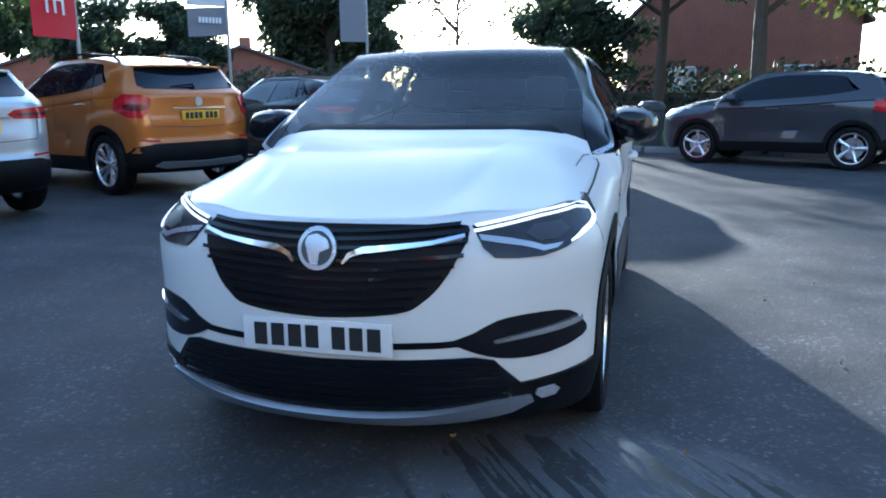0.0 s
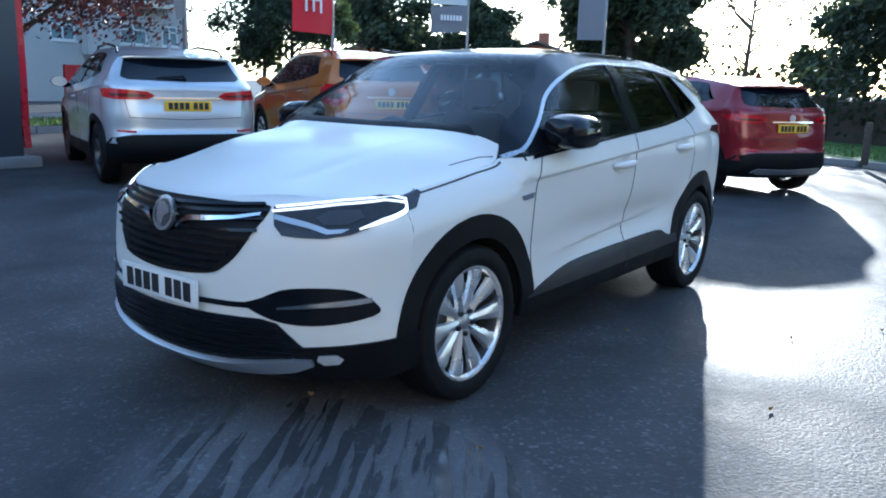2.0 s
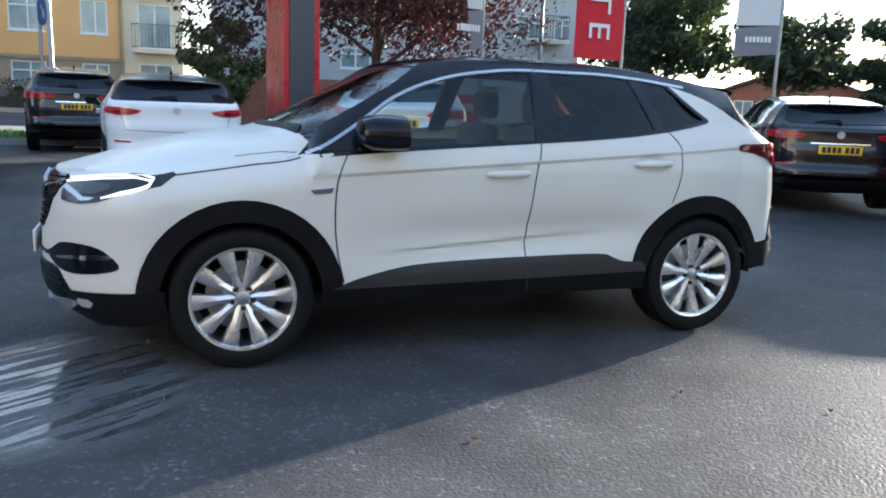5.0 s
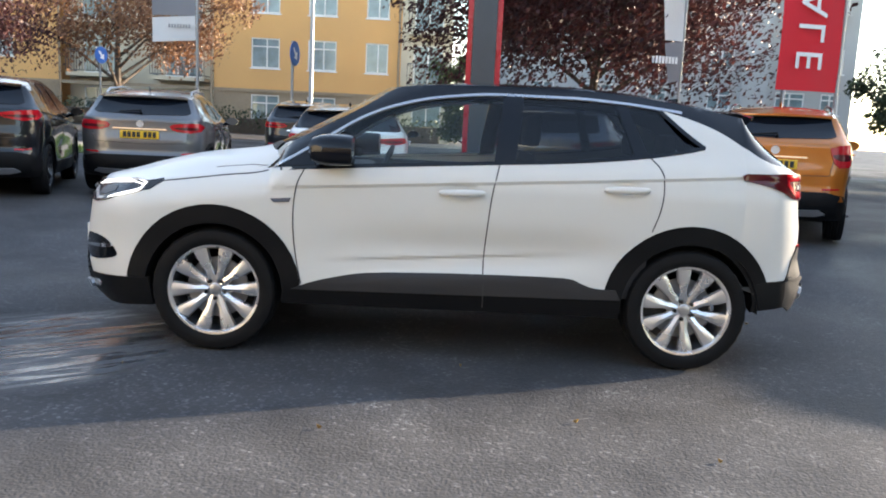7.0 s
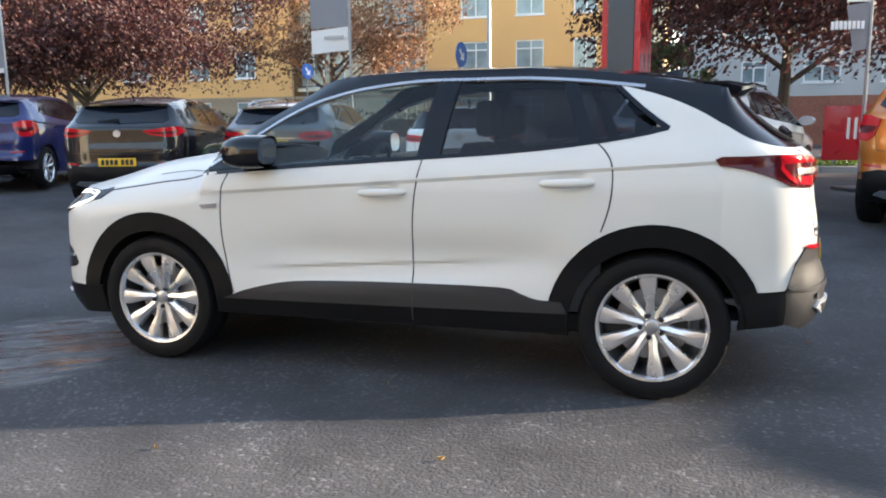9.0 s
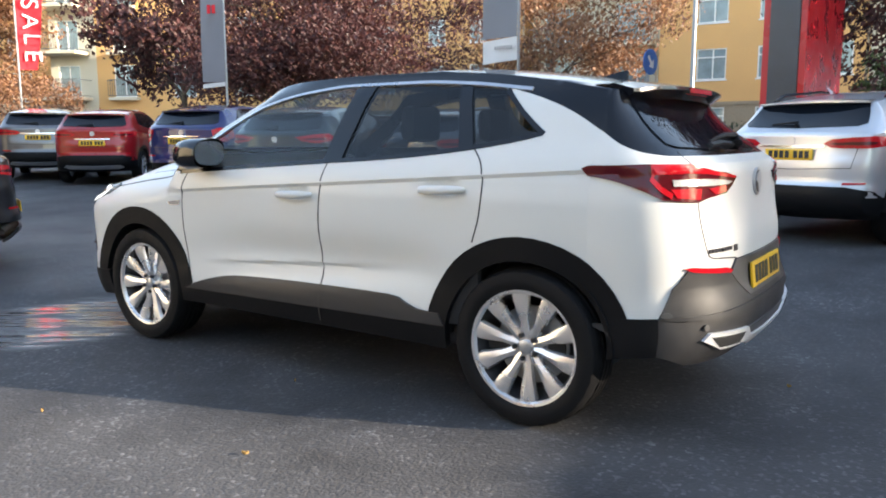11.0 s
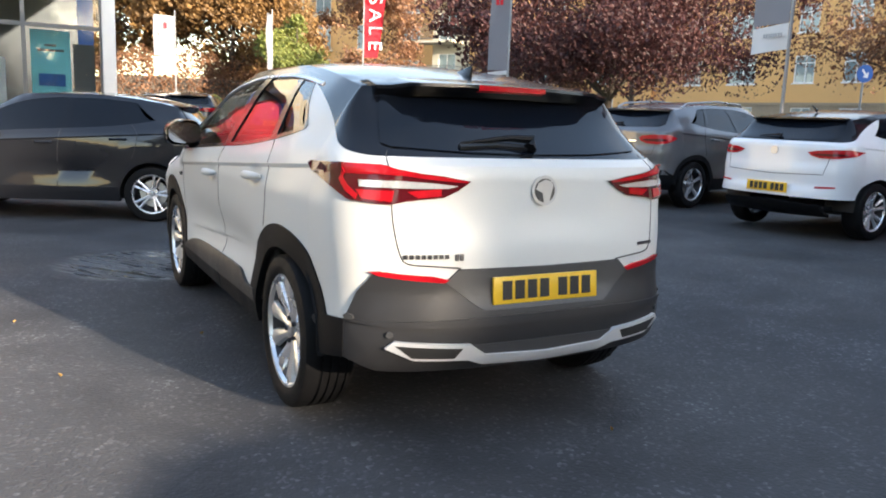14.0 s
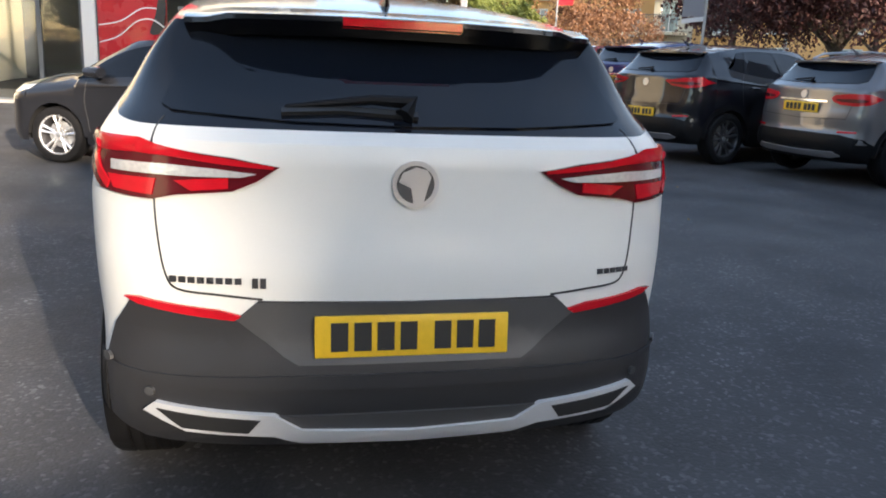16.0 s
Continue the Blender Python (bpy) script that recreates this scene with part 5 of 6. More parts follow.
    for z in (.655, .685, .715, .745, .775, .805, .845, .872, .895):
        wv = .27 + .20 * ss(.62, .83, z) - .03 * (z > .88)
        if .62 < z < .65:
            wv = .22
        bm = panel_bm(ribbon([(x, z + .016 * (abs(x) / .47) ** 2) for x in np.linspace(-wv, wv, 15)], .011), nose2, .014, .014, .09)
        part("grille_slat", bm, M["black_gloss"], grille)
    for mir in (1, -1):
        bar = ribbon([(mir * x, z) for x, z in ((.085, .795), (.105, .822), (.15, .838), (.25, .846), (.36, .855), (.458, .872))], [.008, .016, .02, .016, .012, .010])
        part("grille_wing", panel_bm(bar, nose2, .022, .02, .05), M["chrome"], grille)
    for surf, z, off, rad, metal, field in ((nose2, .838, .028, .066, "satin", "grey_plastic"), (tail2, 1.055, .010, .062, "satin", "grey_plastic")):
        ring = [(rad * math.cos(a), z + rad * math.sin(a)) for a in np.linspace(0, 2 * math.pi, 29)[:-1]]
        badge = part("badge", panel_bm(ring, surf, off, .02, .05), M[metal], car)
        ring = [(rad * .8 * math.cos(a), z + rad * .8 * math.sin(a)) for a in np.linspace(0, 2 * math.pi, 25)[:-1]]
        part("badge_field", panel_bm(ring, surf, off + .002, .004, .05), M[field], badge)
        part("badge_shape", panel_bm([(-.02, z - .05), (.005, z - .052), (.012, z - .01), (.045, z + .005), (.035, z + .03), (.0, z + .045), (-.03, z + .038), (-.04, z + .02), (-.012, z + .012)], surf, off + .005, .004, .03), M[metal], badge)
    # lower grille, silver lip, bumper lower trim
    part("lower_grille", panel_bm([(-.56, .478), (-.50, .492), (0, .485), (.50, .492), (.56, .478), (.655, .372), (.62, .335), (.3, .305), (0, .298), (-.3, .305), (-.62, .335), (-.655, .372)], nose2, .006, .02, .06), M["black_gloss"], car)
    for z in (.345, .372, .40, .428, .455):
        wv = .60 - .5 * max(z - .38, 0)
        part("lower_grille_slat", panel_bm(ribbon([(x, z) for x in np.linspace(-wv, wv, 13)], .009), nose2, .012, .01, .1), M["cladding"], car)
    part("front_lower_trim", panel_bm([(-.64, .36), (-.3, .318), (0, .312), (.3, .318), (.64, .36), (.66, .21), (.3, .205), (0, .205), (-.3, .205), (-.66, .21)], nose2, .005, .03, .08), M["cladding"], car)
    part("silver_lip", panel_bm(ribbon([(x, .268 + .065 * (abs(x) / .66) ** 2.2) for x in np.linspace(-.665, .665, 21)], [.02] + [.045] * 19 + [.02]), nose2, .028, .03, .07), M["satin"], car)
    band = [(-.50, .555), (-.40, .547), (0, .54), (.40, .547), (.50, .555), (.50, .532), (.40, .526), (0, .518), (-.40, .526), (-.50, .532)]
    part("bumper_slot", panel_bm(band, nose2, .003, .012, .07), M["black_gloss"], car)
    number_plate(car, Matrix.Translation((0, -2.302, .562)), M["plate_w"])
    number_plate(car, Matrix.Translation((0, 2.128, .662)) @ Matrix.Rotation(math.pi, 4, "Z") @ Matrix.Rotation(radians(-6), 4, "X"), M["plate_y"])
    # tail: glass, spoiler, wiper, bumper, silver skid plate
    tail_poly = [(-.615, 1.212), (-.3, 1.196), (0, 1.192), (.3, 1.196), (.615, 1.212), (.645, 1.225), (.565, 1.432), (.54, 1.448), (0, 1.452), (-.54, 1.448), (-.565, 1.432), (-.645, 1.225)]
    part("rear_window", panel_bm(tail_poly, tail2, .006, .012, .08, .05), M["car_glass"], car, "dark tinted rear window")
    rows = []
    for k in range(21):
        x = -.60 + 1.2 * k / 20
        a = abs(x) / .6
        y0, z0 = 1.56 - .03 * a, 1.498 - .02 * a ** 3
        y1, z1 = 1.80 - .07 * a ** 2.5, 1.478 - .012 * a ** 2
        if a > .9:
            y1, z1 = y1 - .03, z1 - .01
        rows.append([(x, y0, z0), (x, (y0 + y1) / 2, (z0 + z1) / 2 + .012), (x, y1, z1), (x, y1 + .002, z1 - .014), (x * .985, y1 - .05, z1 - .055), (x * .97, y0 + .06, z1 - .05)])
    bm = grid_bm(rows)
    bm.verts.ensure_lookup_table()
    bm.faces.new(bm.verts[:6])
    bm.faces.new(bm.verts[-6:])
    bmesh.ops.recalc_face_normals(bm, faces=bm.faces[:])
    spoiler = part("roof_spoiler", bm, M["black_gloss"], car)
    bm = bmesh.new()
    grid_bm([[(x, 1.80 - .07 * (abs(x) / .6) ** 2.5 + .004, z) for z in (1.452, 1.474)] for x in np.linspace(-.17, .17, 9)], bm)
    grid_bm([[(x, 1.80 - .07 * (abs(x) / .6) ** 2.5 - .016, z) for z in (1.446, 1.474)] for x in np.linspace(-.17, .17, 9)], bm)
    part("brake_lamp", bm, M["red_lens"], spoiler)
    wip = part("rear_wiper", tube_bm([tail2(.02, 1.205, .02), tail2(-.01, 1.228, .035), tail2(.10, 1.236, .03), tail2(.33, 1.222, .016)], [.028, .02, .014, .006], 8), M["cladding"], car)
    part("wiper_blade", panel_bm(ribbon([(-.02, 1.212), (.18, 1.222), (.34, 1.214)], .012), tail2, .018, .012, .08), M["ink"], wip)
    lower = [(-.80, .545), (-.765, .66), (-.72, .735), (-.46, .698), (-.40, .752), (0, .748), (.40, .752), (.46, .698), (.72, .735), (.765, .66), (.80, .545), (.84, .50), (.84, .41), (.70, .35), (0, .33), (-.70, .35), (-.84, .41), (-.84, .50)]
    part("rear_bumper_trim", panel_bm(lower, tail2, .008, .03, .05, .05), M["sill"], car, "dark grey plastic rear bumper")
    for mir in (False, True):
        rs = lambda y, z: (1 + (sh.YR - y), z)
        r = lambda x, z: (sh.ru(x, z), z)
        part("bumper_corner", panel_bm([(.958, .515), (.92, .535), r(.80, .545), r(.80, .39), (.93, .37), (.958, .36)], sh.out(sh.RS, mir), .009, .03, .05), M["cladding"], car)
    part("plate_recess", panel_bm([(-.405, .748), (.405, .748), (.455, .702), (.335, .605), (.30, .585), (-.30, .585), (-.335, .605), (-.455, .702)], tail2, .0105, .01, .06), M["grey_plastic"], car)
    part("bumper_step", panel_bm([(-.80, .540), (-.6, .530), (0, .523), (.6, .530), (.80, .540), (.79, .552), (.6, .556), (.35, .562), (-.35, .562), (-.6, .556), (-.79, .552)], tail2, .016, .02, .06), M["sill"], car)
    part("diffuser_panel", panel_bm([(-.35, .455), (.35, .455), (.29, .41), (0, .398), (-.29, .41)], tail2, .014, .01, .08), M["grey_plastic"], car)
    sk = [(.655, .482), (.36, .462), (.29, .416), (0, .402), (-.29, .416), (-.36, .462), (-.655, .482), (-.685, .455), (-.58, .408), (-.36, .398), (-.29, .376), (0, .362), (.29, .376), (.36, .398), (.58, .408), (.685, .455)]
    skid = part("skid_plate", panel_bm(sk, tail2, .022, .03, .04, .03), M["bright"], car)
    for mir in (1, -1):
        part("skid_slot", panel_bm([(mir * .65, .467), (mir * .395, .450), (mir * .425, .411), (mir * .59, .420)], tail2, .0245, .006, .05), M["ink"], skid)
    # plain bars where the model lettering stands
    for x0, x1, z, hgt in ((.62, .435, .802, .016), (.415, .375, .798, .026), (-.535, -.645, .812, .014)):
        n = max(int(abs(x1 - x0) / .021), 2)
        for k in range(n):
            a, b = x0 + (x1 - x0) * k / n, x0 + (x1 - x0) * (k + .72) / n
            part("lettering_bar", panel_bm([(a, z - hgt / 2), (b, z - hgt / 2), (b, z + hgt / 2), (a, z + hgt / 2)], tail2, .005, .005, .1), M["alloy_dark"], car)
    # aerial fin
    bm = grid_bm([[(-w, y, z), (0, y + .01, z + t), (w, y, z)] for y, w, z, t in ((1.24, .004, 1.548, .004), (1.31, .020, 1.540, .018), (1.38, .024, 1.528, .045), (1.42, .018, 1.522, .058), (1.435, .004, 1.518, .056))])
    part("aerial_fin", bm, M["black_gloss"], car)
    # cabin: dashboard, wheel, seats
    part("dashboard", box_bm(-.70, -1.05, .72, .70, -.56, 1.06, .06), M["fabric"], car)
    part("door_lining", box_bm(.80, -.85, .40, .845, 1.1, 1.07, .02), M["fabric"], car)
    part("door_lining", box_bm(-.845, -.85, .40, -.80, 1.1, 1.07, .02), M["fabric"], car)
    part("load_cover", box_bm(-.70, 1.0, 1.08, .70, 1.62, 1.12, .02), M["fabric"], car)
    part("cabin_floor", box_bm(-.78, -.9, .30, .78, 1.5, .38, .01), M["fabric"], car)
    ring = [(-.38 + .185 * math.cos(a), -.50 + .07 * math.sin(a), 1.0 + .17 * math.sin(a)) for a in np.linspace(0, 2 * math.pi, 25)]
    part("steering_wheel", tube_bm(ring, .016, 8, caps=False), M["fabric"], car)
    for x in (-.38, .38):
        bm = box_bm(x - .25, -.25, .48, x + .25, .28, .66, .06)
        back = bmesh.new()
        box_bm(-.24, -.06, 0, .24, .07, .62, .06, back)
        bmesh.ops.transform(back, matrix=pose(x, .26, .60, -14), verts=back.verts[:])
        me = bpy.data.meshes.new("tmp")
        back.to_mesh(me)
        bm.from_mesh(me)
        back.free()
        box_bm(x - .13, .40, 1.23, x + .13, .50, 1.42, .045, bm)
        part("front_seat", bm, M["fabric"], car)
    bm = box_bm(-.62, .85, .48, .62, 1.25, .68, .06)
    box_bm(-.62, 1.18, .62, .62, 1.32, 1.18, .06, bm)
    for x in (-.42, .42):
        box_bm(x - .13, 1.22, 1.19, x + .13, 1.30, 1.34, .035, bm)
    part("rear_seat", bm, M["fabric"], car)
    # wheels
    meshes = wheel_meshes(.352, .255, .235, (5, .088, .162, radians(18.0)), M["alloy"], 64)
    for y in sh.axles:
        put_wheel(meshes, car, .765, y, .352, False, .35 if y < 0 else .1)
        put_wheel(meshes, car, -.765, y, .352, True, .2)
    return car


hero_car()

# ---- the other cars ----
LAMPS = {
    "wedge": [(.86, 1.08), (.80, 1.02), (.66, 1.0), (.46, 1.03), (.345, 1.092), (.60, 1.128), (.80, 1.146)],
    "oval": [(.84, 1.04), (.80, .97), (.68, .945), (.52, .955), (.43, .985), (.40, 1.03), (.44, 1.065), (.60, 1.085), (.78, 1.09)],
    "slab": [(.86, 1.09), (.84, 1.01), (.74, .985), (.52, .985), (.42, .99), (.345, 1.03), (.42, 1.075), (.62, 1.095), (.80, 1.105)],
    "eye": [(.86, 1.07), (.84, 1.02), (.70, .985), (.56, .985), (.47, 1.01), (.42, 1.05), (.52, 1.075), (.68, 1.09), (.80, 1.095)],
    "tall": [(.87, 1.10), (.87, .96), (.82, .89), (.72, .88), (.66, .93), (.62, 1.02), (.60, 1.10), (.70, 1.135), (.82, 1.14)],
}
WHEELS = {}


def road_wheel(r, style, rim):
    key = (round(r, 2), style, rim)
    if key not in WHEELS:
        WHEELS[key] = wheel_meshes(r, r * .70, .22, style, M[rim], 40)
    return WHEELS[key]


def other_car(label, at, heading, paint_mat, size=(1, 1, 1), roof="same", lamp="wedge", plate=.90, clad=True, rim="alloy", spokes=(5, .07, .10, radians(14)), rails=False, strip=True, group="", full=True, lift=0.0, skid=False, rear_side="car_glass"):
    """at: the middle of the tail; heading: degrees from -x towards -y."""
    sh = Shell(*size)
    hx, hy = -math.cos(radians(heading)), -math.sin(radians(heading))
    ox, oy = at[0] + hx * 2.07 * size[1], at[1] + hy * 2.07 * size[1]
    m = Matrix.Translation((ox, oy, ground_z(ox, oy) + lift)) @ Matrix.Rotation(math.atan2(hx, -hy), 4, "Z")
    car = thing("car", Matrix(), label, "car", group)
    roof_mat = paint_mat if roof == "same" else M["black_gloss"]
    build_shell(sh, car, paint_mat, roof_mat, M["black_gloss"] if roof == "float" else paint_mat, M["car_glass"], M["car_glass"], step=.12, lower=8)
    wells(sh, car)
    trim = M["cladding"] if clad else paint_mat
    if clad:
        arch_trim(sh, car, M["cladding"], .06)
    tail2 = lambda x, z, off: (sh.out(sh.RS, x < 0))(sh.ru(x, z), z, off)
    nose2 = lambda x, z, off: (sh.out(sh.FS, x < 0))(sh.fu(x, z), z, off)
    for mir in (False, True):
        side, nose, tail = sh.out(sh.side, mir), sh.out(sh.FS, mir), sh.out(sh.RS, mir)
        side_glass(sh, car, [("front_side_window", -.955, .21, .06, .05, M["car_glass"]), ("rear_side_window", .31, 1.02, .05, -.13, M["car_glass"]), ("quarter_window", 1.08, 1.388, -.13, -.25, M["car_glass"])], mir)
        part("centre_pillar", panel_bm([(.20, 1.142), (.318, 1.152), (.372, 1.519), (.252, 1.519)], side, .002, .03, .12), M["black_gloss"], car)
        if rear_side != "body":
            part("rear_pillar_trim", panel_bm([(1.01, 1.212), (1.09, 1.222), (.96, 1.50), (.885, 1.505)], side, .001, .03, .12), M["black_gloss"], car)
        for line in ([(-.835, 1.06), (-.893, .85), (-.893, .70), (-.845, .415)], [(.235, 1.14), (.195, .93), (.172, .58), (.176, .36)], [(1.095, 1.215), (1.172, 1.10), (1.14, .90), (1.10, .80)]):
            part("door_joint", panel_bm(ribbon(smooth_line(line, 3), .009), side, .0012, .004, .1), M["seam"], car)
        for y, z in ((.03, .968), (.94, 1.025)):
            part("door_handle", tube_bm([side(y - .10, z, .006), side(y - .08, z, .03), side(y + .08, z + .004, .03), side(y + .10, z + .004, .006)], .014, 6), paint_mat, car)
        part("sill_trim", panel_bm([(-.88, .42), (.92, .44), (.95, .26), (-.90, .26)], side, .010, .04, .2, .1), trim, car)
        r = lambda x, z: (sh.ru(x, z), z)
        part("tail_lamp", panel_bm([r(x, z) for x, z in LAMPS[lamp]], tail, .010, .03, .06, .04), M["red_lens"], car)
        xs, zs = [p[0] for p in LAMPS[lamp]], [p[1] for p in LAMPS[lamp]]
        cx, cz = (min(xs) + max(xs)) / 2, (min(zs) + max(zs)) / 2
        ins = [r(cx + (x - cx) * .75, cz - .012 + (z - cz) * .3) for x, z in LAMPS[lamp]]
        part("lamp_insert", panel_bm(ins, tail, .013, .008, .08, .05), M["dark_red"], car)
        part("reflector", panel_bm([r(.56, .62), r(.74, .63), r(.74, .652), r(.56, .642)], tail, .014, .016, .1), M["red_lens"], car)
        n = lambda x, z: (sh.fu(x, z), z)
        sd = lambda y, z: (1 + (y - sh.YF), z)
        part("headlamp", panel_bm([n(.50, .905), n(.66, .935), sd(-1.72, .945), sd(-1.64, .96), sd(-1.70, .90), n(.80, .85), n(.62, .82), n(.53, .842)], nose, .006, .02, .08, .06), M["clear_lens"], car)
        mc = Vector((-1 if mir else 1, 1, 1))
        rows = []
        for y, sc in ((-.80, .35), (-.76, .85), (-.66, 1.0), (-.57, .93)):
            rows.append([sh.P(Vector((1.0 + .105 * sc * math.cos(a), y, 1.15 + .07 * sc * math.sin(a))) * mc) for a in np.linspace(0, 2 * math.pi, 13)[:-1]])
        bm = grid_bm(rows, closed=True)
        bm.verts.ensure_lookup_table()
        bm.faces.new(bm.verts[:12])
        bm.faces.new(bm.verts[-12:])
        bmesh.ops.recalc_face_normals(bm, faces=bm.faces[:])
        part("door_mirror", bm, roof_mat, car)
        part("mirror_arm", tube_bm([sh.P(Vector((.84, -.74, 1.10)) * mc), sh.P(Vector((.94, -.70, 1.10)) * mc)], .03, 6), M["black_gloss"], car)
        if rails:
            part("roof_rail", tube_bm([sh.P(Vector((sh.half(y, sh.f["edge"](y)) - .03, y, sh.f["edge"](y) + dz)) * mc) for y, dz in ((-.25, .0), (-.15, .05), (.5, .06), (1.25, .055), (1.40, .01))], .016, 6), M["satin"] if rails == "silver" else M["black_gloss"], car)
    part("rear_window", panel_bm([(-.60, 1.205), (0, 1.188), (.60, 1.205), (.66, 1.235), (.585, 1.43), (.54, 1.447), (0, 1.452), (-.54, 1.447), (-.585, 1.43), (-.66, 1.235)], tail2, .006, .012, .12, .06), M["car_glass"], car)
    rows = []
    for k in range(13):
        x = -.60 + 1.2 * k / 12
        a = abs(x) / .6
        y0, z0, y1, z1 = 1.56, 1.495 - .02 * a ** 3, 1.77 - .07 * a ** 2.5, 1.475 - .012 * a ** 2
        rows.append([sh.P(Vector(q)) for q in ((x, y0, z0), (x, y1, z1), (x, y1, z1 - .02), (x * .97, y0 + .06, z1 - .045))])
    bm = grid_bm(rows)
    bmesh.ops.recalc_face_normals(bm, faces=bm.faces[:])
    part("roof_spoiler", bm, roof_mat, car)
    if clad or skid:
        part("rear_bumper_trim", panel_bm([(-.80, .56), (-.60, .60), (0, .60), (.60, .60), (.80, .56), (.85, .45), (.80, .28), (0, .25), (-.80, .28), (-.85, .45)], tail2, .008, .03, .12, .08), M["cladding"], car)
    else:
        part("rear_bumper_trim", panel_bm([(-.62, .42), (0, .44), (.62, .42), (.66, .28), (0, .25), (-.66, .28)], tail2, .008, .03, .12, .08), M["cladding"], car)
    if skid:
        part("skid_plate", panel_bm([(-.55, .40), (0, .385), (.55, .40), (.62, .36), (.5, .33), (0, .32), (-.5, .33), (-.62, .36)], tail2, .022, .02, .1), M["satin"], car)
    y = sh.f["tail"](plate) * size[1]
    number_plate(car, Matrix.Translation((0, y + .022, plate * size[2])) @ Matrix.Rotation(math.pi, 4, "Z"), M["plate_y"])
    number_plate(car, Matrix.Translation((0, sh.f["nose"](.5) * size[1] - .02, .5 * size[2])), M["plate_w"])
    if strip:
        part("tailgate_strip", panel_bm([(-.36, plate + .072), (.36, plate + .072), (.36, plate + .092), (-.36, plate + .092)], tail2, .02, .02, .15), M["chrome"], car)
    ring = [(.05 * math.cos(a), 1.055 + .05 * math.sin(a)) for a in np.linspace(0, 2 * math.pi, 15)[:-1]]
    part("badge", panel_bm(ring, tail2, .010, .02, .06), M["satin"], car)
    part("tailgate_joint", panel_bm(ribbon([(-.66, 1.0), (-.62, .79), (0, .765), (.62, .79), (.66, 1.0)], .008), tail2, .0012, .004, .1), M["seam"], car)
    part("rear_wiper", tube_bm([tail2(.0, 1.20, .02), tail2(.0, 1.225, .03), tail2(.30, 1.218, .014)], [.02, .014, .005], 6), M["cladding"], car)
    part("grille", panel_bm([(-.46, .89), (.46, .89), (.36, .70), (0, .64), (-.36, .70)], nose2, .003, .02, .12), M["black_gloss"], car)
    part("lower_grille", panel_bm([(-.55, .47), (.55, .47), (.60, .32), (-.60, .32)], nose2, .004, .02, .12), M["black_gloss"], car)
    part("aerial_fin", tube_bm([sh.P(Vector((0, 1.32, 1.575))), sh.P(Vector((0, 1.42, 1.63)))], [.02, .006], 6), roof_mat, car)
    rad = .352 * size[2]
    wm = road_wheel(rad, spokes, rim)
    for k, yy in enumerate(sh.axles):
        put_wheel(wm, car, .765 * size[0], yy * size[1], rad, False, .3 + k)
        put_wheel(wm, car, -.765 * size[0], yy * size[1], rad, True, .7 + k)
    car.matrix_world = m
    return car


P_ = {
    "black": paint("black_paint", (0.004, 0.005, 0.008)),
    "gunmetal": paint("gunmetal_paint", (0.14, 0.14, 0.145), 0.6, 0.35),
    "ice": paint("ice_white_paint", (0.75, 0.76, 0.77)),
    "silver": paint("silver_paint", (0.50, 0.52, 0.55), 0.55, 0.32),
    "orange": paint("orange_paint", (0.46, 0.145, 0.022), 0.35, 0.32),
    "navy": paint("navy_paint", (0.012, 0.02, 0.10), 0.3, 0.3),
    "red": paint("red_paint", (0.30, 0.012, 0.014), 0.2, 0.3),
    "maroon": paint("dark_red_paint", (0.20, 0.012, 0.02), 0.3, 0.3),
    "charcoal": paint("charcoal_paint", (0.017, 0.018, 0.022), 0.35, 0.3),
    "slate": paint("slate_paint", (0.05, 0.055, 0.065), 0.4, 0.32),
    "blue": paint("bright_blue_paint", (0.012, 0.06, 0.33), 0.3, 0.3),
}
ROW = "cars in the parked row"
other_car("black family SUV with dark alloy wheels in the row", (-4.7, -6.05), 18, P_["black"], (1, 1, 1), "same", "wedge", .66, True, "alloy_dark", strip=False, group=ROW, skid=True)
other_car("grey metallic crossover with silver roof rails in the row", (-5.9, -4.3), 9, P_["gunmetal"], (.995, 1.0, .955), "same", "oval", .90, True, "alloy", (5, .09, .11, 0), "silver", group=ROW, skid=True)
other_car("white small hatchback with black roof in the row", (-5.7, -1.38), 3, P_["ice"], (.975, .95, .90), "float", "eye", .60, False, "alloy", strip=False, group=ROW)
other_car("silver SUV with dark wheels and black roof rails in the row", (-4.97, 1.27), -20, P_["silver"], (1.0, .98, .985), "same", "slab", .92, True, "alloy_dark", (5, .10, .12, 0), "black", group=ROW)
other_car("orange compact SUV with black lower trim in the row", (-4.3, 3.98), -24, P_["orange"], (1.0, .98, 1.05), "same", "tall", .90, True, "alloy", rails="black", group=ROW, skid=True)
other_car("dark blue people carrier in the row", (-5.9, -9.9), 22, P_["navy"], (1.03, 1.03, 1.05), "same", "tall", .90, False, "alloy", group=ROW)
other_car("black hatchback with yellow plate in the row", (-2.9, 6.5), -32, P_["black"], (.98, .97, .93), "same", "eye", .85, False, "alloy", group=ROW)
other_car("dark red crossover with black lower trim", (0.05, 7.05), -30, P_["maroon"], (.975, .96, 1.0), "same", "eye", .92, True, "alloy", group=ROW, skid=True)
other_car("dark grey compact crossover with five-spoke wheels by the kerb", (5.1, 9.6), -26, P_["slate"], (.99, .95, 1.0), "same", "tall", .90, True, "alloy", (5, .08, .12, 0))
other_car("black estate car behind the kerbside crossover", (9.2, 10.4), -33, P_["black"], (1.0, 1.02, .97), "same", "slab", .85, False)
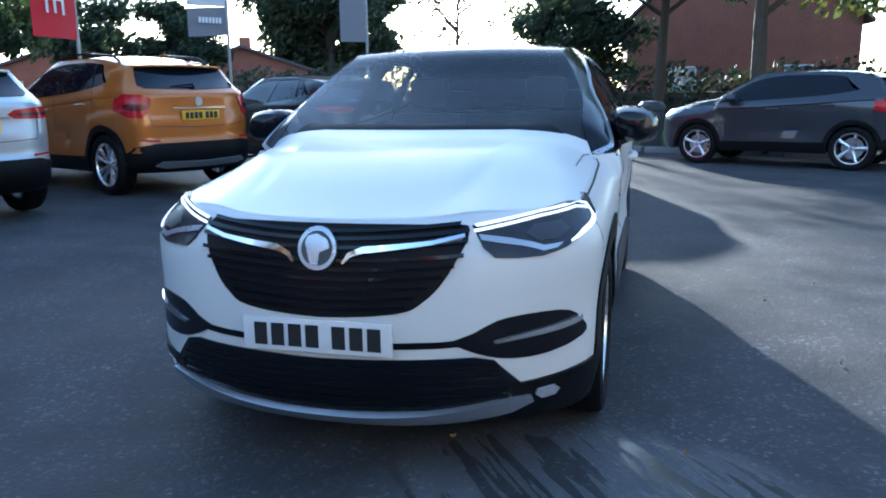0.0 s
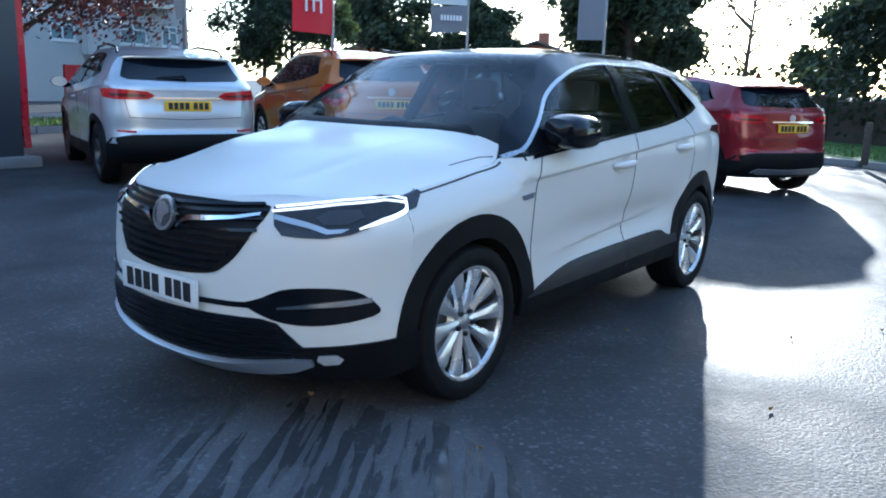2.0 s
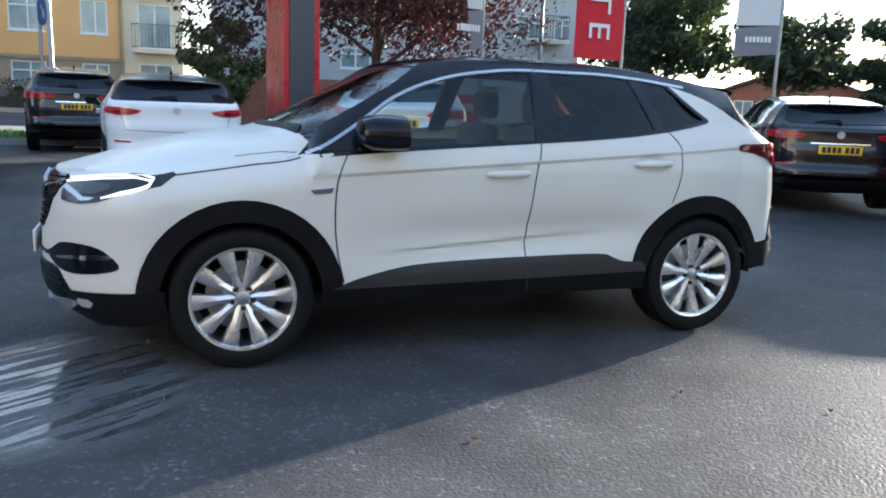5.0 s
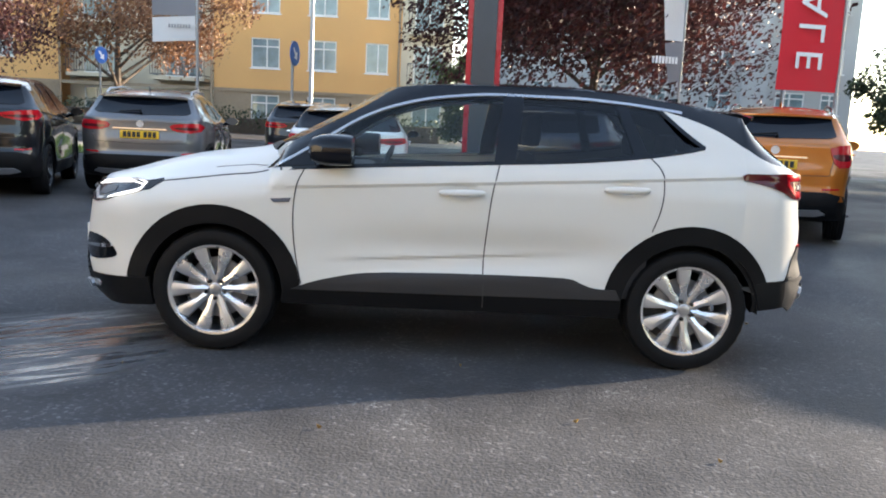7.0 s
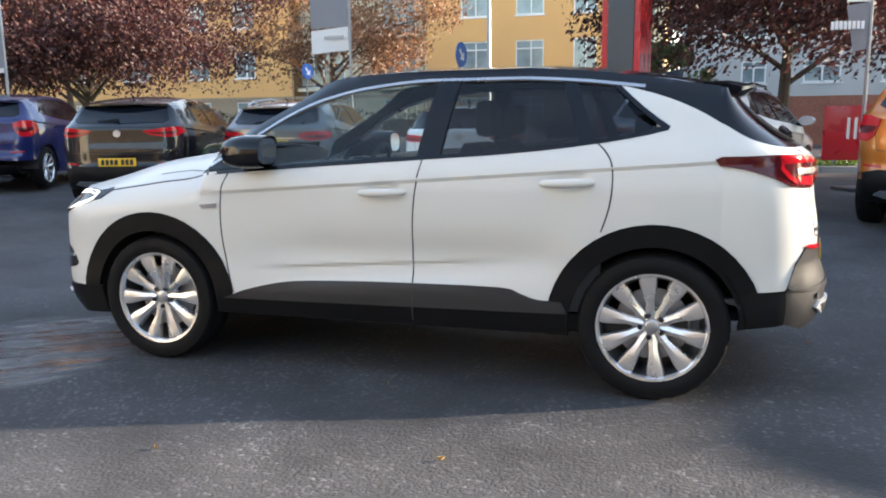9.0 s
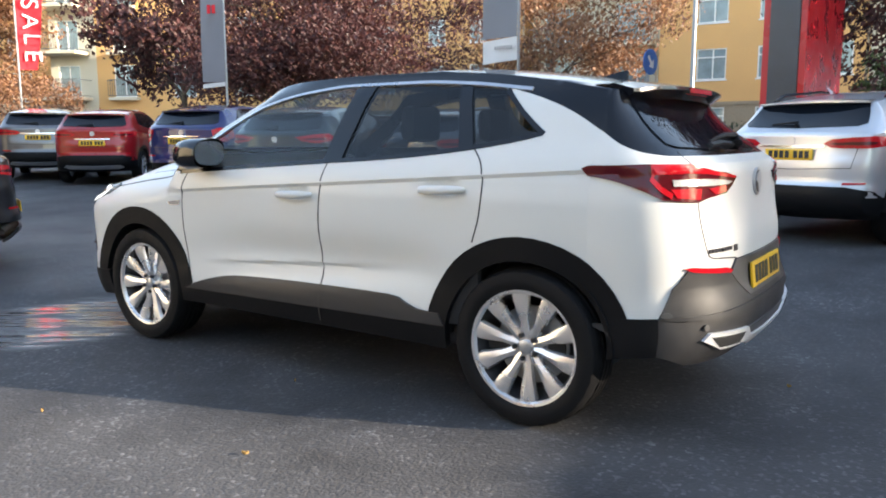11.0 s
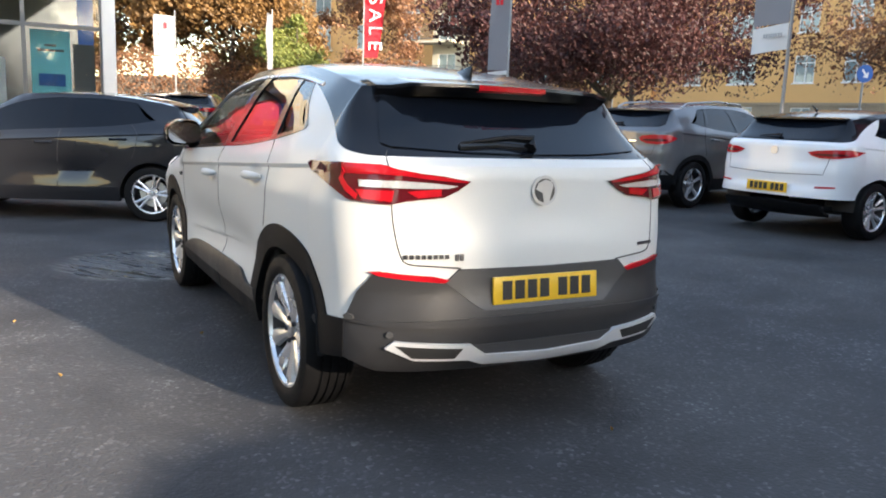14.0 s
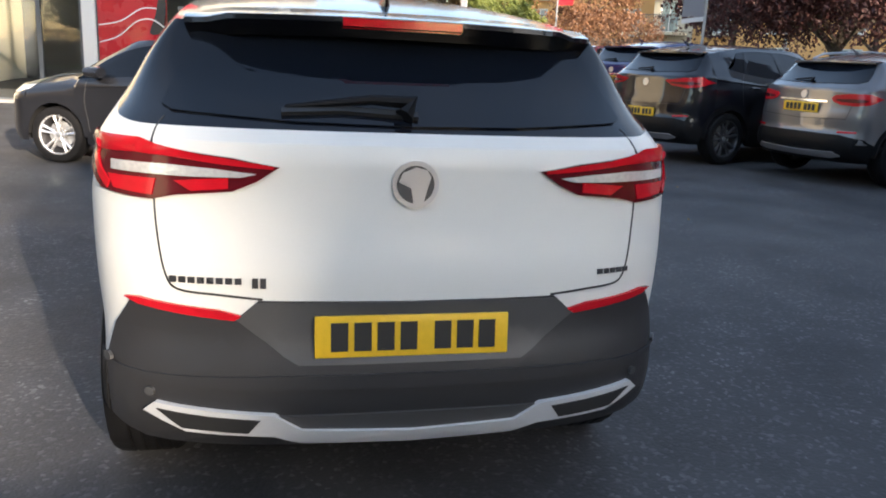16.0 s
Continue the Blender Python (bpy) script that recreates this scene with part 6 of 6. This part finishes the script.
# facing away from the showroom, close behind where the walk begins
other_car("charcoal hatchback with silver five-spoke wheels by the showroom", (-.36, -5.40), 159, P_["charcoal"], (1.0, .88, .915), "same", "eye", .62, False, "alloy", (5, .05, .07, radians(10)), strip=False)
FAR = "cars at the far end of the yard"
other_car("red compact SUV at the far end", (-5.63, -12.48), 42, P_["red"], (.98, .96, 1.0), "same", "slab", .86, True, group=FAR, skid=True)
other_car("grey SUV at the far end", (-5.65, -14.65), 55, P_["gunmetal"], (1.0, 1.0, 1.02), "same", "slab", .93, True, group=FAR, skid=True)
other_car("blue SUV at the far end", (-4.15, -16.0), 62, P_["blue"], (1.0, 1.0, 1.02), "same", "wedge", .66, True, group=FAR)
other_car("black hatchback at the far end", (-2.5, -19.5), 68, P_["black"], (.98, .95, .95), "same", "eye", .66, False, group=FAR)
other_car("grey estate car at the far end", (-1.9, -22.0), 62, P_["gunmetal"], (1.0, 1.05, .95), "same", "wedge", .85, False, group=FAR)
other_car("dark hatchback with rounded roof at the far end", (-9.2, -14.4), 38, P_["slate"], (.98, .95, 1.0), "same", "tall", .85, False, group=FAR)
other_car("dark hatchback parked behind the row", (-11.2, -2.9), 6, P_["charcoal"], (.98, .95, .97), "same", "slab", .85, False)
other_car("dark saloon parked behind the row", (-10.0, -8.6), 30, P_["slate"], (1.0, 1.05, .93), "same", "slab", .85, False)

# ---- trees ----


def tree_meshes(seed, height, spread, base, leaves, leaf_size, limbs=9, droop=0.0, clumps=26):
    """A tapered trunk with forked limbs, and a ragged crown of many small leaves in clumps."""
    rnd = random.Random(seed)
    wood = bmesh.new()
    r0 = .013 * height + .035
    lean = Vector((rnd.uniform(-.04, .04), rnd.uniform(-.04, .04), 1)) * height
    top = height * .82
    pts = [Vector((lean.x * t + .05 * math.sin(5 * t + seed), lean.y * t, top * t)) for t in (0, .04, .15, .3, .5, .75, 1)]
    tube_bm(pts, [r0 * 1.5, r0 * 1.1, r0 * .95, r0 * .8, r0 * .55, r0 * .3, r0 * .08], 9, wood)
    tips = []
    for k in range(limbs):
        t = rnd.uniform(base * .8, .85)
        p = Vector((lean.x * t * .9, lean.y * t * .9, top * t))
        a = 2.4 * k + rnd.uniform(-.5, .5)
        reach = spread * rnd.uniform(.65, 1.0) * (1.1 - .55 * abs(t - .45))
        q1 = p + Vector((math.cos(a), math.sin(a), .75)) * reach * .4
        q2 = p + Vector((math.cos(a + .25), math.sin(a + .25), .55 - droop)) * reach * .9
        rr = r0 * (.55 - .3 * t)
        tube_bm([p, q1, q2], [rr, rr * .6, rr * .15], 6, wood)
        tips += [q1.lerp(q2, .4), q2]
        for _ in range(2):
            q3 = q1.lerp(q2, rnd.uniform(.1, .7))
            q4 = q3 + Vector((rnd.uniform(-1, 1), rnd.uniform(-1, 1), rnd.uniform(.1, .9) - droop)) * reach * .45
            tube_bm([q3, q4], [rr * .4, rr * .08], 5, wood)
            tips.append(q4)
    tips += [pts[-1], pts[-2]]
    bmesh.ops.recalc_face_normals(wood, faces=wood.faces[:])
    wood_me = mesh_of(wood, "trunk")
    wood_me.materials.append(M["bark"])
    if not leaves:
        return wood_me, None
    while len(tips) < clumps:
        a, b = rnd.choice(tips), rnd.choice(tips)
        tips.append(a.lerp(b, rnd.random()) + Vector((rnd.gauss(0, .1), rnd.gauss(0, .1), rnd.gauss(0, .1))) * spread)
    verts, faces = [], []
    sizes = [rnd.uniform(.16, .34) * spread for _ in tips]
    for _ in range(leaves):
        k = rnd.randrange(len(tips))
        d = Vector((rnd.gauss(0, 1), rnd.gauss(0, 1), rnd.gauss(0, .75)))
        c = tips[k] + d.normalized() * sizes[k] * rnd.random() ** .45
        if c.z < height * base * .75:
            continue
        s = leaf_size * rnd.uniform(.6, 1.4)
        u = Vector((rnd.gauss(0, 1), rnd.gauss(0, 1), rnd.gauss(0, 1))).normalized()
        v = u.orthogonal().normalized()
        w = u.cross(v)
        i = len(verts)
        verts += [tuple(c - v * s), tuple(c + w * s * .55 + u * s * .2), tuple(c + v * s), tuple(c - w * s * .55 + u * s * .2)]
        faces.append((i, i + 1, i + 2, i + 3))
    me = bpy.data.meshes.new("crown")
    me.from_pydata(verts, [], faces)
    return wood_me, me


LEAF = {
    "maroon": leaf_mat("maroon_leaves", (0.028, 0.010, 0.013), (0.105, 0.036, 0.032)),
    "russet": leaf_mat("russet_leaves", (0.11, 0.05, 0.03), (0.30, 0.15, 0.075)),
    "green": leaf_mat("green_leaves", (0.03, 0.05, 0.015), (0.10, 0.13, 0.04)),
    "dark": leaf_mat("dark_green_leaves", (0.018, 0.03, 0.014), (0.05, 0.07, 0.03)),
    "gold": leaf_mat("yellow_green_leaves", (0.10, 0.13, 0.03), (0.26, 0.28, 0.07)),
    "amber": leaf_mat("amber_leaves", (0.13, 0.07, 0.025), (0.28, 0.16, 0.06)),
}


def tree(label, at, height, spread, leaf, seed, base=.28, leaves=9000, leaf_size=.12, limbs=10, droop=0.0, clumps=34, turn=0.0):
    t = thing("tree", pose(at[0], at[1], ground_z(*at) + .02, 0, 0, turn), label, "tree")
    wood, crown = tree_meshes(seed, height, spread, base, leaves, leaf_size, limbs, droop, clumps)
    ob = new("trunk", wood)
    ob.parent = t
    if crown:
        crown.materials.append(LEAF[leaf])
        ob = new("crown", crown)
        ob.parent = t
    return t


tree("copper-leaved street tree behind the totem sign", (-14.78, 3.68), 8.4, 5.5, "maroon", 5, .30, 95000, .064, 24, .22, 150)
tree("copper-leaved street tree on the verge", (-14.8, -15.2), 8.0, 4.6, "maroon", 8, .26, 60000, .060, 13, .15, 70)
tree("russet street tree in front of the flats", (-33.0, -15.6), 11.4, 6.4, "russet", 12, .26, 20000, .095, 13, .05, 50)
tree("russet street tree in front of the flats", (-22.5, -22.5), 8.5, 4.4, "russet", 15, .26, 14000, .09, 12, .05, 46)
tree("copper-leaved tree by the road", (-19.0, -27.0), 9.0, 4.2, "maroon", 16, .25, 9000, .13, 12, .1, 46)
tree("amber autumn tree at the far end", (-11.5, -52.0), 15.0, 7.0, "amber", 21, .10, 46000, .17, 13, .1, 60)
tree("amber autumn tree at the far end", (-3.5, -54.0), 15.0, 7.0, "amber", 22, .10, 46000, .17, 13, .1, 60)
tree("yellow-green drooping tree at the far end", (-13.9, -43.7), 7.8, 2.6, "gold", 23, .18, 14000, .11, 12, .45, 44)
tree("brown-leaved tree at the far end", (-24.0, -55.0), 13.0, 5.0, "russet", 24, .2, 10000, .15, 12, .1, 50)
tree("tall dark green tree far beyond the yard", (-19.85, 45.6), 25.0, 5.6, "dark", 31, .10, 150000, .20, 56, .1, 300)
tree("dark green tree beyond the yard", (-22.0, 31.0), 6.4, 2.3, "dark", 32, .22, 16000, .13, 12, .1, 46)
tree("green tree beyond the yard", (-21.0, 17.0), 6.6, 2.6, "green", 33, .2, 10000, .13, 12, .1, 46)
tree("small green tree between the blocks of flats", (-24.5, .9), 4.3, 1.6, "green", 39, .15, 9000, .08, 12, .1, 44)
tree("small dark tree in front of the grey flats", (-20.5, 15.2), 5.2, 1.9, "dark", 36, .3, 7000, .08, 12, .1, 44)
tree("dark green tree beyond the yard", (-25.0, 26.5), 6.2, 2.8, "dark", 34, .2, 10000, .15, 12, .1, 46)
tree("bare slender tree with thin branches", (-7.0, 28.0), 7.5, 2.6, "dark", 35, .25, 500, .10, 16, -.15, 20)
tree("small round half-bare tree", (-3.6, 29.0), 6.6, 2.2, "green", 37, .45, 1800, .09, 14, 0, 30)
tree("large yellow-green tree on the verge", (3.3, 14.2), 11.0, 4.4, "gold", 41, .26, 16000, .10, 13, .35, 50)
tree("leaning dark tree on the verge", (1.2, 18.0), 10.0, 4.0, "dark", 42, .42, 5000, .13, 12, .2, 40)
tree("dark green tree beside the brick house", (-2.0, 24.0), 5.2, 2.8, "dark", 43, .15, 9000, .12, 12, .1, 40)
tree("yellow-green tree on the verge", (8.0, 14.5), 10.0, 4.4, "gold", 44, .24, 9000, .12, 13, .2, 50)
tree("dark green tree beyond the verge", (9.5, 21.0), 11.0, 5.0, "dark", 45, .15, 11000, .15, 12, .1, 50)


def hedge(label, line, h, w, n, leaf, seed):
    """A clipped, uneven hedge along a line: a woody heart under a skin of leaves."""
    rnd = random.Random(seed)
    base = thing("hedge", Matrix(), label, "hedge")
    verts, faces = [], []
    bm = bmesh.new()
    for (x0, y0), (x1, y1) in zip(line, line[1:]):
        L = math.hypot(x1 - x0, y1 - y0)
        dx, dy = (x1 - x0) / L, (y1 - y0) / L
        z = ground_z((x0 + x1) / 2, (y0 + y1) / 2)
        r = box_bm(-L / 2, -w * .25, 0, L / 2, w * .25, h * .62, .15)
        bmesh.ops.transform(r, matrix=pose((x0 + x1) / 2, (y0 + y1) / 2, z, 0, 0, math.degrees(math.atan2(dy, dx))), verts=r.verts[:])
        me = bpy.data.meshes.new("tmp")
        r.to_mesh(me)
        r.free()
        bm.from_mesh(me)
        for _ in range(int(n * L)):
            t, a = rnd.random(), rnd.uniform(-.2, math.pi + .2)
            bump = 1 + .12 * math.sin(t * L * 1.7 + seed) + .08 * math.sin(t * L * 4.1)
            off, zz = math.cos(a) * w * .5 * bump, max(math.sin(a), 0) * h * .45 * bump + h * .55 * rnd.random() ** .6
            c = Vector((x0 + dx * t * L - dy * off, y0 + dy * t * L + dx * off, z + zz))
            u = Vector((rnd.gauss(0, 1), rnd.gauss(0, 1), rnd.gauss(0, 1))).normalized()
            v, s = u.orthogonal().normalized(), rnd.uniform(.06, .13)
            q = u.cross(v)
            i = len(verts)
            verts += [tuple(c - v * s), tuple(c + q * s * .6), tuple(c + v * s), tuple(c - q * s * .6)]
            faces.append((i, i + 1, i + 2, i + 3))
    part("heart", bm, M["bark"], base)
    me = bpy.data.meshes.new("foliage")
    me.from_pydata(verts, [], faces)
    me.materials.append(LEAF[leaf])
    ob = new("foliage", me)
    ob.parent = base
    return base


hedge("low dark hedge in front of the flats", [(-45.5, -55), (-45.5, -35), (-45.5, -14), (-45.5, 0)], 1.7, 1.6, 130, "dark", 1)
hedge("tall dark hedge beyond the verge", [(-16, 22.5), (-9, 20.5), (-2, 19.5), (6, 19), (14, 16)], 2.0, 1.8, 260, "dark", 2)
hedge("tall brown mixed hedge at the far end", [(-27, -49), (-15, -50.5), (-3, -51), (7, -49)], 4.6, 3.0, 800, "russet", 4)

# ---- flags, poles and signs ----


def letters(ch, size, mt, parent, m, name="letter"):
    me = GLYPHS[ch]
    if not me.materials:
        me.materials.append(mt)
    ob = new(name, me)
    ob.parent = parent
    ob.matrix_local = m @ Matrix.Diagonal((size, size, 1, 1))
    return ob


def banner(label, at, turn, bottom, h, w, mt, text="", bars=None, foot=None, foot_mt=None, taper=0.0, sag=.05, pole_h=None, text_up=True, size=1.02, pitch=None):
    """A tall flag beside its pole. It hangs in the x-z plane from x = 0 (the pole) to x = w, with soft folds."""
    b = thing("banner_flag", pose(at[0], at[1], ground_z(*at), 0, 0, turn), label, "flag")
    ph = pole_h or bottom + h + .2
    part("pole", tube_bm([(0, 0, 0), (0, 0, ph * .5), (0, 0, ph)], [.035, .03, .022], 8), M["steel"], b)
    part("base_plate", box_bm(-.3, -.3, 0, .3, .3, .05, .015), M["dark_sign"], b)
    part("top_arm", tube_bm([(0, 0, bottom + h - .01), (w, 0, bottom + h - .01)], .012, 6), M["steel"], b)

    def cloth(x, z):
        t = (z - bottom) / h
        return sag * math.sin(3.1 * x / w + 2.2 * t) * (x / w) + .02 * math.sin(9 * t + 5 * x / w)

    def sheet(z0, z1, name, mt):
        rows = []
        for k in range(25):
            z = z0 + (z1 - z0) * k / 24
            ww = w * (1 - taper * max(1 - (z - bottom) / h, 0) ** 1.4)
            rows.append([(.03 + (ww - .03) * j / 10, cloth(.03 + (ww - .03) * j / 10, z), z - .05 * (j / 10) * (z1 < bottom + h)) for j in range(11)])
        bm = grid_bm(rows)
        r = bmesh.ops.extrude_face_region(bm, geom=bm.faces[:])
        bmesh.ops.translate(bm, verts=[v for v in r["geom"] if isinstance(v, bmesh.types.BMVert)], vec=(0, .004, 0))
        bmesh.ops.recalc_face_normals(bm, faces=bm.faces[:])
        return part(name, bm, mt, b)
    split = bottom + (foot or 0)
    if foot:
        sheet(bottom, split, "flag_foot", foot_mt)
    sheet(split, bottom + h, "flag_cloth", mt)
    # letters run up or down the cloth and show through it, so both sides carry them
    if text:
        for k, ch in enumerate(text):
            z = bottom + h * (1 - (k + .75) / (len(text) + .55)) if not text_up else bottom + h * (k + .8) / (len(text) + .55)
            if pitch:
                z = bottom + .5 + pitch * (len(text) - 1 - k)
            for s in (-1, 1):
                m = Matrix.Translation((w * .52, cloth(w * .52, z) + s * .045, z)) @ Matrix.Rotation(radians(90), 4, "X")
                m = m @ Matrix.Rotation(radians(-90 if not text_up else 90), 4, "Z")
                letters(ch, w * size, M["white_ink"], b, m)
    for z, x0, x1, hh, m2 in bars or ():
        for s in (-1, 1):
            n = max(int((x1 - x0) / (hh * .8)), 1)
            for k in range(n):
                a, c = x0 + (x1 - x0) * k / n, x0 + (x1 - x0) * (k + .7) / n
                part("lettering_bar", box_bm(a * w, cloth(w / 2, z) + s * .05, z - hh / 2, c * w, cloth(w / 2, z) + s * .054, z + hh / 2), m2, b, smooth=False)
    return b


banner("red sale flag on a steel pole by the row", (-7.98, 6.48), -83, 2.05, 3.2, 1.08, M["flag_red"], "SALE", text_up=False, size=.62, pitch=.45)
banner("red sale flag at the far end", (-9.25, -22.2), 141, 2.95, 2.4, .82, M["flag_red"], "SALE", text_up=False, taper=.35, size=.85)
banner("grey flag with white foot on a steel pole", (-10.0, -4.75), -95, 2.55, 3.2, .88, M["flag_grey"], bars=[(2.80, .12, .62, .07, M["steel"])], foot=.45, foot_mt=M["flag_white"])
banner("grey flag with white foot on a steel pole", (-9.1, -12.3), -62, 2.2, 3.3, .60, M["flag_grey"], foot=.1, foot_mt=M["flag_white"], bars=[(4.0, .3, .7, .2, M["flag_red"])])
banner("pale feather flag with dark foot", (-9.3, 4.25), -70, 2.2, 3.4, .70, M["flag_white"], taper=.6, foot=.7, foot_mt=M["flag_grey"], bars=[(2.55, .2, .9, .12, M["white_ink"])])
banner("pale grey flag on a steel pole", (-6.63, 8.85), -125, 2.25, 3.2, .75, M["flag_white"], foot=.5, foot_mt=M["flag_grey"], bars=[(2.5, .2, .8, .1, M["white_ink"])])
banner("grey flag on a steel pole beyond the row", (-4.6, 10.75), -140, 2.2, 3.6, .55, M["flag_grey"])
banner("white and grey flag at the far end", (-3.2, -25.0), 10, 2.2, 2.0, .75, M["flag_grey"], foot=.6, foot_mt=M["flag_white"], bars=[(3.6, .2, .8, .14, M["white_ink"]), (3.85, .4, .6, .2, M["flag_red"])])
banner("grey flag at the far end", (-7.0, -26.0), 60, 2.2, 2.4, .70, M["flag_grey"], foot=.3, foot_mt=M["flag_white"])


def street_lamp(label, at, h, arm, turn):
    b = thing("street_lamp", pose(at[0], at[1], ground_z(*at), 0, 0, turn), label, "street lamp")
    part("post", tube_bm([(0, 0, 0), (0, 0, 1.2), (0, 0, 1.25), (0, 0, h)], [.09, .09, .065, .045], 10), M["steel"], b)
    part("arm", tube_bm([(0, 0, h - .05), (arm * .5, 0, h + .15), (arm, 0, h + .2)], .03, 8), M["steel"], b)
    part("lantern", box_bm(arm - .05, -.13, h + .13, arm + .55, .13, h + .26, .04), M["steel"], b)
    return b


street_lamp("tall steel street lamp by the road", (-18.7, -4.0), 8, 1.2, 180)
street_lamp("tall steel street lamp by the road", (-19.5, -24.0), 8, 1.2, 180)
street_lamp("tall steel street lamp by the road", (-17.0, 9.5), 8, 1.2, 180)


def road_sign(label, at, h, turn, r=.3):
    b = thing("road_sign", pose(at[0], at[1], ground_z(*at), 0, 0, turn), label, "road sign")
    part("post", tube_bm([(0, 0, 0), (0, 0, h + r)], .04, 8), M["steel"], b)
    bm = bmesh.new()
    bmesh.ops.create_cone(bm, cap_ends=True, segments=28, radius1=r, radius2=r, depth=.02, matrix=Matrix.Translation((.06, 0, h)) @ Matrix.Rotation(math.pi / 2, 4, "Y"))
    part("disc", bm, M["sign_blue"], b)
    bm = bmesh.new()
    for pts in ([(-.04, .17), (.04, .17), (.04, -.05), (-.04, -.05)], [(-.14, -.03), (.14, -.03), (0, -.19)]):
        bm.faces.new([bm.verts.new((.073, -x * math.cos(.7) - z * math.sin(.7), h - x * math.sin(.7) + z * math.cos(.7))) for x, z in pts])
    part("arrow", bm, M["white_ink"], b, smooth=False)
    return b


road_sign("round blue road sign with white arrow", (-14.6, -3.8), 2.75, 78)
road_sign("round blue road sign with white arrow", (-23.6, -12.4), 2.95, 70)


def bin_post(at):
    b = thing("litter_bin", pose(at[0], at[1], ground_z(*at) + .11), "dark green litter bin on the verge", "bin")
    bm = lathe_bm([(0, .001), (0, .24), (.75, .27), (.78, .30), (.86, .30), (.95, .2), (.97, .001)], 20)
    bmesh.ops.rotate(bm, verts=bm.verts[:], cent=(0, 0, 0), matrix=Matrix.Rotation(-math.pi / 2, 3, "Y"))
    part("body", bm, M["dark_sign"], b)
    return b


bin_post((1.0, 13.2))
for k, (x, y) in enumerate(((.1, 12.4), (3.1, 11.2), (1.75, 12.0))):
    b_ = thing("bollard", pose(x, y, ground_z(x, y) + .1), "short dark timber bollard on the verge", "bollard", "bollards on the verge")
    part("post", box_bm(-.06, -.06, 0, .06, .06, .8, .02), M["bark"], b_)


# ---- fallen leaves ----


def fallen_leaf(at, turn, size):
    """A dry leaf, curled at its edges, lying on the asphalt."""
    x, y = at
    rows = [[(size * u, size * .5 * v * math.sin(math.pi * (u + 1.05) / 2.1), .004 + .012 * v * v + .006 * u * u) for v in (-1, -.4, .4, 1)] for u in (-1, -.6, -.2, .2, .6, 1)]
    ob = part("fallen_leaf", grid_bm(rows), M["dry_leaf"])
    ob.matrix_world = pose(x, y, ground_z(x, y), 0, 0, turn)
    return tagged(ob, "small dry yellowish leaf lying on the damp asphalt", "leaf", "fallen leaves on the asphalt")


LEAF_SPOTS = [(1.96, -0.57, 60), (0.98, 0.07, 26), (1.76, 0.58, 122), (2.14, 1.11, 39), (0.32, -1.78, 23), (1.20, -1.72, 17), (-3.31, -2.17, 102), (-4.06, -3.75, 140), (-0.35, 2.20, 74)]
for x, y, turn in LEAF_SPOTS:
    fallen_leaf((x, y), turn, random.uniform(.009, .016))
